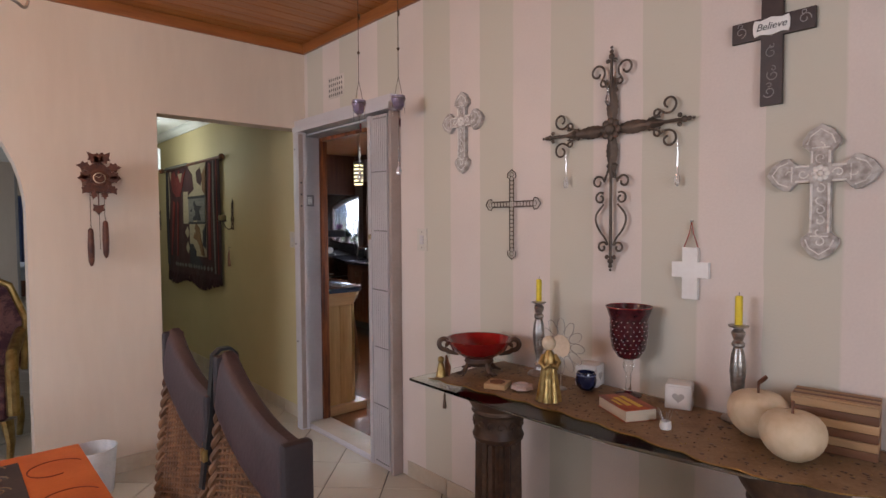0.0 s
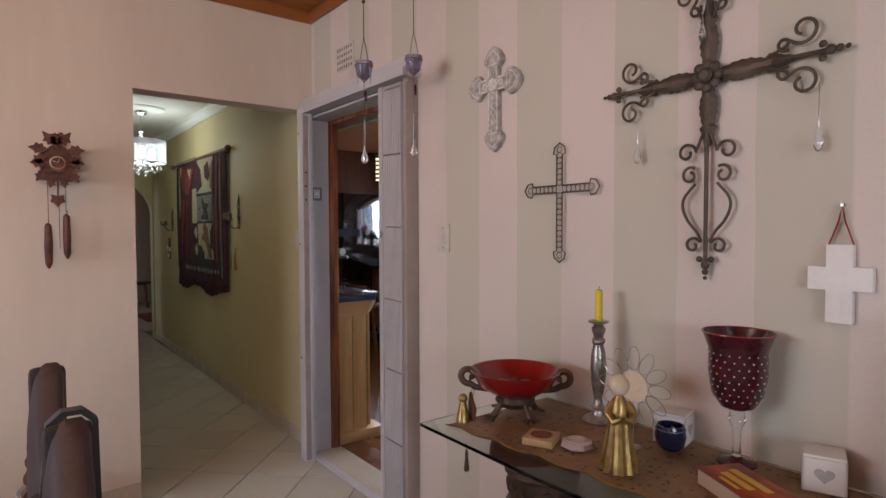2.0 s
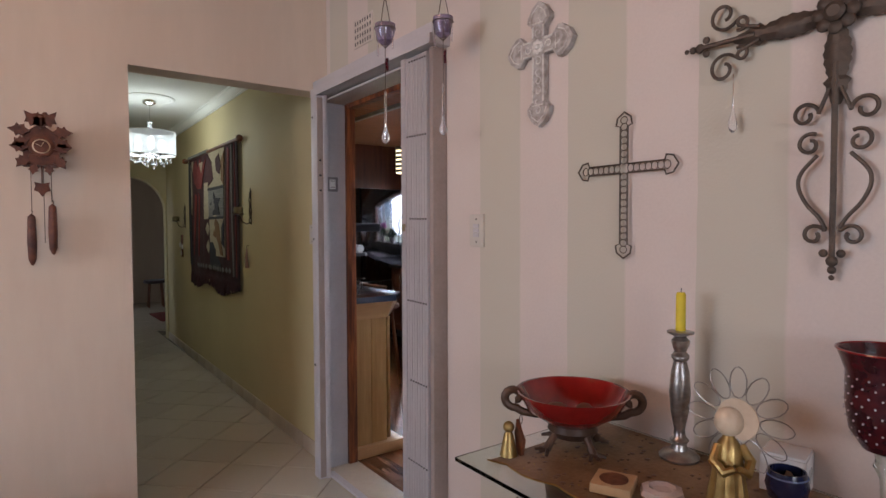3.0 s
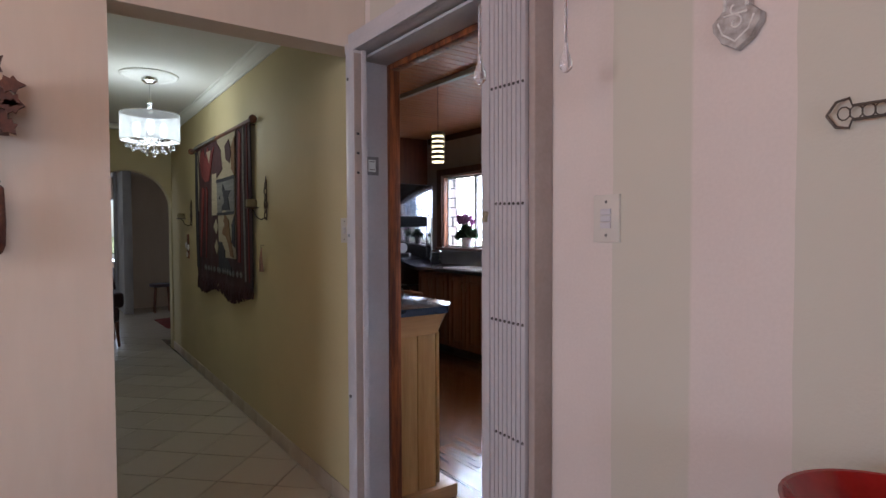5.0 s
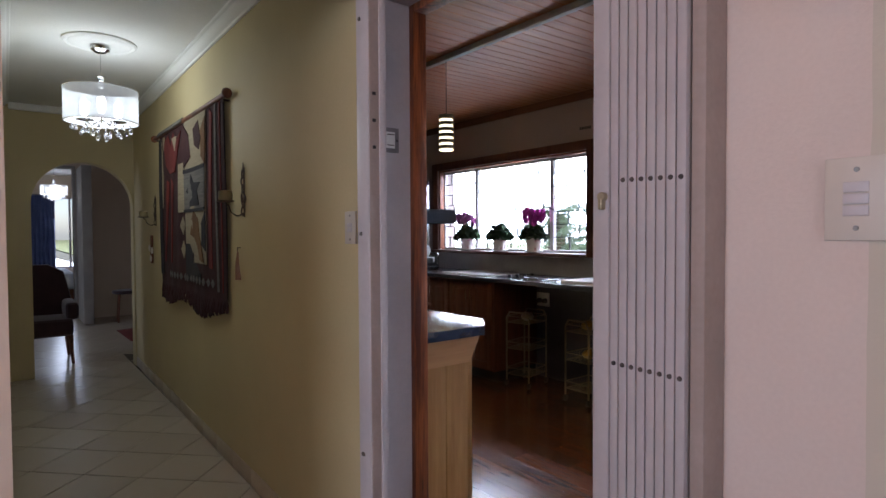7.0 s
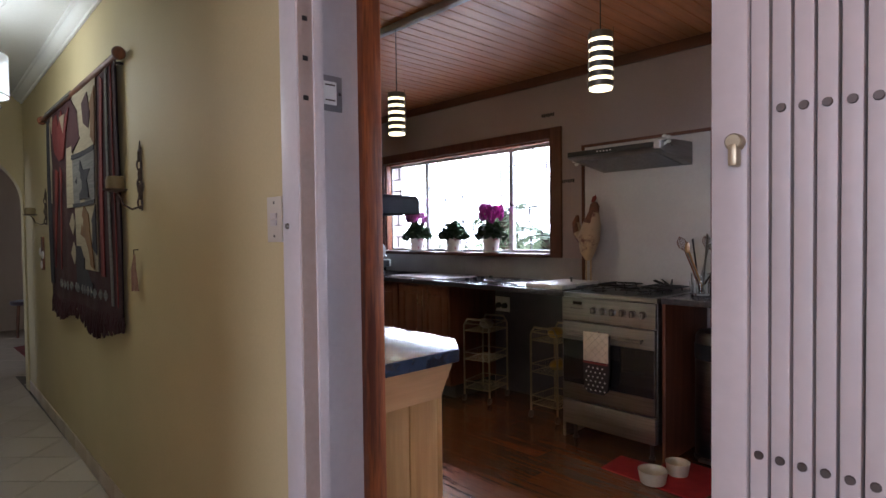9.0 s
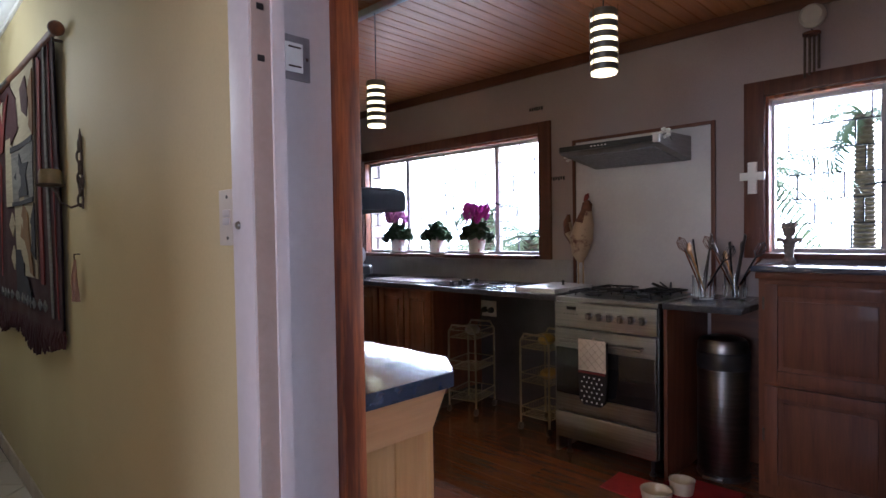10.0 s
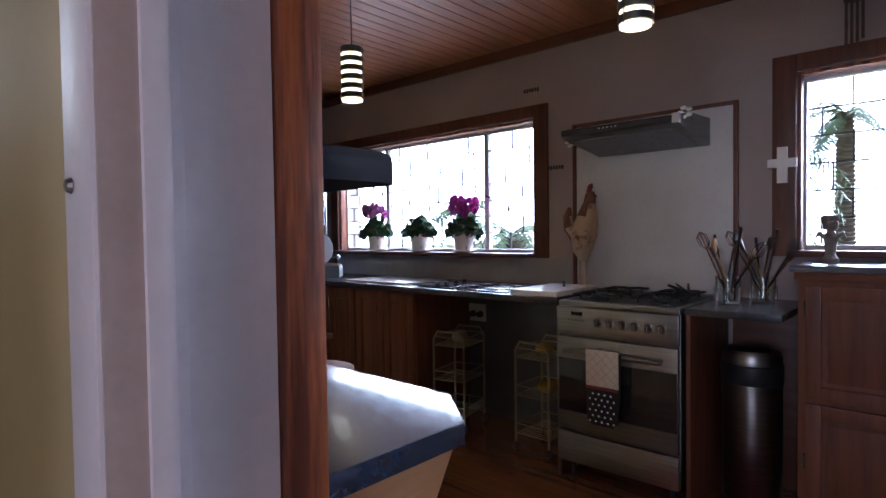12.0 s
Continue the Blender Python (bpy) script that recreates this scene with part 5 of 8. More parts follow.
def goblet():
    g = thing("mosaic_goblet", "tall red mosaic glass goblet on a clear stem", "goblet", (1.915, 0.948, Z))
    MOS = material("dark_red_mosaic", (0.07, 0.009, 0.012), (0.032, 0.005, 0.009), 0.2, 0, 30, (1, 1, 1), 0.3, 60, coat=0.3)
    part("bowl", lathe([(0.018, 0.142), (0.04, 0.15), (0.062, 0.185), (0.07, 0.24), (0.07, 0.3), (0.082, 0.335), (0.086, 0.345), (0.082, 0.344), (0.066, 0.30), (0.064, 0.24), (0.05, 0.18), (0.002, 0.16)], seg=40), MOS, g)
    part("stem", lathe([(0.012, 0.02), (0.009, 0.05), (0.011, 0.09), (0.022, 0.115), (0.018, 0.13), (0.02, 0.1415)], seg=20), GLASS, g, "clear glass stem")
    part("foot", lathe([(0.048, 0), (0.048, 0.004), (0.02, 0.012), (0.012, 0.019)], seg=28), MOS, g, "dark red glass foot")
    bm = bmesh.new()
    for j in range(8):
        z = 0.175 + j * 0.0168
        r = 0.0705 if z > 0.22 else 0.058 + (z - 0.175) * 0.26
        for k in range(20):
            a = 2 * math.pi * (k + (j % 2) / 2) / 20
            ball((r * math.cos(a), r * math.sin(a), z), 0.0022, 6, 4, bm)
    tagged(part("bead_rows", bm, material("pearl_beads", (0.5, 0.45, 0.45), None, 0.2), g, "rows of pale glass beads"), kind="stuff")
    part("rim", tube([(0.086 * math.cos(2 * math.pi * k / 36), 0.086 * math.sin(2 * math.pi * k / 36), 0.345) for k in range(36)], 0.0022, 6, None, True), RED, g, "red glass rim")
    g.scale = (0.96, 0.96, 0.95)
    return g


goblet()
b = thing("paperback_book", "thick paperback book with a red and orange cover", "book", (1.735, 0.85, Z), 62)
COVER = material("red_orange_cover", (0.5, 0.09, 0.02), (0.12, 0.02, 0.015), 0.35, 0, 9, (1, 2, 1), 0.02, 30, (0.3, 0.7))
part("page_block", box(-0.086, 0.084, -0.054, 0.053, 0.0015, 0.036, 0.001), material("book_paper", (0.62, 0.53, 0.4), (0.52, 0.44, 0.33), 0.8, 0, 3, (1, 1, 90), 0.3, 60), b, "cream page block")
part("cover", box(-0.088, 0.088, -0.056, 0.056, 0.0362, 0.0378, 0.0005), COVER, b)
part("cover", box(-0.088, 0.088, -0.056, 0.056, 0, 0.0014, 0.0005), COVER, b)
YEL = material("yellow_print", (0.7, 0.5, 0.06), None, 0.4)
for k, (u0, u1, v) in enumerate(((-0.04, 0.05, 0.012), (-0.06, 0.06, -0.016), (-0.03, 0.03, 0.036))):
    part("title_bar", box(u0, u1, v - 0.009 + 0.004 * (k == 2), v + 0.009 - 0.004 * (k == 2), 0.0379, 0.0382), YEL, b)


def fruit(x, y, r, label, leaf):
    f = thing("ornamental_apple", label, "ornament", (x, y, Z), 0, "cream ornamental apples")
    pr = []
    for i in range(15):
        a = math.pi * i / 14
        pr.append((max(r * math.sin(a) * (1.06 - 0.05 * math.cos(a)), 0.002), r * 0.98 - r * 0.98 * math.cos(a) * (1 - 0.22 * max(0, -math.cos(a)) ** 3)))
    pr[-1] = (0.004, r * 1.64)
    bm = lathe(pr, seg=32)
    part("fruit", bm, material("crackled_cream_skin", (0.62, 0.49, 0.33), (0.47, 0.34, 0.2), 0.45, 0, 9, (1, 1, 1), 0.35, 40), f)
    part("stalk", tube([(0, 0, r * 1.6), (0.004, 0.002, r * 1.9), (0.014, 0.004, r * 2.05)], [0.004, 0.003, 0.005], 7), CARVED, f, "brown stalk")
    if leaf:
        bm = prism([(0, 0), (0.02, 0.012), (0.045, 0.014), (0.075, 0.0), (0.045, -0.012), (0.02, -0.01)], 0.003, pose(0.005, 0.0, r * 1.98, 20, -35, 215))
        part("leaf", bm, CARVED, f, "dark metal leaf")
    return f


fruit(1.715, 0.352, 0.075, "round cream ornamental apple with crackled skin", False)
fruit(1.825, 0.475, 0.078, "cream ornamental apple with a dark leaf", True)
b = thing("striped_box", "wooden box of alternating pale and dark planks", "box", (1.895, 0.30, Z), 8)
PALE = wood("pale_box_planks", (0.42, 0.26, 0.13), (0.3, 0.17, 0.08), 1, 0.5)
DARK = wood("dark_box_planks", (0.16, 0.07, 0.03), (0.1, 0.04, 0.02), 1, 0.5)
for k in range(6):
    part("plank", box(-0.055, 0.055, -0.1, 0.1, k * 0.024 + 0.0005, (k + 1) * 0.024 - 0.0005, 0.002), PALE if k % 2 else DARK, b)
for k in range(5):
    part("lid_slat", box(-0.053 + k * 0.0215, -0.034 + k * 0.0215, -0.1, 0.1, 0.1445, 0.148, 0.001), DARK if k % 2 else PALE, b)
s = thing("tealight_holder", "tiny white candle holder with wire sprigs", "candle holder", (1.69, 0.69, Z))
part("cup", lathe([(0.016, 0), (0.018, 0.008), (0.016, 0.024), (0.012, 0.025), (0.012, 0.014), (0.002, 0.013)], seg=18), WHITEWOOD, s)
for k in range(5):
    a = k * 1.25
    part("sprig", tube([(0.01 * math.cos(a), 0.01 * math.sin(a), 0.02), (0.022 * math.cos(a), 0.022 * math.sin(a), 0.045 + 0.005 * k), (0.034 * math.cos(a), 0.034 * math.sin(a), 0.055)], 0.001, 5), SILVER, s)


# ---- hanging votive holders in front of the doorway ----
def hanging_votive(x, y, cup_z, label):
    h = thing("hanging_votive", label, "hanging candle holder", (x, y, cup_z), group="hanging glass votives")
    part("chain", tube([(0, 0, 0.13), (0, 0, CEIL - 0.002 - cup_z)], 0.0018, 6), IRON, h)
    for z in (0.27, 0.45):
        bm = prism([(0, -0.016), (0.013, 0), (0, 0.016), (-0.013, 0)], 0.006, pose(0.003, 0, z, 90, 0, 40), 0.001) if z > 0.3 else ball((0, 0, z), 0.008, 10, 6)
        part("bead", bm, BRONZE, h, "brown bead")
    for s in (1, -1):
        part("hanger", tube([(0, 0, 0.13), (0, s * 0.02, 0.07), (0, s * 0.036, 0.015)], 0.0016, 6), IRON, h)
        part("scroll", tube([(0, s * (0.046 + u), 0.005 + v) for u, v in spiral((0, 0), 0.012, 0.004, 150, -200, 16)], 0.002, 6), IRON, h)
        part("bead_string", tube([(0, s * 0.05, -0.005), (0, s * 0.05, -0.065)], 0.0028, 6), CRYSTAL, h)
    part("ring", tube([(0.036 * math.cos(2 * math.pi * k / 24), 0.036 * math.sin(2 * math.pi * k / 24), 0.015) for k in range(24)], 0.0024, 6, None, True), IRON, h, "iron ring")
    part("glass_cup", lathe([(0.012, -0.038), (0.024, -0.03), (0.033, 0.0), (0.036, 0.03), (0.034, 0.03), (0.03, 0.0), (0.02, -0.025), (0.002, -0.03)], seg=24), AMETHYST, h, "violet glass cup")
    for k in range(3):
        a = k * 2.09
        part("cage_bar", tube([(0.036 * math.cos(a), 0.036 * math.sin(a), 0.015), (0.032 * math.cos(a), 0.032 * math.sin(a), -0.02), (0, 0, -0.05)], 0.002, 6), IRON, h)
    part("string", tube([(0, 0, -0.05), (0, 0, -0.31)], 0.0012, 5), IRON, h)
    part("diamond", prism([(0, -0.022), (0.02, 0), (0, 0.022), (-0.02, 0)], 0.008, pose(0.004, 0, -0.105, 90, 0, 50), 0.002), material("garnet_bead", (0.08, 0.012, 0.02), None, 0.15), h, "dark red glass diamond")
    part("glass_stick", tube([(0, 0, -0.20), (0, 0, -0.31)], 0.004, 8), CRYSTAL, h)
    part("glass_drop", lathe([(0.003, 0.05), (0.006, 0.02), (0.015, -0.005), (0.014, -0.018), (0.006, -0.027), (0.001, -0.028)], (0, 0, -0.35), 16), CRYSTAL, h, "clear glass teardrop")
    return h


hanging_votive(1.66, 2.319, 2.03, "violet glass votive hanging on a beaded chain before the doorway")
hanging_votive(1.836, 2.22, 2.062, "violet glass votive hanging on a beaded chain beside the gate")


# ---- wicker chairs and table ----
WICKER = material("woven_wicker", (0.19, 0.088, 0.036), (0.09, 0.04, 0.018), 0.6, 0, 20, (1, 1, 1), 0.5, 60)
LEATHER = material("plum_brown_leather", (0.030, 0.017, 0.019), (0.044, 0.025, 0.027), 0.5, 0, 9, (1, 1, 1), 0.25, 90)


DARKLEATHER = material("near_black_leather", (0.018, 0.011, 0.012), (0.026, 0.016, 0.017), 0.62, 0, 9, (1, 1, 1), 0.25, 90)


def wicker_chair(y, strapped):
    c = thing("dining_chair", "high-backed wicker dining chair with plum leather crest rail", "chair", (0.49, y, 0), group="chairs round the table")
    h0, hw = 0.42, 0.178

    def crest(v):
        """Top of the crest: low at one end, rising into a horn at the other."""
        f = min(1.0, max(0.0, (v + 0.185) / 0.37))
        return 1.018 + 0.112 * f ** 1.9

    def lean(z):
        return 0.04 * (max(z - h0, 0) / 0.55) ** 1.6
    # woven back: upright stakes with weavers over and under
    n = 15
    cols = [-hw + 0.018 + k * (2 * hw - 0.036) / (n - 1) for k in range(n)]
    bm = bmesh.new()
    for v in cols:
        top = crest(v) - 0.08
        tube([(0.0, v, h0), (lean((h0 + top) / 2), v, (h0 + top) / 2), (lean(top), v, top)], 0.0035, 5, bm)
    tagged(part("stakes", bm, WICKER, c, "upright cane stakes"), kind="stuff")
    bm = bmesh.new()
    rows = 84
    for r in range(rows):
        z = h0 + 0.6 * (r + 0.5) / rows
        pts = []
        for k in range(2 * n - 1):
            v = cols[0] + k * (cols[-1] - cols[0]) / (2 * n - 2)
            if z > crest(v) - 0.09:
                continue
            s = 0 if k % 2 else (1 if (k // 2 + r) % 2 else -1)
            pts.append((lean(z) + 0.0045 * s, v, z))
        if len(pts) > 2:
            tube(pts, 0.0034, 4, bm)
    tagged(part("woven_back", bm, WICKER, c, "woven wicker back"), kind="stuff")
    for s in (1, -1):
        bm = bmesh.new()
        h1 = crest(s * hw) - 0.115
        for ph in (0, math.pi):
            pts = []
            for i in range(80):
                z = h0 - 0.02 + (h1 - h0 + 0.02) * i / 79
                pts.append((lean(z) + 0.007 * math.cos(i * 0.8 + ph) - 0.004, s * hw + 0.007 * math.sin(i * 0.8 + ph), z))
            tube(pts, 0.0085, 6, bm)
        part("rope_edge", bm, WICKER, c, "twisted rope edge")
    # crest: a deep leather band following the swept top
    t = bmesh.new()
    rings, m = [], 28
    for i in range(m + 1):
        v = -0.185 + 0.37 * i / m
        f = i / m
        top, bot = crest(v), crest(v) - 0.145
        th = (0.022 + 0.004 * f) * (0.8 if i in (0, m) else 1.0)
        ring = []
        for k in range(18):
            a = 2 * math.pi * k / 18
            ca, sa = math.cos(a), math.sin(a)
            z = (top + bot) / 2 + (top - bot) / 2 * math.copysign(abs(sa) ** 0.55, sa)
            ring.append(t.verts.new((lean(z) + 0.004 + th * math.copysign(abs(ca) ** 0.5, ca), v, z)))
        rings.append(ring)
    for p, q in zip(rings, rings[1:]):
        for k in range(18):
            t.faces.new((p[k], p[(k + 1) % 18], q[(k + 1) % 18], q[k]))
    t.faces.new(rings[0]), t.faces.new(rings[-1])
    part("crest_rail", t, LEATHER, c, "plum-brown leather crest rail")
    bm = box(0.014, 0.078, -0.207, -0.178, 0.85, 1.022, 0.014, seg=4)
    part("end_block", bm, DARKLEATHER, c, "dark leather end block")
    bm = box(0.028, 0.088, 0.172, 0.203, 0.985, 1.122, 0.0155, seg=4)
    part("end_block", bm, DARKLEATHER, c, "dark leather end block")
    if strapped:
        bm = bmesh.new()
        pts = [(0.0, 0.80), (0.022, 0.98), (0.034, 1.118), (0.052, 1.134), (0.078, 1.134), (0.096, 1.116), (0.098, 0.98), (0.07, 0.80)]
        for q, r in zip(pts, pts[1:]):
            add(bm, [(q[0], 0.204, q[1]), (r[0], 0.204, r[1]), (r[0], 0.226, r[1]), (q[0], 0.226, q[1])], [(0, 1, 2, 3)])
        bmesh.ops.remove_doubles(bm, verts=bm.verts, dist=0.0005)
        bmesh.ops.solidify(bm, geom=bm.faces[:], thickness=0.007)
        st = part("strap", bm, BLACK, c, "black bag strap over the back")
        part("buckle", box(0.004, 0.016, 0.203, 0.227, 0.865, 0.895, 0.002), GOLD, st, "gold slide buckle")
    part("seat", box(-0.46, 0.0, -0.19, 0.19, 0.40, 0.455, 0.018), LEATHER, c, "plum leather seat")
    part("apron", box(-0.44, -0.004, -0.18, 0.18, 0.33, 0.399, 0.006), WICKER, c, "woven wicker apron")
    for u in (-0.42, -0.02):
        for v in (-0.165, 0.165):
            part("leg", lathe([(0.015, 0), (0.018, 0.02), (0.022, 0.33)], (u, v, 0.0), 10), CARVED, c)
    return c


wicker_chair(1.03, True)
wicker_chair(1.442, False)

t = thing("dining_table", "dining table under an orange cloth", "table", (-0.14, 1.30, 0))
part("tabletop", box(-0.47, 0.47, -0.62, 0.62, 0.715, 0.743, 0.006), CARVED, t)
for u in (-0.4, 0.4):
    for v in (-0.54, 0.54):
        part("leg", lathe([(0.03, 0), (0.035, 0.05), (0.028, 0.3), (0.04, 0.6), (0.042, 0.714)], (u, v, 0), 14), CARVED, t)
ORANGE = material("orange_tablecloth", (0.56, 0.14, 0.018), (0.46, 0.105, 0.014), 0.75, 0, 7, (1, 1, 1), 0.3, 160)
tc = thing("tablecloth", "orange tablecloth with dark patterned runner and stitched scrolls", "tablecloth", (-0.14, 1.30, 0))
bm = box(-0.485, 0.485, -0.635, 0.635, 0.7435, 0.748, 0.002)
for a, b, c, d in ((-0.488, -0.482, -0.636, 0.636), (0.482, 0.488, -0.636, 0.636), (-0.486, 0.486, -0.638, -0.632), (-0.486, 0.486, 0.632, 0.638)):
    box(a, b, c, d, 0.55, 0.7475, 0.002, bm)
part("cloth", bm, ORANGE, tc)
part("runner", box(-0.33, 0.33, -0.58, 0.58, 0.7482, 0.7495, 0.0005), material("black_brown_print", (0.035, 0.026, 0.024), (0.06, 0.045, 0.04), 0.8), tc, "dark printed runner")
bm = bmesh.new()
for k in range(14):
    tube([(0.27 + u, -0.55 + k * 0.085 + v, 0.7497) for u, v in spiral((0, 0), 0.03, 0.008, 0, 500, 20)], 0.0022, 5, bm)
part("runner_print", bm, material("ochre_print", (0.2, 0.13, 0.07), None, 0.8), tc, "ochre scroll print")
STITCH = material("dark_red_stitch", (0.18, 0.03, 0.012), None, 0.8)
for k in range(5):
    part("stitching", tube([(0.40 + u, -0.5 + k * 0.24 + v, 0.7484) for u, v in spiral((0, 0), 0.075, 0.05, 20, 290, 22)], 0.002, 5), STITCH, tc, "dark red stitched scroll")

wb = thing("waste_bin", "small white plastic bin standing on the tiles by the clock wall", "bin", (0.62, 3.33, 0.0003))
part("bucket", lathe([(0.085, 0), (0.09, 0.01), (0.11, 0.24), (0.114, 0.25), (0.106, 0.25), (0.084, 0.02), (0.002, 0.016)], seg=28), material("white_plastic", (0.68, 0.67, 0.66), None, 0.4), wb)


def dining_chandelier():
    c = thing("dining_chandelier", "pewter chandelier with curled arms and warm lit bulbs", "chandelier", (0.05, 1.85, 0))
    PEW = material("pale_pewter", (0.5, 0.47, 0.43), (0.4, 0.37, 0.33), 0.3, 0.9)
    part("rod", tube([(0, 0, 2.25), (0, 0, CEIL - 0.001)], 0.008, 8), PEW, c)
    part("canopy", lathe([(0.06, CEIL - 0.03), (0.05, CEIL - 0.005), (0.02, CEIL - 0.001)], seg=20), PEW, c)
    part("hub", lathe([(0.01, 2.20), (0.035, 2.23), (0.03, 2.28), (0.012, 2.32)], seg=18), PEW, c)
    BULB = material("warm_bulb", (1, 0.85, 0.6), None, 0.3, emit=(1.0, 0.62, 0.3), strength=9.0)
    for k in range(5):
        a = radians(60 + 72 * k)
        ca, sa = math.cos(a), math.sin(a)
        prof = [(0.03, 2.25), (0.16, 2.19), (0.30, 2.16), (0.42, 2.17)] + [(0.45 + u, 2.215 + v) for u, v in spiral((0, 0), 0.05, 0.022, -110, 210, 20)]
        arm = part("arm", tube([(r * ca, r * sa, z) for r, z in prof], 0.0055, 8), PEW, c, "curled pewter arm")
        part("holder", lathe([(0.012, 2.27), (0.02, 2.285), (0.016, 2.33)], (0.44 * ca, 0.44 * sa, 0), 14), PEW, arm)
        part("bulb", lathe([(0.012, 2.331), (0.02, 2.36), (0.016, 2.39), (0.003, 2.42)], (0.44 * ca, 0.44 * sa, 0), 14), BULB, arm, "lit candle bulb")
    return c


dining_chandelier()


# ---- corridor, hall and bedroom ----
def crystal_lamp(x, y, ceil, drum_z, r, h, label):
    c = thing("crystal_chandelier", label, "chandelier", (x, y, 0), group="drum chandeliers")
    part("rod", tube([(0, 0, drum_z + h / 2 - 0.02), (0, 0, ceil - 0.04)], 0.0025, 6), CHROME, c)
    part("canopy", lathe([(0.03, ceil - 0.06), (0.052, ceil - 0.045), (0.055, ceil - 0.028), (0.05, ceil - 0.0255)], seg=24), CHROME, c, "chrome ceiling canopy")
    part("finial", lathe([(0.004, drum_z + h / 2 + 0.085), (0.022, drum_z + h / 2 + 0.08), (0.012, drum_z + h / 2 + 0.055), (0.024, drum_z + h / 2 + 0.03), (0.02, drum_z + h / 2 + 0.012), (0.008, drum_z + h / 2 + 0.002)], seg=16), CRYSTAL, c, "clear glass finial")
    SHEER = material("sheer_white_shade", (0.9, 0.92, 0.92), (0.82, 0.85, 0.86), 0.5, 0, 30, (1, 1, 1), 0.1, 200, emit=(0.86, 0.97, 1.0), strength=0.2, alpha=0.6)
    sh = lathe([(r, drum_z - h / 2), (r, drum_z + h / 2)], seg=40, cap=False)
    part("shade", sh, SHEER, c, "sheer white drum shade").visible_shadow = False
    for z in (drum_z - h / 2, drum_z + h / 2):
        part("shade_ring", tube([(r * math.cos(2 * math.pi * k / 36), r * math.sin(2 * math.pi * k / 36), z) for k in range(36)], 0.003, 6, None, True), CHROME, c)
    BULB = material("cool_bulb", (1, 1, 1), None, 0.3, emit=(0.92, 1.0, 0.95), strength=6.0)
    for k in range(3):
        a = 2 * math.pi * k / 3 + 0.4
        u, v = 0.52 * r * math.cos(a), 0.52 * r * math.sin(a)
        arm = part("arm", tube([(0, 0, drum_z - h / 2 + 0.02), (u * 0.6, v * 0.6, drum_z - h / 2 - 0.015), (u, v, drum_z - h / 2 + 0.02)], 0.004, 6), CHROME, c)
        part("bulb", lathe([(0.012, drum_z - 0.06), (0.024, drum_z - 0.02), (0.024, drum_z + 0.02), (0.008, drum_z + 0.04)], (u, v, 0), 14), BULB, arm, "lit bulb")
        part("drip_pan", lathe([(0.01, drum_z - h / 2 + 0.01), (0.05, drum_z - h / 2 + 0.018), (0.052, drum_z - h / 2 + 0.022), (0.01, drum_z - h / 2 + 0.018)], (u, v, 0), 18), CHROME, arm)
    rnd = random.Random(5)
    for ring, (rr, n, dz) in enumerate(((0.78 * r, 14, 0.05), (0.5 * r, 10, 0.085), (0.22 * r, 6, 0.11))):
        for k in range(n):
            a = 2 * math.pi * k / n + ring
            z = drum_z - h / 2 - dz * rnd.uniform(0.45, 1.0)
            bm = lathe([(0.001, 0.016), (0.006, 0.006), (0.0115, -0.006), (0.008, -0.016), (0.001, -0.02)], (rr * math.cos(a), rr * math.sin(a), z), 8)
            tube([(rr * math.cos(a), rr * math.sin(a), z + 0.014), (rr * math.cos(a), rr * math.sin(a), drum_z - h / 2 + 0.015)], 0.0012, 4, bm)
            part("crystal", bm, CRYSTAL, c, "crystal drop")
    return c


crystal_lamp(1.51, 5.98, 2.47, 2.085, 0.20, 0.2, "drum chandelier with sheer shade and crystal drops, lit")
crystal_lamp(1.72, 14.0, 2.55, 2.09, 0.20, 0.17, "lit drum chandelier with crystal drops in the bedroom")
tagged(part("ceiling_rose", lathe([(0.20, 2.469), (0.2, 2.462), (0.185, 2.456), (0.17, 2.46), (0.15, 2.452), (0.12, 2.456), (0.09, 2.447), (0.06, 2.452), (0.03, 2.445), (0.002, 2.445)], (1.51, 5.98, 0), 48), PLASTER),
       "round moulded plaster ceiling rose above the chandelier", "ceiling rose", "", "structure")

CL_RED = material("dull_red_wool", (0.17, 0.028, 0.022), (0.11, 0.018, 0.016), 0.95, 0, 5, (1, 1, 1), 0.6, 150)
CL_MAR = material("maroon_brown_wool", (0.05, 0.016, 0.016), (0.034, 0.012, 0.012), 0.95, 0, 5, (1, 1, 1), 0.6, 150)
CL_CREAM = material("cream_wool", (0.33, 0.28, 0.18), (0.25, 0.2, 0.13), 0.95, 0, 40, (0.2, 0.2, 4), 0.6, 150)
CL_BLACK = material("charcoal_wool", (0.022, 0.02, 0.024), (0.032, 0.028, 0.03), 0.95, 0, 5, (1, 1, 1), 0.6, 150)
CL_GREY = material("grey_wool", (0.16, 0.15, 0.13), (0.11, 0.1, 0.09), 0.95, 0, 30, (0.2, 0.2, 4), 0.6, 150)
CL_OCHRE = material("ochre_brown_wool", (0.17, 0.09, 0.035), (0.12, 0.06, 0.024), 0.95, 0, 5, (1, 1, 1), 0.6, 150)


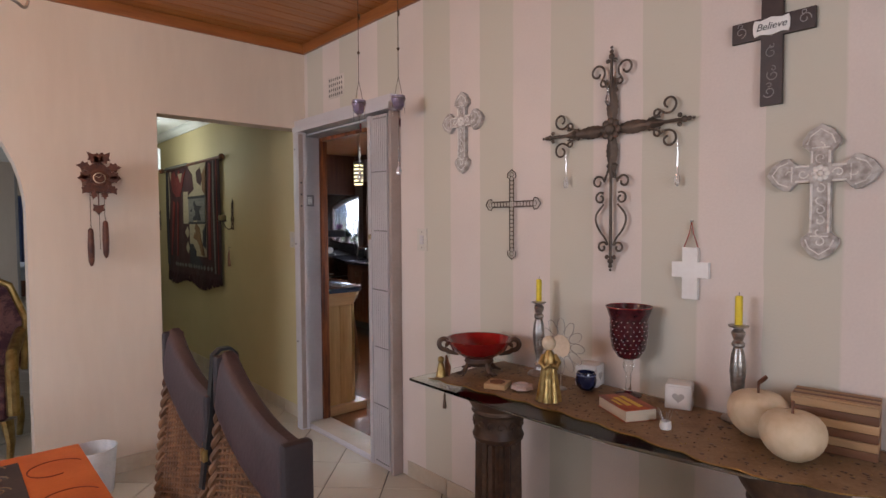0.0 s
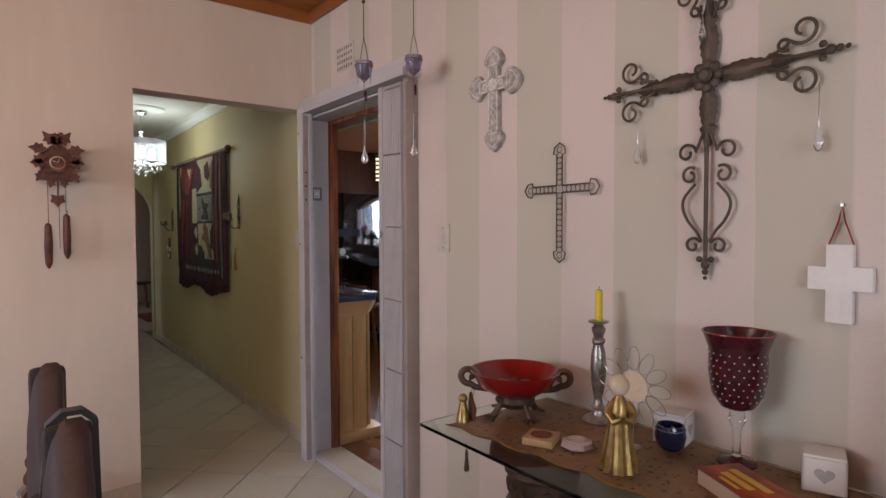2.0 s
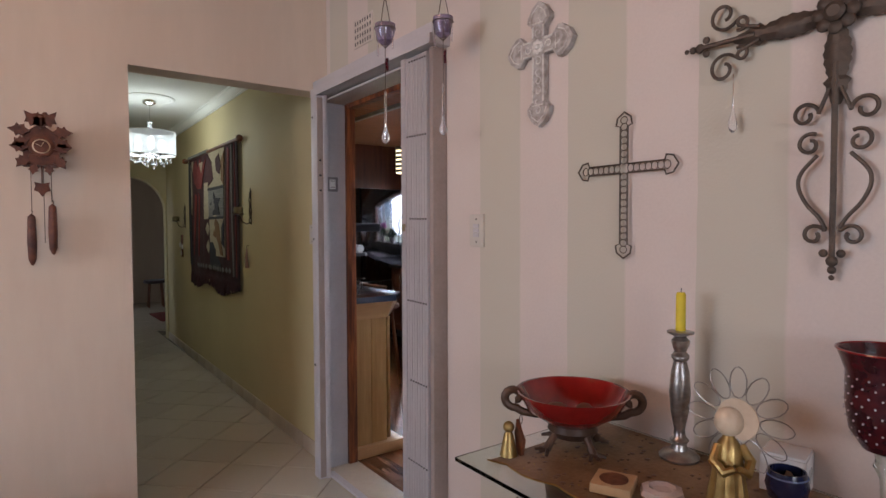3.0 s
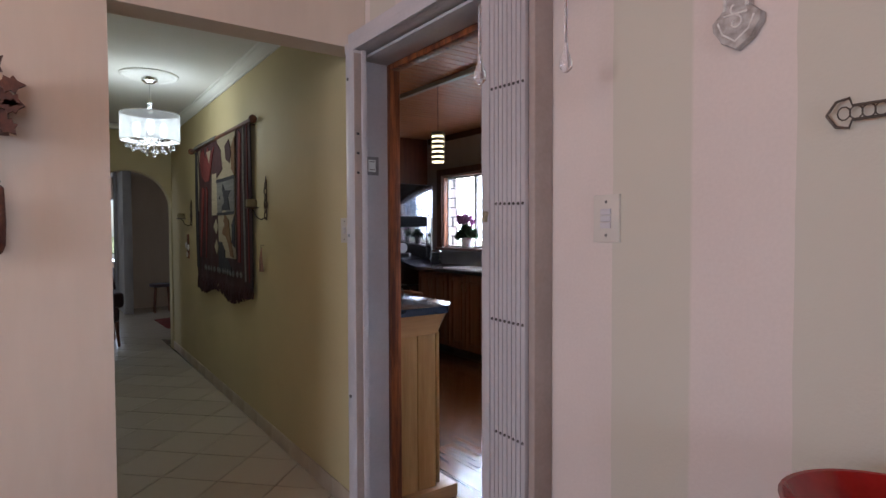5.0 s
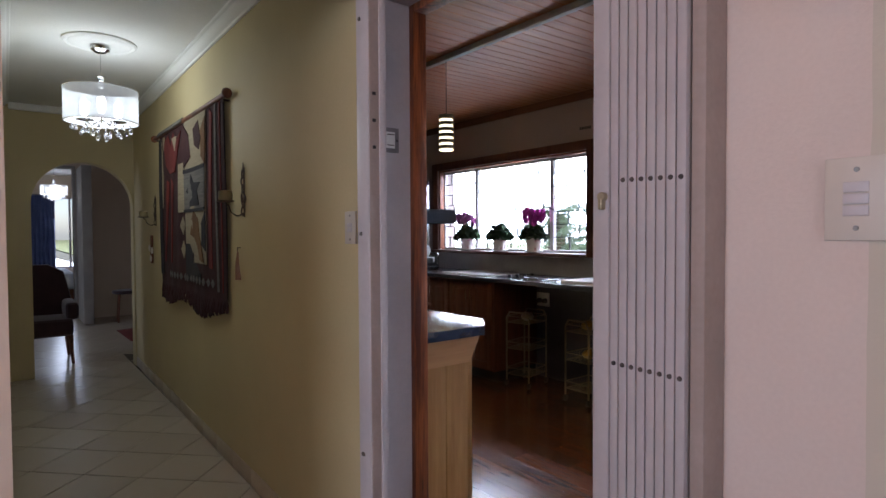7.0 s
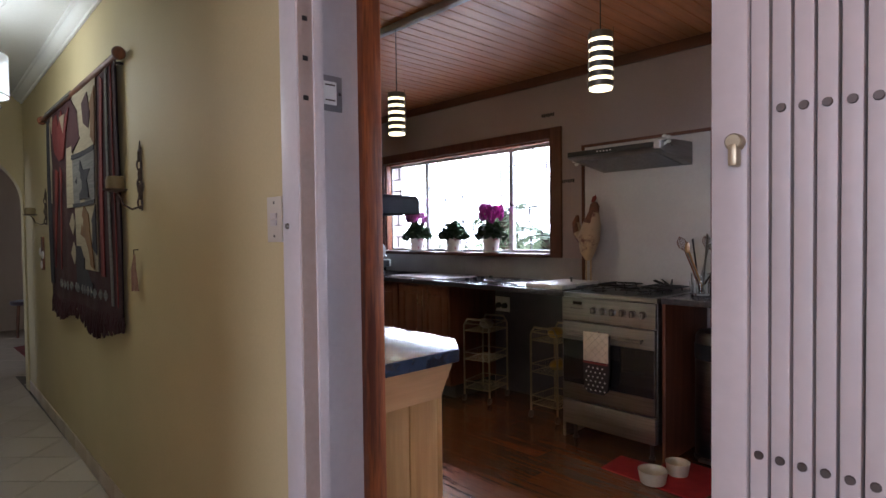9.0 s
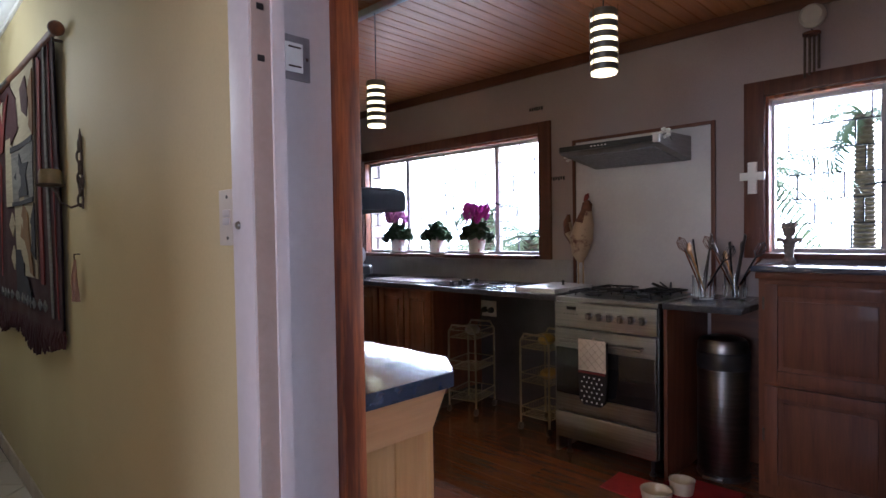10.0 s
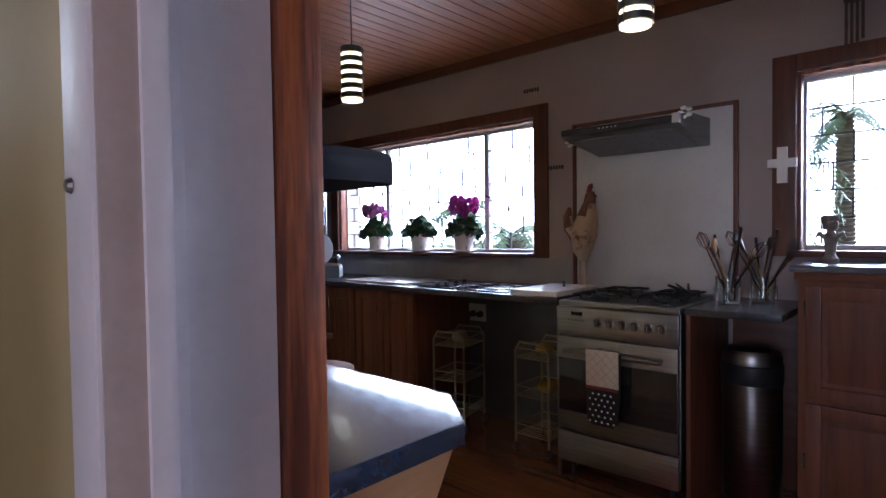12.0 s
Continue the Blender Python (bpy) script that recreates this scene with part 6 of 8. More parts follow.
def tapestry():
    """A woven hanging of two overlapping lengths on a dark pole."""
    t = thing("tapestry", "dark maroon woven tapestry with cream and red motifs on a pole", "tapestry", (X + 0.016, 0.022, 0))
    rod = tube([(-0.035, 5.06, 2.055), (-0.035, 6.88, 2.055)], 0.014, 12)
    part("pole", rod, CARVED, t, "dark wooden pole")
    for y in (5.045, 6.895):
        part("finial", ball((-0.035, y, 2.055), (0.028, 0.024, 0.028), 16, 10), CARVED, t, "round dark finial")
    for y in (5.11, 6.8):
        part("bracket", tube([(-0.002, y, 2.03), (-0.035, y, 2.03), (-0.035, y, 2.038)], 0.006, 8), IRON, t)

    def wave(y, z):
        return -0.030 - 0.007 * math.sin(y * 9 + z * 2) * min(1, (2.05 - z) * 2) - 0.002 * math.sin(y * 31)

    def sheet(name, pts, mat, lift, label=""):
        """A woven patch that follows the folds of the cloth."""
        b = prism(pts, 0.004)
        bmesh.ops.triangulate(b, faces=b.faces[:])
        bmesh.ops.subdivide_edges(b, edges=[e for e in b.edges if e.calc_length() > 0.16], cuts=2, use_grid_fill=False)
        for v in b.verts:
            y, z, d = v.co.x, v.co.y, v.co.z
            v.co = (wave(y, z) - lift - d, y, z)
        return part(name, b, mat, t, label)
    bm = bmesh.new()
    n, m = 60, 30
    grid = [[(5.13 + 1.60 * i / n, 0.92 + 1.135 * j / m) for j in range(m + 1)] for i in range(n + 1)]
    for off in (0.0, 0.008):
        vs = [[bm.verts.new((wave(y, z) + off, y, z)) for y, z in col] for col in grid]
        for i in range(n):
            for j in range(m):
                bm.faces.new((vs[i][j], vs[i + 1][j], vs[i + 1][j + 1], vs[i][j + 1]))
    part("woven_cloth", bm, CL_MAR, t, "dark maroon woven cloth")
    # motifs (y, z): y falls towards the viewer's right
    M = [
        ("border", [(6.73, 1.0), (6.66, 1.0), (6.66, 2.02), (6.73, 2.02)], CL_BLACK, 0.002),
        ("border_stripe", [(5.28, 0.97), (5.255, 0.97), (5.255, 2.04), (5.28, 2.04)], CL_GREY, 0.003),
        ("border_stripe", [(5.20, 0.97), (5.185, 0.97), (5.185, 2.04), (5.20, 2.04)], CL_RED, 0.003),
        ("panel", [(5.96, 1.12), (5.46, 1.12), (5.46, 2.04), (5.96, 2.04)], CL_CREAM, 0.003),
        ("panel", [(6.12, 1.45), (5.97, 1.45), (5.97, 1.78), (6.12, 1.78)], CL_CREAM, 0.003),
        ("panel", [(5.955, 1.46), (5.47, 1.46), (5.47, 1.70), (5.955, 1.70)], CL_GREY, 0.008),
        ("star", [(5.90, 1.58), (5.83, 1.62), (5.80, 1.68), (5.74, 1.63), (5.56, 1.62), (5.66, 1.57), (5.60, 1.48), (5.74, 1.54), (5.84, 1.48), (5.84, 1.55)], CL_BLACK, 0.013),
        ("bird_motif", [(5.86, 1.40), (5.76, 1.455), (5.66, 1.40), (5.62, 1.30), (5.53, 1.20), (5.50, 1.13), (5.60, 1.14), (5.66, 1.22), (5.74, 1.28), (5.86, 1.30)], CL_OCHRE, 0.008),
        ("step_motif", [(5.955, 1.0), (5.955, 1.24), (5.86, 1.24), (5.86, 1.18), (5.78, 1.18), (5.78, 1.12), (5.68, 1.12), (5.68, 1.06), (5.56, 1.06), (5.56, 1.0)], CL_BLACK, 0.009),
        ("zigzag", [(5.46, 2.0), (5.58, 1.92), (5.46, 1.84), (5.56, 1.78), (5.46, 1.72)], CL_OCHRE, 0.009),
        ("zigzag", [(5.46, 1.44), (5.55, 1.36), (5.47, 1.33), (5.55, 1.24), (5.46, 1.2)], CL_BLACK, 0.009),
        ("leaf_motif", [(6.56, 1.98), (6.50, 1.80), (6.40, 1.74), (6.25, 1.74), (6.16, 1.84), (6.06, 2.0), (6.20, 1.95), (6.28, 2.02), (6.36, 1.93), (6.44, 2.02)], CL_RED, 0.004),
        ("leaf_motif", [(6.64, 2.0), (6.60, 1.72), (6.64, 1.5)], CL_CREAM, 0.004),
        ("leaf_motif", [(6.60, 2.02), (6.55, 1.92), (6.52, 2.02)], CL_CREAM, 0.006),
        ("leaf_motif", [(6.30, 1.98), (6.22, 1.88), (6.16, 1.98)], CL_CREAM, 0.007),
        ("stripe", [(6.62, 1.1), (6.58, 1.1), (6.44, 1.68), (6.50, 1.70)], CL_RED, 0.004),
        ("stripe", [(6.40, 1.1), (6.34, 1.1), (6.30, 1.66), (6.36, 1.70)], CL_RED, 0.004),
        ("diamond", [(6.08, 1.36), (6.02, 1.42), (5.97, 1.36), (6.02, 1.30)], CL_CREAM, 0.005),
        ("diamond", [(6.07, 1.20), (6.02, 1.26), (5.97, 1.20), (6.02, 1.14)], CL_CREAM, 0.005),
        ("zigzag", [(5.96, 2.02), (5.84, 1.94), (5.93, 1.88), (5.80, 1.80), (5.96, 1.74)], CL_MAR, 0.009),
        ("bird_motif", [(5.72, 1.96), (5.62, 2.0), (5.55, 1.9), (5.6, 1.82), (5.7, 1.86)], CL_MAR, 0.009),
        ("stripe", [(5.96, 1.725), (5.46, 1.725), (5.46, 1.70), (5.96, 1.70)], CL_BLACK, 0.012),
        ("stripe", [(5.96, 1.465), (5.46, 1.465), (5.46, 1.445), (5.96, 1.445)], CL_BLACK, 0.012),
        ("stripe", [(5.42, 1.1), (5.36, 1.1), (5.32, 2.0), (5.38, 2.03)], CL_RED, 0.003),
    ]
    for name, pts, mat, lift in M:
        sheet(name, pts, mat, lift)
    for k in range(14):
        y = 5.30 + k * 0.085
        sheet("woven_mark", [(y, 1.015), (y + 0.03, 1.04), (y + 0.06, 1.015), (y + 0.03, 0.99)], CL_GREY, 0.004 if y > 5.97 else 0.012)
    rnd = random.Random(8)
    bm = bmesh.new()
    for k in range(150):
        y = 5.135 + 1.59 * k / 149
        z1 = 0.93
        l = 0.10 + 0.03 * math.sin(y * 7) + rnd.uniform(-0.01, 0.015)
        tube([(wave(y, z1) + 0.003, y, z1), (wave(y, z1) + rnd.uniform(-0.012, 0.006), y + rnd.uniform(-0.006, 0.006), z1 - l * 0.5), (wave(y, z1) + rnd.uniform(-0.014, 0.008), y + rnd.uniform(-0.012, 0.012), z1 - l)], [0.006, 0.007, 0.005], 4, bm)
    tagged(part("fringe", bm, CL_MAR, t, "long maroon fringe"), kind="stuff")
    bm = bmesh.new()
    for k in range(46):
        y = 5.98 + 0.74 * k / 45
        tube([(-0.052, y, 2.045), (-0.04, y + 0.006, 2.074), (-0.022, y + 0.012, 2.045)], 0.006, 4, bm)
    part("loops", bm, CL_GREY, t, "grey hanging loops")
    return t


tapestry()
CLAYWAX = material("olive_brown_wax", (0.2, 0.155, 0.07), (0.15, 0.11, 0.05), 0.6, 0, 12, (1, 1, 1), 0.3, 40)


def sconce(y, z, tall, label):
    s = thing("wall_sconce", label, "wall sconce", (X + splay(y), y, z), group="chain wall sconces")
    for k, z in enumerate((0.13, 0.085, 0.04, -0.005, -0.05, -0.095)):
        ring = [(-0.012, 0.016 * math.cos(2 * math.pi * i / 14), z + 0.026 * math.sin(2 * math.pi * i / 14)) for i in range(14)] if k % 2 == 0 else \
               [(-0.012 + 0.011 * math.cos(2 * math.pi * i / 14), 0.0, z + 0.026 * math.sin(2 * math.pi * i / 14)) for i in range(14)]
        part("chain_link", tube(ring, 0.0048, 7, None, True), IRON, s, "heavy iron link")
    for sd in (1, -1):
        part("side_link", tube([(-0.010, sd * (0.026 + 0.012 * math.cos(2 * math.pi * i / 12)), -0.02 + 0.024 * math.sin(2 * math.pi * i / 12)) for i in range(12)], 0.0042, 6, None, True), IRON, s)
    part("stem", tube([(-0.004, 0, 0.17), (-0.004, 0, -0.13)], 0.005, 7), IRON, s)
    part("top_spike", lathe([(0.008, 0.15), (0.006, 0.17), (0.002, 0.2)], (-0.008, 0, 0), 8), IRON, s)
    part("arm", tube([(-0.01, 0, -0.11), (-0.05, 0, -0.125), (-0.09, 0, -0.105), (-0.105, 0, -0.065), (-0.125, 0, -0.045)], 0.005, 8), IRON, s, "curved iron arm")
    part("pan", lathe([(0.004, -0.045), (0.045, -0.043), (0.055, -0.036), (0.055, -0.033), (0.04, -0.039), (0.002, -0.04)], (-0.125, 0, 0), 24), IRON, s, "round iron drip pan")
    part("candle", lathe([(0.034, -0.0385), (0.042, -0.03), (0.044, 0.005), (0.038, 0.024), (0.015, 0.027), (0.002, 0.025)], (-0.125, 0, 0), 24), CLAYWAX, s, "squat olive-brown candle")
    s.scale = (0.78, 0.85, tall)
    return s


sconce(4.90, 1.50, 0.85, "iron chain sconce holding a squat candle beside the tapestry")
sconce(7.19, 1.475, 0.78, "iron chain sconce with squat candle beyond the tapestry")
for y, lab in ((4.97, "small pale knotted tassel hung on the wall under the sconce"),):
    k = thing("wall_tassel", lab, "wall hanging", (X + splay(y), y, 1.21))
    PT = material("pale_pink_fabric", (0.42, 0.26, 0.19), (0.3, 0.17, 0.12), 0.9)
    part("hook", tube([(-0.002, 0, 0.02), (-0.02, 0, 0.02), (-0.02, 0, 0.0)], 0.0025, 6), IRON, k)
    for s in (1, -1):
        part("strip", tube([(-0.018, 0, 0.0), (-0.022, 0.012 * s, -0.06), (-0.018, 0.022 * s, -0.15)], [0.006, 0.011, 0.014], 8, flat=0.4), PT, k)
k = thing("key_holder", "small dark wall ornament with pale round tags", "wall ornament", (X + splay(7.36), 7.36, 1.215))
part("board", box(-0.016, -0.001, -0.03, 0.03, -0.16, 0.08, 0.004), CARVED, k)
for v, z in ((-0.045, -0.05), (0.05, -0.03), (0.0, -0.12)):
    part("tag", lathe([(0.028, -0.006), (0.028, 0.002), (0.02, 0.005)], (-0.018, v, z), 16, None, True, pose(0, 0, 0, 0, -90, 0)), WHITEWOOD, k, "pale round tag")

# hall beyond the arch: armchair, red rug, bedroom door lining, bed, curtain
TRIMW = thing("door_2", "white bedroom door lining standing open", "doorway", kind="structure")
GREYW = material("grey_white_paint", (0.34, 0.32, 0.3), (0.29, 0.27, 0.25), 0.5)
part("door_frame", box(1.86, 1.90, 12.33, 12.50, 0, 2.36, 0.004), GREYW, TRIMW)
part("door_frame", box(1.06, 1.10, 12.33, 12.50, 0, 2.36, 0.004), GREYW, TRIMW)
part("door_frame", box(1.101, 1.859, 12.33, 12.50, 2.32, 2.36, 0.004), GREYW, TRIMW)
part("door_leaf", box(1.905, 2.03, 11.55, 12.32, 0.01, 2.3, 0.004), GREYW, TRIMW, "open pale door leaf")

a = thing("armchair", "dark upholstered armchair on slim wooden legs in the hall", "armchair", (1.28, 9.05, 0.0003), 0)
DKF = material("dark_maroon_velvet", (0.03, 0.012, 0.016), (0.045, 0.02, 0.024), 0.85, 0, 10, (1, 1, 1), 0.3, 90, sheen=0.3)
part("seat", box(-0.3, 0.28, -0.3, 0.3, 0.28, 0.46, 0.05, seg=3), DKF, a)
bm = prism([(-0.30, 0), (0.26, 0), (0.3, 0.2), (0.24, 0.48), (0.1, 0.56), (-0.14, 0.56), (-0.28, 0.48)], 0.13, pose(0, 0.30, 0.42, 82, 0, 0), 0.03)
part("backrest", bm, DKF, a)
for s in (-0.28, 0.27):
    part("arm", box(s - 0.06, s + 0.06, -0.28, 0.26, 0.44, 0.62, 0.05, seg=3), DKF, a)
for u in (-0.25, 0.25):
    for v in (-0.27, 0.24):
        part("leg", tube([(u, v, 0.29), (u * 1.03, v, 0.14), (u * 1.08, v * 1.02, 0.0)], [0.026, 0.018, 0.014], 8), CARVED, a, "dark wooden leg")
tagged(part("hall_rug", prism([(2.22, 9.75), (3.2, 10.05), (3.05, 11.0), (2.2, 10.72)], 0.008, Matrix.Translation((0, 0, 0.0005)), 0.002), CL_RED), "dull red woven rug on the hall tiles", "rug")
h = thing("stool", "dark wooden stool standing against the hall wall", "stool", (2.45, 11.6, 0.0003))
part("seat", lathe([(0.17, 0.42), (0.19, 0.44), (0.18, 0.47), (0.05, 0.48)], seg=24), DKF, h)
for k in range(4):
    u, v = 0.13 * math.cos(k * math.pi / 2 + 0.7), 0.13 * math.sin(k * math.pi / 2 + 0.7)
    part("leg", tube([(u, v, 0.42), (u * 1.25, v * 1.25, 0)], 0.014, 8), CARVED, h)
b = thing("bed", "made bed with a pale blue-grey cover in the bedroom", "bed", (1.6, 15.0, 0.0003))
part("base", box(-0.9, 0.4, -0.85, 0.9, 0.0, 0.32, 0.01), CARVED, b)
part("mattress", box(-0.92, 0.42, -0.87, 0.92, 0.321, 0.62, 0.05, seg=3), material("pale_blue_bedcover", (0.35, 0.38, 0.45), (0.28, 0.31, 0.38), 0.9, 0, 6, (1, 1, 1), 0.3, 40), b)


def curtain(x0, x1, y, z0, z1, mat, label, waves):
    c = thing("curtain", label, "curtain", (0, y, 0))
    bm = bmesh.new()
    n = int((x1 - x0) * 80)
    for off in (0, 0.004):
        r0, r1 = [], []
        for i in range(n + 1):
            x = x0 + (x1 - x0) * i / n
            w = 0.025 * math.sin(i / n * waves * 2 * math.pi) + 0.006 * math.sin(i * 0.9)
            r0.append(bm.verts.new((x, w + off, z0)))
            r1.append(bm.verts.new((x, w * 0.8 + off, z1)))
        for i in range(n):
            bm.faces.new((r0[i], r0[i + 1], r1[i + 1], r1[i]))
    part("cloth", bm, mat, c)
    part("rail", tube([(x0 - 0.1, 0, z1 + 0.01), (x1 + 0.1, 0, z1 + 0.01)], 0.012, 8), STEEL, c)
    return c


curtain(1.15, 1.85, 16.18, 0.001, 2.12, material("blue_curtain", (0.055, 0.075, 0.17), (0.04, 0.055, 0.13), 0.9, 0, 6), "gathered slate blue curtain beside the bedroom window", 9)
w = thing("window_3", "bright bedroom window", "window", kind="structure")
for a, b in ((1.65, 1.69), (2.1, 2.14), (2.56, 2.6)):
    part("window_frame", box(a, b, 16.34, 16.38, 0.6, 2.1, 0.003), WHITE, w)
part("window_frame", box(1.69, 2.56, 16.34, 16.38, 0.6, 0.64, 0.003), WHITE, w)
part("window_frame", box(1.69, 2.56, 16.34, 16.38, 2.06, 2.1, 0.003), WHITE, w)
part("pane", box(1.69, 2.56, 16.355, 16.36, 0.64, 2.06), WINGLASS, w).visible_shadow = False

# living room seen through the dining arch
SOFAF = material("floral_plum_brocade", (0.16, 0.075, 0.07), (0.055, 0.022, 0.03), 0.8, 0, 16, (1, 1, 1), 0.3, 120, (0.42, 0.56))
s = thing("armchair", "plum brocade armchair with gilded carved frame in the living room", "armchair", (0.08, 4.45, 0.0003), -10)
part("seat", box(-0.32, 0.3, -0.3, 0.32, 0.25, 0.5, 0.06, seg=3), SOFAF, s)
bm = prism([(-0.32, 0), (0.32, 0), (0.34, 0.35), (0.26, 0.56), (0.08, 0.66), (-0.08, 0.66), (-0.26, 0.56), (-0.34, 0.35)], 0.12, pose(0, 0.36, 0.46, 84, 0, 0), 0.03)
part("backrest", bm, SOFAF, s, "brocade backrest")
part("gilt_frame", tube([(u, 0.24 - 0.07 * v, 0.46 + v) for u, v in ((-0.33, 0.0), (-0.35, 0.35), (-0.27, 0.58), (-0.08, 0.68), (0.08, 0.68), (0.27, 0.58), (0.35, 0.35), (0.33, 0.0))], 0.022, 8), GOLD, s, "gilded carved frame")
for q in (-0.32, 0.32):
    part("arm", tube([(q, 0.25, 0.72), (q, 0.0, 0.70), (q, -0.26, 0.66), (q, -0.32, 0.58), (q, -0.3, 0.3)], 0.035, 10), GOLD, s, "gilded scrolled arm")
for u in (-0.28, 0.28):
    for v in (-0.26, 0.28):
        part("leg", tube([(u, v, 0.26), (u * 1.06, v * 1.04, 0.12), (u * 1.02, v, 0.0)], [0.035, 0.024, 0.018], 8), GOLD, s)


# ---- kitchen things ----
con = thing("cable_conduit", "pale grey cable conduit fixed along the board ceiling", "conduit", kind="structure")
part("conduit", box(3.345, 3.385, 0.95, 7.3, 2.44, KCEIL + 0.002, 0.003), material("grey_conduit", (0.33, 0.32, 0.31), None, 0.5), con)


def pendant(x, y, z0, label):
    p = thing("pendant_lamp", label, "pendant lamp", (x, y, 0), group="ringed pendant lamps")
    r, n, h = 0.052, 6, 0.235
    part("cable", tube([(0, 0, z0 + h), (0, 0, 2.441 if x < 3.39 else KCEIL + 0.002)], 0.0025, 6), BLACK, p)
    part("cap", lathe([(0.012, z0 + h + 0.012), (r * 0.93, z0 + h + 0.004), (r * 0.93, z0 + h - 0.012)], seg=24), STEEL, p)
    LIT = material("lit_frosted_glass", (1, 0.95, 0.85), None, 0.5, emit=(1.0, 0.86, 0.48), strength=2.0)
    step = h / n
    part("glass_tube", lathe([(r * 0.9, z0 + 0.004), (r * 0.9, z0 + h - 0.012)], seg=28), LIT, p, "glowing frosted glass tube").visible_shadow = False
    BAND = material("grey_metal_band", (0.2, 0.19, 0.16), (0.16, 0.15, 0.13), 0.35, 0.8)
    for k in range(n):
        z = z0 + k * step + step * 0.34
        part("band", lathe([(r * 0.91, z), (r, z + 0.002), (r, z + step * 0.62), (r * 0.91, z + step * 0.64)], seg=28, cap=False), BAND, p, "dull metal ring")
    for a in (0.8, 2.9, 5.0):
        part("stay", tube([(r * 1.02 * math.cos(a), r * 1.02 * math.sin(a), z0 + 0.004), (r * 1.02 * math.cos(a), r * 1.02 * math.sin(a), z0 + h + 0.02)], 0.0022, 5), CHROME, p)
    return p


pendant(3.366, 4.937, 1.845, "lit pendant lamp of stacked metal rings over the far counter")
pendant(3.429, 3.667, 1.867, "lit pendant lamp of stacked metal rings near the cooker")

LEAFG = material("cyclamen_leaf", (0.035, 0.075, 0.03), (0.055, 0.10, 0.045), 0.5, 0, 30, vary=0.3)
MAGENTA = material("magenta_petal", (0.42, 0.02, 0.30), (0.55, 0.06, 0.42), 0.6, 0, 20)
PINK = material("pale_pink_petal", (0.5, 0.16, 0.42), (0.6, 0.25, 0.5), 0.6, 0, 20)
WHITEPET = material("white_petal", (0.7, 0.7, 0.66), None, 0.6)
POT = material("floral_white_pot", (0.66, 0.6, 0.6), (0.45, 0.14, 0.2), 0.4, 0, 22, (1, 1, 1), 0.05, 40, (0.58, 0.66))


def plant(y, leaf_r, petals, n_flower, label, seed):
    p = thing("potted_plant", label, "potted plant", (4.852, y, 1.1205), group="plants on the window sill")
    part("saucer", lathe([(0.05, 0), (0.075, 0.008), (0.077, 0.012), (0.05, 0.008)], seg=24), WHITEPET, p)
    part("pot", lathe([(0.045, 0.0085), (0.05, 0.012), (0.064, 0.10), (0.067, 0.112), (0.06, 0.112), (0.056, 0.095), (0.002, 0.09)], seg=28), POT, p, "white pot with pink floral print")
    rnd = random.Random(seed)
    bm = bmesh.new()
    for k in range(250):
        a, rr = rnd.uniform(0, 6.283), leaf_r * math.sqrt(rnd.random())
        z = 0.12 + rnd.uniform(0, 0.095) * (1.15 - rr / leaf_r) - 0.03 * (rr / leaf_r) ** 2 + rnd.uniform(0, 0.02)
        s = rnd.uniform(0.018, 0.034)
        t = bmesh.new()
        ring = [t.verts.new((s * math.cos(i * 0.785) * (0.75 if i == 0 else 1), s * math.sin(i * 0.785), 0.004 * math.sin(i * 1.6))) for i in range(8)]
        mid = t.verts.new((0, 0, -0.004))
        for i in range(8):
            t.faces.new((ring[i], ring[(i + 1) % 8], mid))
        merge(bm, t, Matrix.Translation((rr * math.cos(a), rr * math.sin(a), z)) @ pose(0, 0, 0, rnd.uniform(-50, 50), rnd.uniform(-50, 50), rnd.uniform(0, 360)))
    tagged(part("foliage", bm, LEAFG, p, "dense dark green leaves"), kind="stuff")
    for k in range(n_flower):
        a, rr = rnd.uniform(0, 6.283), leaf_r * 0.75 * math.sqrt(rnd.random())
        x, yy, z = rr * math.cos(a), rr * math.sin(a), rnd.uniform(0.19, 0.265)
        fl = bmesh.new()
        for j in range(5):
            t = bmesh.new()
            w, h = rnd.uniform(0.015, 0.024), rnd.uniform(0.045, 0.07)
            add(t, [(-w * 0.4, 0, 0), (w * 0.4, 0, 0), (w, 0.004, h * 0.5), (w * 0.6, 0.012, h), (-w * 0.6, 0.012, h), (-w, 0.004, h * 0.5), (0, -0.004, h * 0.5)],
                [(0, 1, 6), (1, 2, 6), (2, 3, 6), (3, 4, 6), (4, 5, 6), (5, 0, 6)])
            merge(fl, t, Matrix.Translation((x, yy, z)) @ pose(0, 0, 0, rnd.uniform(-28, 28), rnd.uniform(-25, 25), j * 72 + rnd.uniform(0, 30)))
        f = part("flower", fl, petals, p)
        part("stem", tube([(x * 0.4, yy * 0.4, 0.11), (x * 0.8, yy * 0.8, 0.18), (x, yy, z)], 0.0018, 5), LEAFG, f)
    p.scale = (1.0, 1.3, 1.25)
    return p


plant(5.555, 0.10, MAGENTA, 20, "magenta cyclamen in a floral white pot on the sill", 1)
plant(6.0, 0.105, WHITEPET, 0, "bushy green plant in a floral white pot on the sill", 2)
plant(6.495, 0.105, PINK, 13, "pale pink cyclamen in a floral white pot on the sill", 3)

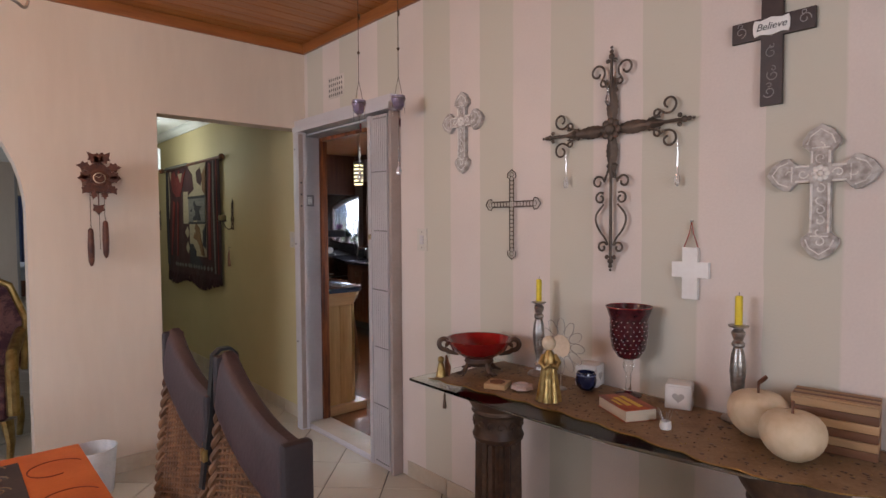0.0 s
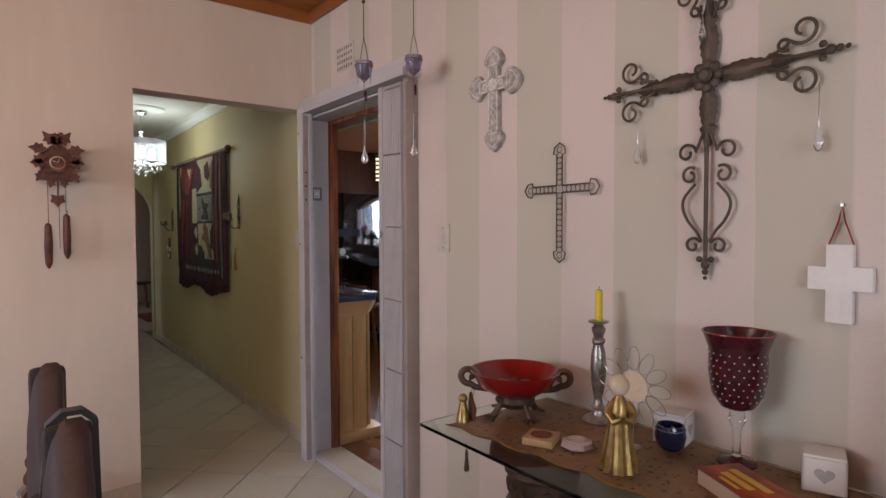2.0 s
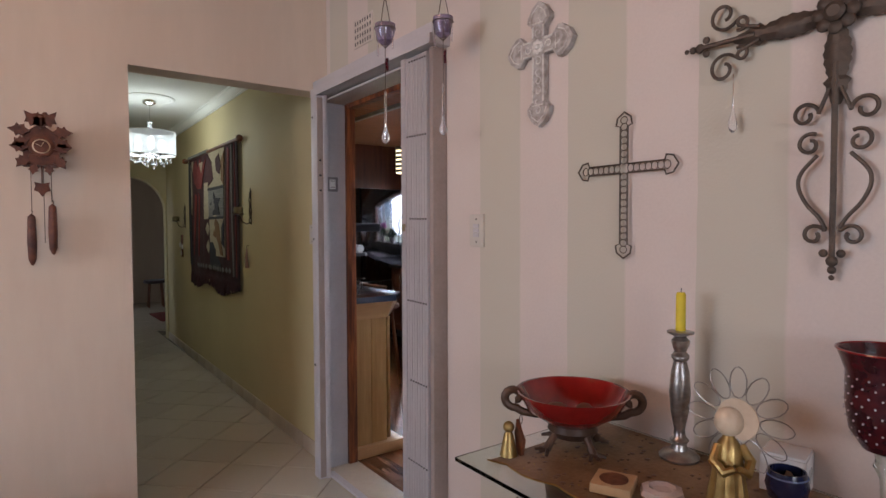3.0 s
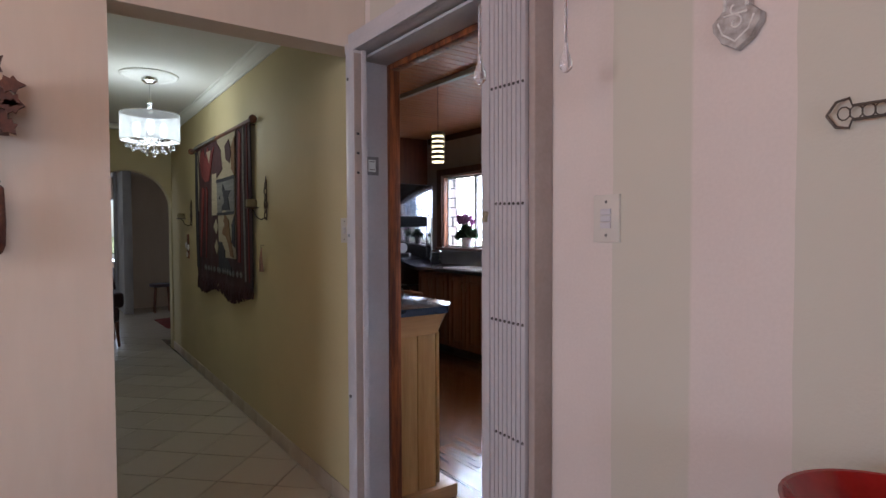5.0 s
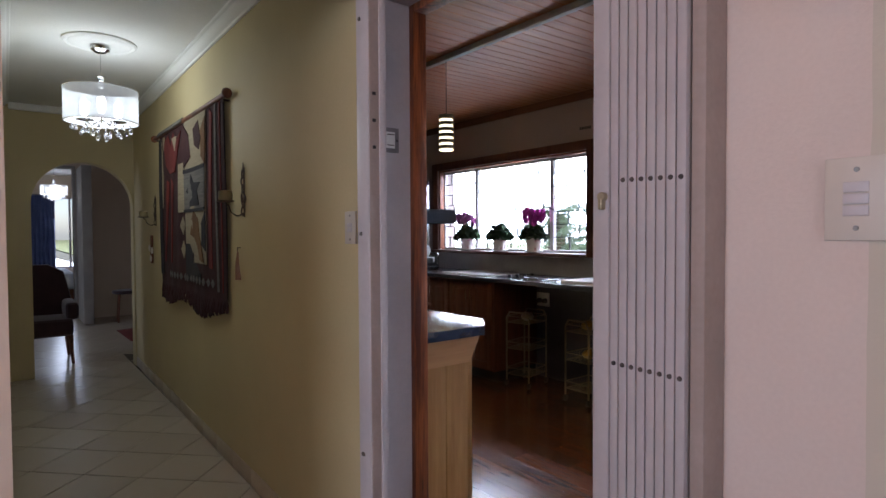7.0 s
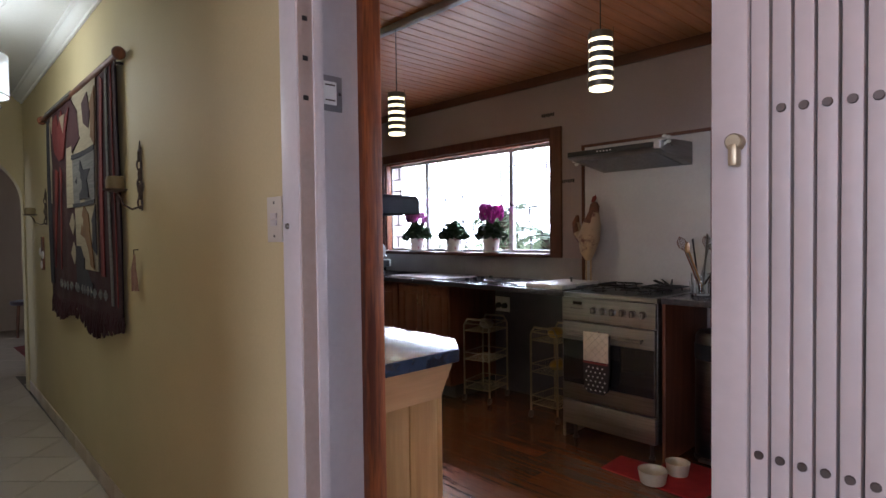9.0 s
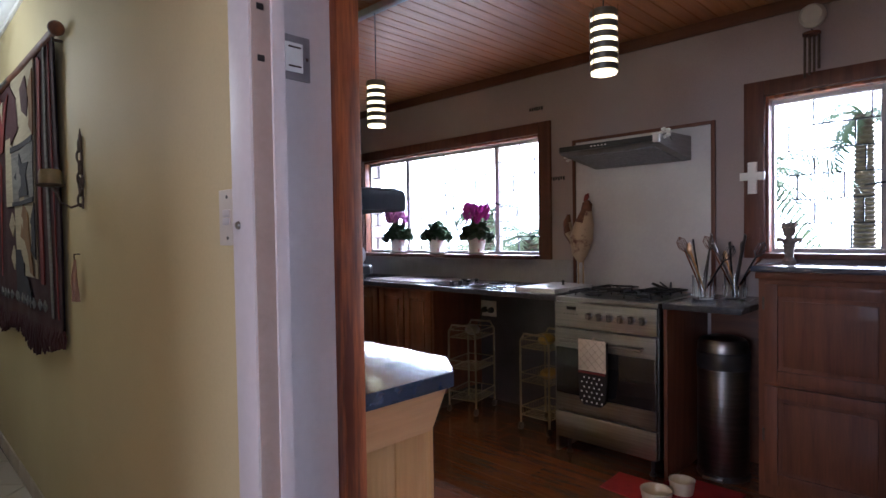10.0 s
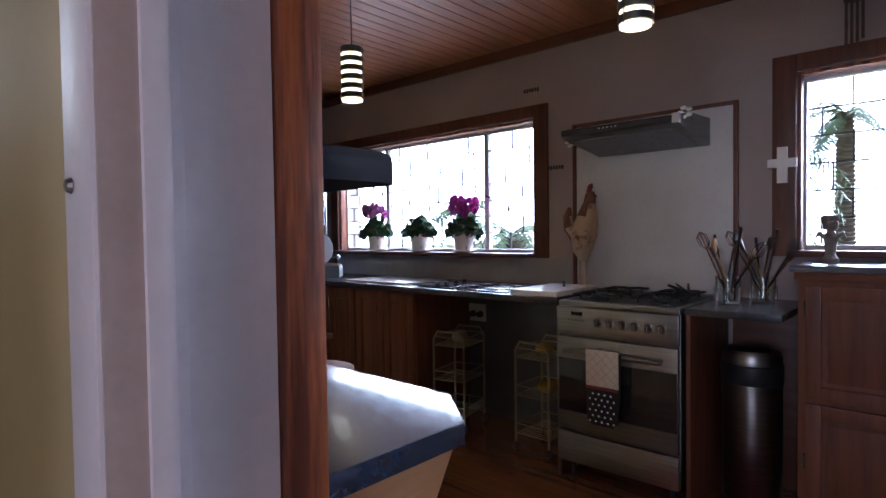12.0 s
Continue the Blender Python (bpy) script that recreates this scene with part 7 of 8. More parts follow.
# things on the long worktop
WT = 0.9185
b = thing("cooker_cover", "white board with a small dark knob lying beside the cooker", "board", (4.53, 4.62, WT))
part("board", box(-0.22, 0.22, -0.145, 0.15, 0.0, 0.028, 0.005), material("white_board", (0.62, 0.6, 0.56), None, 0.4), b)
part("knob", lathe([(0.008, 0.0285), (0.006, 0.045), (0.012, 0.055), (0.004, 0.06)], (0.05, -0.03, 0), 12), BLACK, b)
h = thing("electric_hob", "built-in dark electric hob with shining round plates", "hob", (4.54, 5.14, WT))
part("plate", box(-0.22, 0.22, -0.34, 0.34, 0.0005, 0.008, 0.003), BLACKGLASS, h)
for u, v, r in ((-0.1, -0.2, 0.085), (0.1, -0.2, 0.07), (-0.1, 0.04, 0.07), (0.1, 0.04, 0.085)):
    part("ring_plate", lathe([(r, 0.0085), (r, 0.016), (r - 0.012, 0.019), (r * 0.4, 0.017), (0.002, 0.017)], (u, v, 0), 28), material("hob_plate_metal", (0.25, 0.25, 0.26), None, 0.22, 0.9), h, "round metal hob plate")
for k in range(4):
    part("knob", lathe([(0.018, 0.0085), (0.016, 0.028), (0.01, 0.03)], (-0.15 + k * 0.09, 0.25, 0), 14), BLACK, h)
t = thing("tray", "pale flat tray lying on the worktop", "tray", (4.55, 5.95, WT))
part("tray", box(-0.2, 0.2, -0.32, 0.32, 0.0005, 0.012, 0.004), material("pale_tray", (0.4, 0.36, 0.33), (0.32, 0.28, 0.25), 0.3), t)
t = thing("toaster", "chrome toaster on the far end of the worktop", "toaster", (4.58, 6.82, WT), 70)
part("body", box(-0.15, 0.15, -0.085, 0.085, 0.012, 0.18, 0.03, seg=3), CHROME, t)
for u in (-0.035, 0.035):
    part("slot", box(-0.11, 0.11, u - 0.012, u + 0.012, 0.1785, 0.181, 0.001), BLACK, t)
part("side_panel", box(-0.156, -0.151, -0.05, 0.05, 0.04, 0.15, 0.004), BLACK, t)
part("lever", box(-0.175, -0.157, -0.02, 0.02, 0.1, 0.115, 0.003), BLACK, t)
part("base", box(-0.14, 0.14, -0.075, 0.075, 0.0, 0.0115, 0.002), BLACK, t)
part("cord", tube([(0.15, 0, 0.05), (0.2, -0.04, 0.06), (0.22, -0.1, 0.12), (0.20, -0.16, 0.19), (0.17, -0.2, 0.21)], 0.004, 6), WHITEWOOD, t, "white power cord")


MIRRORDOOR = material("dark_mirror_steel", (0.2, 0.2, 0.22), (0.17, 0.17, 0.19), 0.08, 1.0, 3, (1, 1, 1), 0.0, 30)


def fridge():
    f = thing("fridge", "tall dark glossy fridge with long handles at the far kitchen wall", "fridge", (4.22, 7.02, -0.0005))
    part("body", box(-0.32, 0.3, -0.28, 0.32, 0.02, 1.85, 0.01), BLACK, f)
    part("door", box(-0.315, 0.295, -0.32, -0.285, 0.72, 1.84, 0.01), MIRRORDOOR, f, "mirror-dark glossy door")
    part("door", box(-0.315, 0.295, -0.32, -0.285, 0.04, 0.71, 0.01), MIRRORDOOR, f)
    for z0, z1 in ((1.0, 1.5), (0.35, 0.62)):
        part("handle", tube([(0.25, -0.32, z0), (0.25, -0.36, z0 + 0.02), (0.25, -0.36, z1 - 0.02), (0.25, -0.32, z1)], 0.008, 8), STEEL, f, "steel bar handle")
    for u in (-0.28, 0.26):
        part("foot", lathe([(0.02, 0), (0.02, 0.0199)], (u, -0.2, 0), 10), BLACK, f)
    return f


def rooster():
    r = thing("wooden_rooster", "tall painted wooden rooster standing on the worktop by the cooker", "figurine", (4.72, 4.545, WT))
    CREAMW = material("painted_rooster_wood", (0.40, 0.29, 0.18), (0.12, 0.045, 0.03), 0.5, 0, 7, (1, 1, 1), 0.2, 40, (0.52, 0.64))
    bm = tube([(0.0, 0.0, 0.17), (-0.01, 0.0, 0.22), (-0.015, -0.015, 0.32), (0.0, -0.03, 0.42), (0.0, -0.045, 0.5), (0.0, -0.05, 0.545), (0.0, -0.06, 0.565)],
              [0.02, 0.05, 0.075, 0.06, 0.035, 0.03, 0.012], 14)
    tube([(0, 0.04, 0.3), (0, 0.085, 0.36), (0, 0.10, 0.43), (0, 0.085, 0.48)], [0.035, 0.035, 0.026, 0.01], 10, bm)
    tube([(0, -0.035, 0.56), (0, -0.05, 0.595), (0, -0.06, 0.61)], [0.012, 0.016, 0.004], 8, bm)
    tube([(0, -0.075, 0.54), (-0.02, -0.1, 0.53)], [0.01, 0.002], 6, bm)
    for s in (0.018, -0.018):
        tube([(0, s, 0.19), (0, s, 0.02)], 0.006, 6, bm)
    lathe([(0.06, 0), (0.06, 0.02)], (0, 0, 0), 18, bm)
    body = part("figure", bm, CREAMW, r)
    body.data.materials.append(CARVED)
    body.data.materials.append(material("red_comb_paint", (0.22, 0.03, 0.02), None, 0.5))
    for f in body.data.polygons:
        f.material_index = 2 if f.center.z > 0.568 else 1 if f.center.z > 0.46 or f.center.y > 0.075 else 0
    return r


rooster()


def utensil_jar(x, y, seed, n, label):
    j = thing("utensil_jar", label, "utensil jar", (x, y, 0.9145), group="glass utensil jars")
    part("jar", lathe([(0.05, 0), (0.053, 0.006), (0.053, 0.12), (0.056, 0.125), (0.051, 0.125), (0.049, 0.012), (0.002, 0.009)], seg=24), GLASS, j, "clear glass jar")
    for k in range(10):
        a = 2 * math.pi * k / 10
        part("facet", tube([(0.054 * math.cos(a), 0.054 * math.sin(a), 0.012), (0.054 * math.cos(a), 0.054 * math.sin(a), 0.075)], 0.006, 6), GLASS, j)
    rnd = random.Random(seed)
    for k in range(n):
        a = 2 * math.pi * k / n + rnd.uniform(-0.2, 0.2)
        lean, l = rnd.uniform(0.03, 0.10), rnd.uniform(0.19, 0.28)
        p0 = Vector((0.02 * math.cos(a + 2.5), 0.02 * math.sin(a + 2.5), 0.012))
        p1 = Vector(((0.03 + lean) * math.cos(a), (0.03 + lean) * math.sin(a), l))
        m = [STEEL, BLACK, CABWOOD, STEEL, YELLOWWOOD][k % 5]
        bm = tube([p0, p0.lerp(p1, 0.6), p1], 0.005, 7)
        d = (p1 - p0).normalized()
        kind = k % 4
        if kind == 0:
            ball(p1 + d * 0.025, (0.024, 0.012, 0.032), 12, 8, bm)
        elif kind == 1:
            tube([p1, p1 + d * 0.08], [0.009, 0.014], 8, bm, flat=0.3)
        elif kind == 2:
            for w in range(5):
                b2 = math.pi * w / 5
                side = d.orthogonal().normalized()
                o = side * math.cos(b2) + d.cross(side) * math.sin(b2)
                tube([p1, p1 + d * 0.03 + o * 0.024, p1 + d * 0.07 + o * 0.024, p1 + d * 0.095, p1 + d * 0.07 - o * 0.024, p1 + d * 0.03 - o * 0.024, p1], 0.0014, 4, bm)
        else:
            tube([p1, p1 + d * 0.05], [0.012, 0.018], 10, bm, flat=0.6)
        part("utensil", bm, m, j)
    return j


utensil_jar(4.60, 3.735, 11, 8, "glass jar crammed with steel spoons and ladles")
utensil_jar(4.74, 3.62, 12, 8, "glass jar crammed with whisks and wooden spoons")

# oven towel
tw = thing("oven_mitt", "quilted cream mitt with polka-dot lower half hung on the oven handle", "oven mitt", (4.198, 4.165, 0.0))
QUILT = material("quilted_cream_cloth", (0.58, 0.52, 0.43), (0.5, 0.44, 0.36), 0.9, 0, 14, (1, 1, 1), 0.6, 30)
bm = prism([(-0.082, 0.53), (0.082, 0.53), (0.082, 0.70), (-0.082, 0.70)], 0.012, pose(0.0, 0, 0, 90, 0, -90), 0.003)
q = part("upper_half", bm, QUILT, tw, "quilted cream cloth")
for s in (1, -1):
    for k in range(-3, 4):
        a, b = max(-0.08, -0.08 + 0.045 * k), min(0.08, 0.08 + 0.045 * k)
        pts = [(-0.0135, s * u, 0.535 + (u - 0.045 * k + 0.08)) for u in (a, b) if 0.53 < 0.535 + (u - 0.045 * k + 0.08) < 0.70]
        if len(pts) == 2 and abs(pts[0][1] - pts[1][1]) > 0.01:
            part("stitch", tube(pts, 0.0016, 5), material("stitch_thread", (0.45, 0.4, 0.32), None, 0.9), q)
DOTB = material("black_cloth", (0.014, 0.012, 0.012), None, 0.95)
bm = prism([(-0.082, 0.50), (-0.076, 0.37), (-0.05, 0.345), (0.05, 0.345), (0.076, 0.37), (0.09, 0.50), (0.088, 0.69), (0.0825, 0.69), (0.0825, 0.529), (-0.082, 0.529)], 0.016, pose(0.002, 0, 0, 90, 0, -90), 0.003)
q = part("lower_half", bm, DOTB, tw, "black polka-dot cloth")
part("red_band", box(-0.0165, -0.0145, -0.08, 0.08, 0.517, 0.529, 0.0005), CL_RED, q, "red trim")
for r in range(6):
    for k in range(5):
        u, z = -0.06 + k * 0.03 + (0.015 if r % 2 else 0), 0.365 + r * 0.026
        if abs(u) < 0.074:
            part("dot", lathe([(0.0055, 0), (0.0045, 0.0012)], (-0.0142, u, z), 8, None, True, pose(0, 0, 0, 0, -90, 0)), WHITEPET, q)
part("hanging_loop", tube([(-0.008, 0, 0.69), (0.01, 0, 0.705), (0.035, 0, 0.69), (0.035, 0, 0.62)], 0.004, 6), QUILT, tw)

# wire trolleys under the worktop, wall sockets
WIRE = material("brass_wire", (0.34, 0.28, 0.19), (0.24, 0.19, 0.12), 0.3, 0.9)


def trolley(x, y, rz, label):
    t = thing("wire_trolley", label, "trolley", (x, y, -0.0005), rz, "wire trolleys")
    for u in (-0.14, 0.14):
        bm = tube([(u, -0.11, 0.05), (u, -0.11, 0.58), (u, -0.08, 0.63), (u, 0.08, 0.63), (u, 0.11, 0.58), (u, 0.11, 0.05)], 0.007, 8)
        part("end_hoop", bm, WIRE, t)
        for v in (-0.11, 0.11):
            part("castor", lathe([(0.022, -0.01), (0.025, 0), (0.022, 0.01)], (u, v, 0.025), 14, None, True, pose(0, 0, 0, 90, 0, 0)), BLACK, t, "small black castor")
    for z in (0.10, 0.32, 0.54):
        bm = bmesh.new()
        for zz in (z, z + 0.055):
            tube([(-0.14, -0.11, zz), (0.14, -0.11, zz), (0.14, 0.11, zz), (-0.14, 0.11, zz)], 0.0035, 6, bm, True)
        for k in range(11):
            u = -0.14 + 0.28 * k / 10
            tube([(u, -0.11, z + 0.055), (u, -0.11, z), (u, 0.11, z), (u, 0.11, z + 0.055)], 0.0018, 5, bm)
        part("basket", bm, WIRE, t, "wire basket")
    return t


trolley(4.56, 5.36, 12, "three-tier brass wire trolley under the worktop")
trolley(4.58, 4.72, 0, "three-tier brass wire trolley beside the cooker")
YB = material("yellow_packet", (0.42, 0.27, 0.05), (0.3, 0.17, 0.03), 0.5)
for k, (x, y, z, m) in enumerate(((4.58, 4.70, 0.328, YB), (4.58, 4.72, 0.548, YB), (4.56, 5.35, 0.548, material("bread_bag", (0.28, 0.22, 0.16), None, 0.4)))):
    o = thing("food_packet", "crumpled food packet in the wire trolley", "packet", (x, y, z), 20 * k, "packets in the trolleys")
    part("packet", ball((0, 0, 0.035), (0.08, 0.055, 0.036), 12, 7), m, o)
o = thing("wall_socket", "white double wall socket under the worktop with black plugs", "socket", (KX - 0.021, 5.44, 0.70))
part("plate", box(-0.008, 0.0, -0.075, 0.075, -0.06, 0.06, 0.003), PLASTIC, o)
for v in (-0.033, 0.033):
    part("plug", lathe([(0.024, 0), (0.02, 0.03), (0.012, 0.04)], (-0.008, v, -0.01), 14, None, True, pose(0, 0, 0, 0, -90, 0)), BLACK, o, "black plug")
part("cord", tube([(-0.045, 0.033, -0.02), (-0.06, 0.05, -0.1), (-0.05, 0.12, -0.25)], 0.005, 6), BLACK, o)
# dark sheets added to put the bays' shade into colour
tagged(part("back_board", box(KX - 0.02, KX - 0.011, 4.455, 5.525, 0.0, 0.881, 0.001), material("bay_shade_blue_grey", (0.06, 0.058, 0.068), (0.045, 0.043, 0.052), 0.3)), "dark sheet standing in for shade in the open worktop bay", "panel", "", "structure")
tagged(part("back_board", box(KX - 0.02, KX - 0.011, 3.45, 3.785, 0.0, 0.881, 0.001), DKTRIM), "dark sheet standing in for shade in the bin bay", "panel", "", "structure")

# figures and ornaments round the windows
a = thing("cherub_figurine", "dark-haired stone bust figurine on the side cabinet", "figurine", (4.66, 3.345, 1.1085))
bm = lathe([(0.03, 0), (0.032, 0.015), (0.02, 0.035), (0.022, 0.07), (0.03, 0.11), (0.014, 0.135)], seg=16)
ball((0, 0, 0.165), (0.028, 0.03, 0.034), 14, 9, bm)
for k in range(12):
    a2 = k * 2.4
    ball((0.018 * math.cos(a2), 0.022 * math.sin(a2), 0.185 + 0.004 * (k % 3)), 0.014, 8, 5, bm)
for s in (1, -1):
    tube([(0, 0.02 * s, 0.11), (0.005, 0.045 * s, 0.125), (0.0, 0.055 * s, 0.105)], [0.012, 0.012, 0.004], 8, bm)
part("figure", bm, material("grey_brown_stone", (0.24, 0.19, 0.16), (0.16, 0.12, 0.1), 0.7, 0, 20), a)
c = new("white_wall_cross")
c.matrix_world = wall_m(3.565, 1.56, KX - 0.0225)
tagged(c, "small plain white cross on the dark window surround", "wall cross")
pts = [(0.022, 0.085), (-0.022, 0.085), (-0.022, 0.03), (-0.062, 0.03), (-0.062, -0.012), (-0.022, -0.012), (-0.022, -0.085), (0.022, -0.085), (0.022, -0.012), (0.062, -0.012), (0.062, 0.03), (0.022, 0.03)]
part("cross", prism(pts, 0.014, None, 0.003), WHITEWOOD, c)
w = thing("wind_chime", "small wind chime of four dark metal tubes on the wall", "wind chime", (KX - 0.001, 3.285, 2.25))
part("bracket", tube([(0, 0, 0.03), (-0.05, 0, 0.03), (-0.05, 0, 0.015)], 0.004, 6), IRON, w)
part("disc", lathe([(0.04, 0), (0.04, 0.012)], (-0.05, 0, 0.002), 18), CARVED, w)
for k in range(4):
    part("chime_tube", tube([(-0.05, -0.03 + k * 0.02, 0.0), (-0.05, -0.03 + k * 0.02, -0.17 - 0.012 * k)], 0.006, 8), IRON, w)
s = thing("smoke_alarm", "round white alarm on the wall above the window", "smoke alarm", (KX - 0.001, 3.29, 2.36))
part("body", lathe([(0.06, 0), (0.06, 0.02), (0.045, 0.035), (0.01, 0.038)], (0, 0, 0), 24, None, True, pose(0, 0, 0, 0, -90, 0)), PLASTIC, s)
for y, z, lab in ((4.545, 1.755, "small white artificial orchid at the end of the hood"), (3.89, 1.807, "small white artificial orchid on top of the hood")):
    o = thing("artificial_flower", lab, "artificial flower", (4.50 if y < 4 else 4.60, y + (0.0 if y < 4 else 0.0), z))
    for k in range(5):
        a2 = k * 1.2566
        part("petal", ball((-0.01, 0.022 * math.cos(a2), 0.022 * math.sin(a2)), (0.006, 0.016, 0.01), 8, 5), WHITEPET, o)
    part("stem", tube([(0, 0, 0), (0.02, -0.015, -0.02), (0.03, -0.02, -0.035)], 0.002, 5), LEAFG, o)
for y, z in ((4.985, 2.172), (4.81, 1.66)):
    o = thing("wall_lettering", "small dark lettering stuck on the kitchen wall", "lettering", (KX - 0.0005, y, z))
    for k in range(6):
        part("letter_bar", box(-0.003, 0.0, 0.05 - k * 0.02, 0.064 - k * 0.02, -0.01 - 0.004 * (k % 2), 0.012, 0.0005), BLACK, o)

# on and beside the breakfast counter
MATTEDARK = material("matte_blue_black_paint", (0.010, 0.012, 0.019), (0.014, 0.016, 0.024), 0.8, 0, 9, (1, 1, 1), 0.1, 60)
sh = thing("wall_shelf", "black rounded wall shelf above the breakfast counter", "shelf", (2.151, 0, 0))
part("shelf", prism([(0, 3.61), (0.2, 3.61), (0.235, 3.625), (0.25, 3.66), (0.25, 4.25), (0, 4.25)], 0.052, Matrix.Translation((0, 0, 1.338)), 0.02, seg=4), MATTEDARK, sh)
part("shelf", prism([(0, 3.66), (0.15, 3.66), (0.18, 3.69), (0.18, 4.25), (0, 4.25)], 0.02, Matrix.Translation((0, 0, 1.19)), 0.006), BLACK, sh)
part("roll", tube([(0.13, 3.68, 1.235), (0.13, 4.0, 1.235)], 0.024, 14), material("white_paper_roll", (0.6, 0.6, 0.62), None, 0.8), sh, "pale paper roll")
fridge()
st = thing("bar_stool", "wooden bar stool with a curved back rail behind the counter", "bar stool", (3.12, 4.93, -0.0005), 180)
part("seat", lathe([(0.16, 0.66), (0.18, 0.675), (0.175, 0.70), (0.05, 0.695)], seg=24), CABWOOD, st)
part("back_rail", tube([(0.02, -0.17, 0.86), (0.12, -0.12, 0.875), (0.16, 0.0, 0.88), (0.12, 0.12, 0.875), (0.02, 0.17, 0.86)], 0.014, 8), CABWOOD, st)
for k in range(3):
    a2 = -0.8 + k * 0.8
    part("spindle", tube([(0.14 * math.cos(a2), 0.14 * math.sin(a2), 0.69), (0.155 * math.cos(a2), 0.155 * math.sin(a2), 0.872)], 0.008, 7), CABWOOD, st)
for k in range(4):
    a2 = 0.785 + k * 1.571
    part("leg", tube([(0.11 * math.cos(a2), 0.11 * math.sin(a2), 0.66), (0.19 * math.cos(a2), 0.19 * math.sin(a2), 0)], 0.016, 8), CABWOOD, st)
ir = thing("iron_stand", "small scrolled black iron stand on the breakfast counter", "stand", (2.36, 3.86, 0.9515))
for s in (1, -1):
    part("scroll", tube([(0, s * (0.03 + u), 0.04 + v) for u, v in spiral((0, 0), 0.032, 0.01, 200, -160, 20)], 0.004, 6), IRON, ir)
part("ring", tube([(0.04 * math.cos(k * 0.5236), 0.04 * math.sin(k * 0.5236), 0.085) for k in range(12)], 0.003, 6, None, True), IRON, ir)
part("leg", tube([(0, 0, 0.0), (0, 0, 0.085)], 0.004, 6), IRON, ir)

# pet bowls on a red mat
mt = tagged(part("floor_mat", prism([(3.99, 3.5), (4.41, 3.47), (4.42, 3.79), (4.25, 3.82), (4.245, 4.04), (4.02, 4.03)], 0.006, Matrix.Translation((0, 0, -0.0004)), 0.002), material("red_mat", (0.35, 0.02, 0.02), (0.25, 0.012, 0.014), 0.9, 0, 8, (1, 1, 1), 0.4, 120)), "thin red mat on the kitchen floor by the cooker", "mat")
for x, y, r in ((4.035, 3.745, 0.072), (4.22, 3.70, 0.06)):
    o = thing("pet_bowl", "round cream enamel pet bowl on the red mat", "bowl", (x, y, 0.006), group="pet bowls")
    part("bowl", lathe([(r * 0.8, 0), (r * 0.85, 0.004), (r, 0.06), (r * 1.03, 0.066), (r * 0.94, 0.064), (r * 0.75, 0.012), (0.002, 0.01)], seg=28), material("cream_enamel", (0.6, 0.52, 0.38), (0.52, 0.43, 0.3), 0.3), o)

# ---- garden ----
PAVE = material("pale_paving", (0.62, 0.59, 0.54), (0.55, 0.52, 0.47), 0.85, 0, 2)
HAZE = bpy.data.materials.new("bright_hazy_sky")
HAZE.use_nodes = True
HAZE.node_tree.nodes["Principled BSDF"].inputs["Base Color"].default_value = (0.5, 0.55, 0.6, 1)
HAZE.node_tree.nodes["Principled BSDF"].inputs["Emission Color"].default_value = (0.86, 0.95, 1.0, 1)
HAZE.node_tree.nodes["Principled BSDF"].inputs["Emission Strength"].default_value = 13.0
structure("backdrop", box(56, 56.2, -60, 110, -0.2, 60), HAZE, "bright hazy sky beyond the garden", "sky")
structure("pavement", box(5.11, 9.5, -4, 14, -0.149, -0.11), PAVE, "pale concrete paving outside the kitchen", "pavement")
TRUNK = material("palm_trunk", (0.16, 0.12, 0.09), (0.09, 0.065, 0.05), 0.95, 0, 6, (1, 1, 3), 0.8, 20)
FROND = material("palm_frond", (0.09, 0.14, 0.06), (0.12, 0.17, 0.08), 0.5, 0, 4, vary=0.2)


def palm(x, y, h, seed, n=26):
    p = thing("palm_tree", "palm tree with rough trunk and drooping fronds in the garden", "tree", (x, y, -0.152), group="garden palms")
    rnd = random.Random(seed)
    pr = []
    k = 0
    while k * 0.11 < h:
        pr += [(0.24 - 0.02 * k * 0.11, k * 0.11), (0.3 - 0.02 * k * 0.11, k * 0.11 + 0.08)]
        k += 1
    part("trunk", lathe(pr, seg=14), TRUNK, p, "rough ringed trunk")
    for i in range(n):
        a, up = rnd.uniform(0, 6.283), rnd.uniform(-0.5, 1.1)
        l = rnd.uniform(1.3, 1.9)
        pts = []
        for j in range(12):
            f = j / 11
            r = l * f * (1 - 0.18 * f)
            pts.append(Vector((r * math.cos(a), r * math.sin(a), h + 0.05 + up * l * f * 0.75 - 0.95 * l * f * f * (0.8 if up < 0 else 0.9))))
        bm = tube(pts, [0.018 - 0.0013 * j for j in range(12)], 4)
        side = Vector((-math.sin(a), math.cos(a), 0))
        for j in range(1, 11):
            for q in (0, 0.5):
                c0 = pts[j].lerp(pts[min(j + 1, 11)], q)
                d = (pts[min(j + 1, 11)] - pts[j]).normalized()
                for s in (1, -1):
                    ll = 0.34 * math.sin(math.pi * (0.12 + 0.8 * j / 11)) * rnd.uniform(0.8, 1.1)
                    e = c0 + side * s * ll + d * ll * 0.5 - Vector((0, 0, 0.12 * rnd.random() + 0.04))
                    w = d * 0.017
                    add(bm, [c0 - w, c0 + w, c0.lerp(e, 0.6) + w * 0.9, e, c0.lerp(e, 0.6) - w * 0.9], [(0, 1, 2, 3, 4)])
        part("frond", bm, FROND, p)
    return p


palm(10.6, 5.3, 2.2, 21)
palm(19.0, 5.05, 4.2, 25)
palm(11.2, 9.6, 1.3, 22)
palm(12.8, 12.2, 1.9, 23)
palm(10.6, 11.8, 0.5, 24)


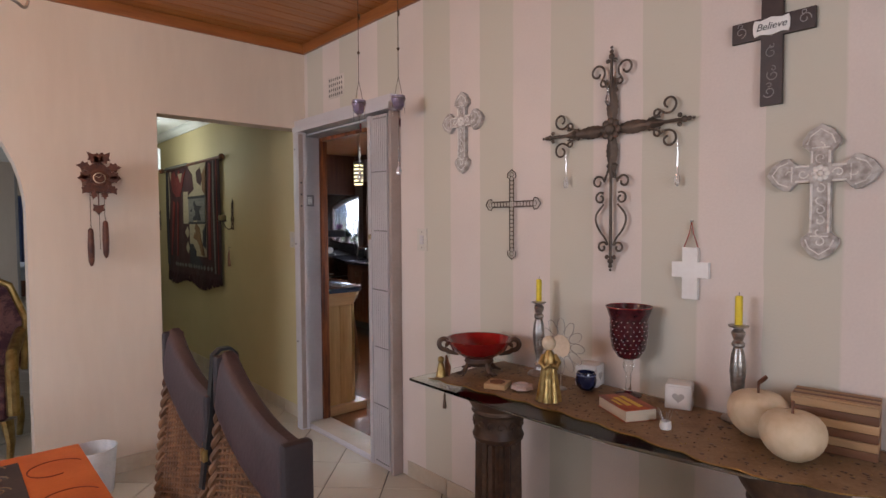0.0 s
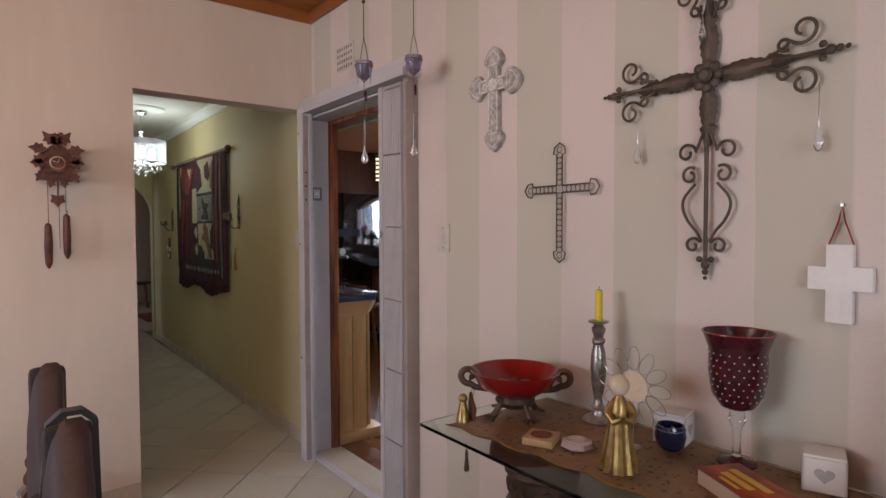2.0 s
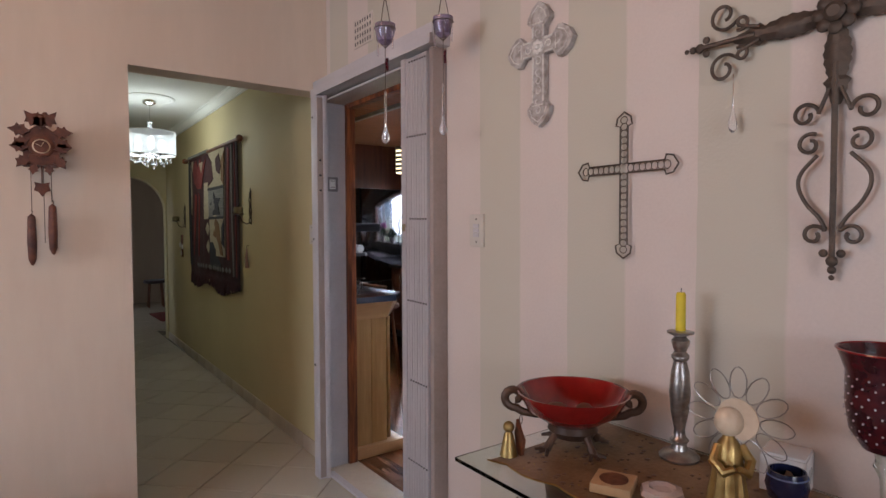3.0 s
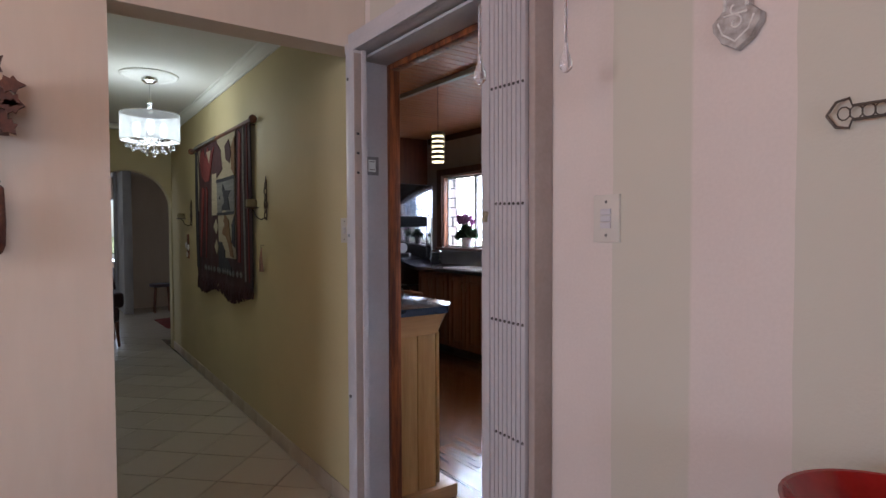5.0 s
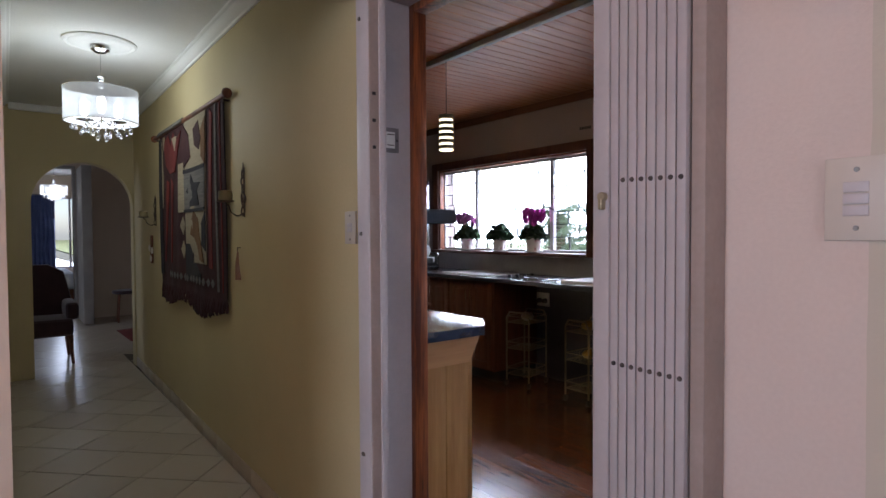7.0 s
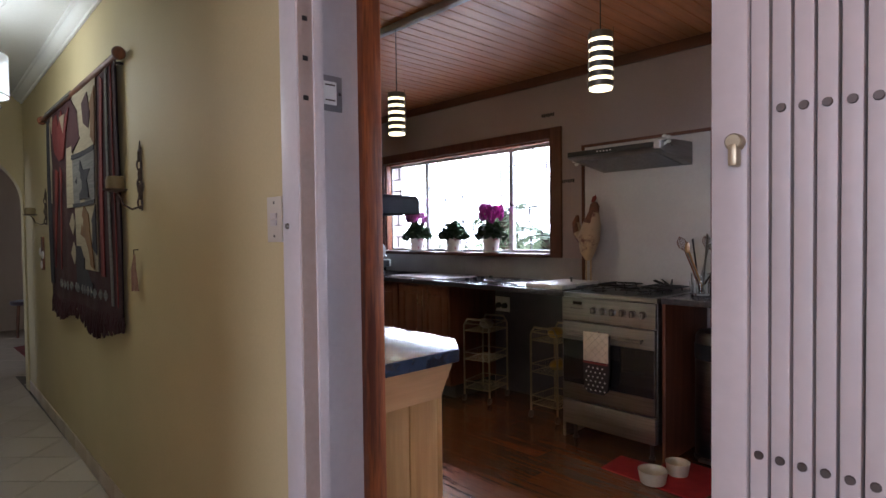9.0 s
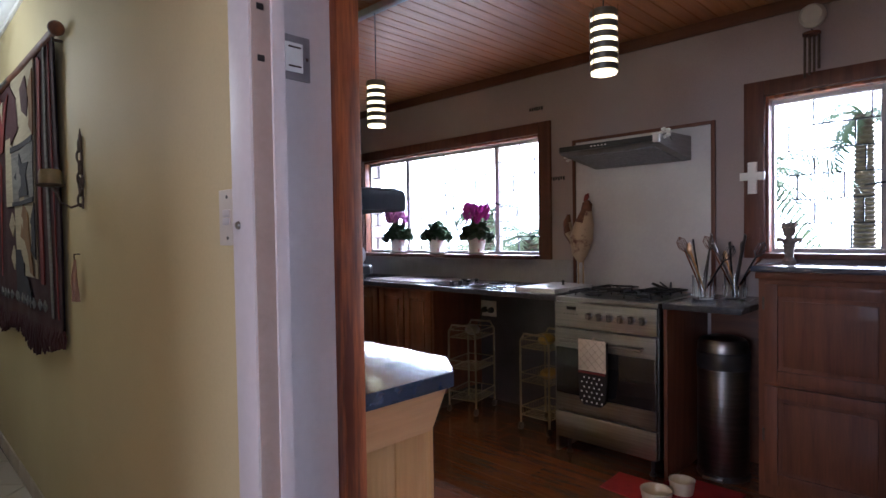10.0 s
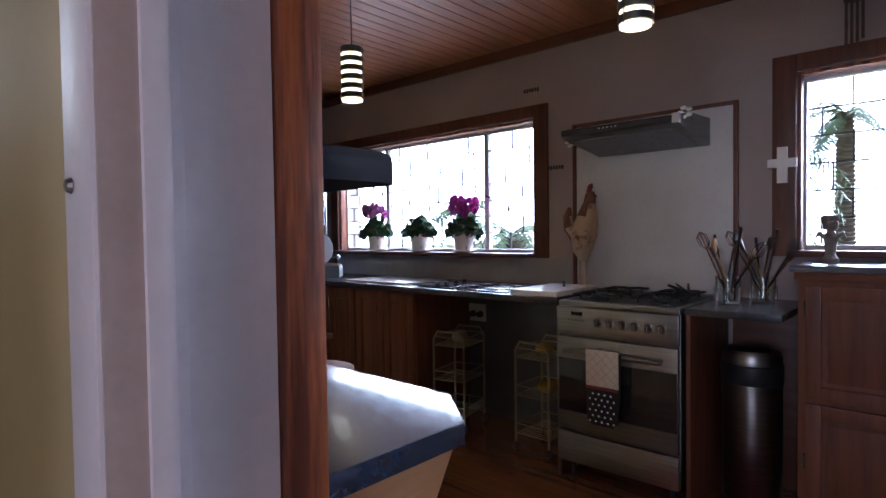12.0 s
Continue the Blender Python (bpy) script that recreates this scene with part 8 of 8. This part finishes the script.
def shrub(x, y, r, h, seed):
    s = thing("shrub", "loose green garden shrub", "shrub", (x, y, -0.152), group="garden shrubs")
    rnd = random.Random(seed)
    stems = bmesh.new()
    bm = bmesh.new()
    for k in range(14):
        a, rr = rnd.uniform(0, 6.283), r * math.sqrt(rnd.random()) * 0.8
        top = Vector((rr * math.cos(a), rr * math.sin(a), h * rnd.uniform(0.5, 0.95)))
        tube([(0.1 * math.cos(a), 0.1 * math.sin(a), 0), top * 0.6, top], [0.02, 0.012, 0.005], 5, stems)
        for j in range(70):
            c0 = top * rnd.uniform(0.35, 1.05) + Vector((rnd.gauss(0, 0.14), rnd.gauss(0, 0.14), rnd.gauss(0, 0.1)))
            q = Euler((rnd.uniform(-1, 1), rnd.uniform(-1, 1), rnd.uniform(0, 6))).to_matrix()
            w, l = rnd.uniform(0.015, 0.03), rnd.uniform(0.05, 0.1)
            add(bm, [c0 + q @ Vector(v) for v in ((0, 0, 0), (w, l * 0.5, 0.006), (0, l, 0), (-w, l * 0.5, 0.006))], [(0, 1, 2, 3)])
    part("branches", stems, TRUNK, s)
    tagged(part("leaves", bm, FROND, s), kind="stuff")
    return s


for k, (x, y, r, h) in enumerate(((9.9, 7.0, 0.8, 1.3), (10.4, 8.4, 0.9, 1.5), (11.5, 10.8, 1.0, 1.6), (10.0, 5.9, 0.6, 1.0), (12.5, 8.0, 1.1, 1.7))):
    shrub(x, y, r, h, 40 + k)


# ---- floor and skirting pieces ----
def tile_mesh(size, h, bev):
    bm = box(-size / 2, size / 2, -size / 2, size / 2, -h, 0, 0)
    top = [e for e in bm.edges if all(v.co.z > -1e-5 for v in e.verts)]
    bmesh.ops.bevel(bm, geom=top, offset=bev, segments=1, affect="EDGES")
    me = bpy.data.meshes.new("tile")
    bm.to_mesh(me)
    bm.free()
    me.materials.append(TILE)
    return me


PITCH, U0, V0 = 0.325, 4.551, 2.333
tile = tile_mesh(PITCH - 0.007, 0.006, 0.0012)
floor = bpy.data.objects["floor"]
singles, rest = [], []
for i in range(-60, 60):
    for j in range(-60, 60):
        u, v = U0 + (i + 0.5) * PITCH, V0 + (j + 0.5) * PITCH
        x, y = (u - v) / math.sqrt(2), (u + v) / math.sqrt(2)
        if not (-3.4 < x < 3.4 and -3.4 < y < 16.3):
            continue
        if x > 2.2 and y < 8.4:
            continue
        in_corridor = 0.9 < x < 2.2 and 1.8 < y < 9.0
        near = in_corridor or (0.2 < x < 2.2 and 0.6 < y <= 3.4)
        (singles if near else rest).append((x, y))
for x, y in singles:
    if x > 1.78:   # cut at the wall
        bm = box(-PITCH / 2 + 0.0035, PITCH / 2 - 0.0035, -PITCH / 2 + 0.0035, PITCH / 2 - 0.0035, -0.006, 0)
        bmesh.ops.transform(bm, matrix=pose(x, y, 0, 0, 0, 45), verts=bm.verts)
        bmesh.ops.bisect_plane(bm, geom=bm.verts[:] + bm.edges[:] + bm.faces[:], plane_co=(2.02, 0, 0), plane_no=(1, 0, 0), clear_outer=True)
        if bm.faces:
            part("tile", bm, TILE, floor)
        else:
            bm.free()
        continue
    ob = new("tile", tile)
    ob.parent = floor
    ob.matrix_world = pose(x, y, 0, 0, 0, 45)
bm = bmesh.new()
h = (PITCH - 0.007) / 2
for x, y in rest:
    if x > 1.86 and y < 8.1:
        continue
    c = [(x + h * math.sqrt(2) * a, y + h * math.sqrt(2) * b, 0.0) for a, b in ((1, 0), (0, 1), (-1, 0), (0, -1))]
    add(bm, c + [(p[0], p[1], -0.006) for p in c], [(0, 1, 2, 3), (0, 4, 5, 1), (1, 5, 6, 2), (2, 6, 7, 3), (3, 7, 4, 0)])
tagged(part("floor_tiles", bm, TILE, floor), kind="stuff")


def skirting(length, along, x, y, n, parent_label):
    s = thing("baseboard", parent_label, "skirting", kind="structure")
    w = length / n
    for k in range(n):
        if along == "y":
            bm = box(x - 0.008, x - 0.0005, y + k * w + 0.0015, y + (k + 1) * w - 0.0015, 0.0005, 0.09, 0.002)
        else:
            bm = box(x + k * w + 0.0015, x + (k + 1) * w - 0.0015, y - 0.008, y - 0.0005, 0.0005, 0.09, 0.002)
        for v in bm.verts:
            v.co.x += splay(v.co.y) if along == "y" else 0.0
        part("tile", bm, SKIRT, s)


skirting(4.65, "y", X, 3.605, 15, "beige tiled skirting along the corridor wall")
skirting(5.3, "y", X, -2.93, 16, "beige tiled skirting along the striped wall")
skirting(0.645, "x", 0.385, Y, 2, "beige tiled skirting under the clock wall")

# laminate boards of the kitchen floor
kfloor = bpy.data.objects["floor_kitchen"]
rnd = random.Random(4)
for k in range(20):
    x0 = X + 0.05 + k * 0.142
    y = 0.87 - rnd.random() * 0.9
    while y < 7.3:
        e = min(y + 1.2, 7.34)
        if e > 1.0:
            bm = box(x0 + 0.0008, min(x0 + 0.1412, KX - 0.002), max(y, 0.86) + 0.0008, e - 0.0008, -0.012, -0.0005, 0.0007, seg=1)
            part("plank", bm, FLOORWOOD, kfloor)
        y = e
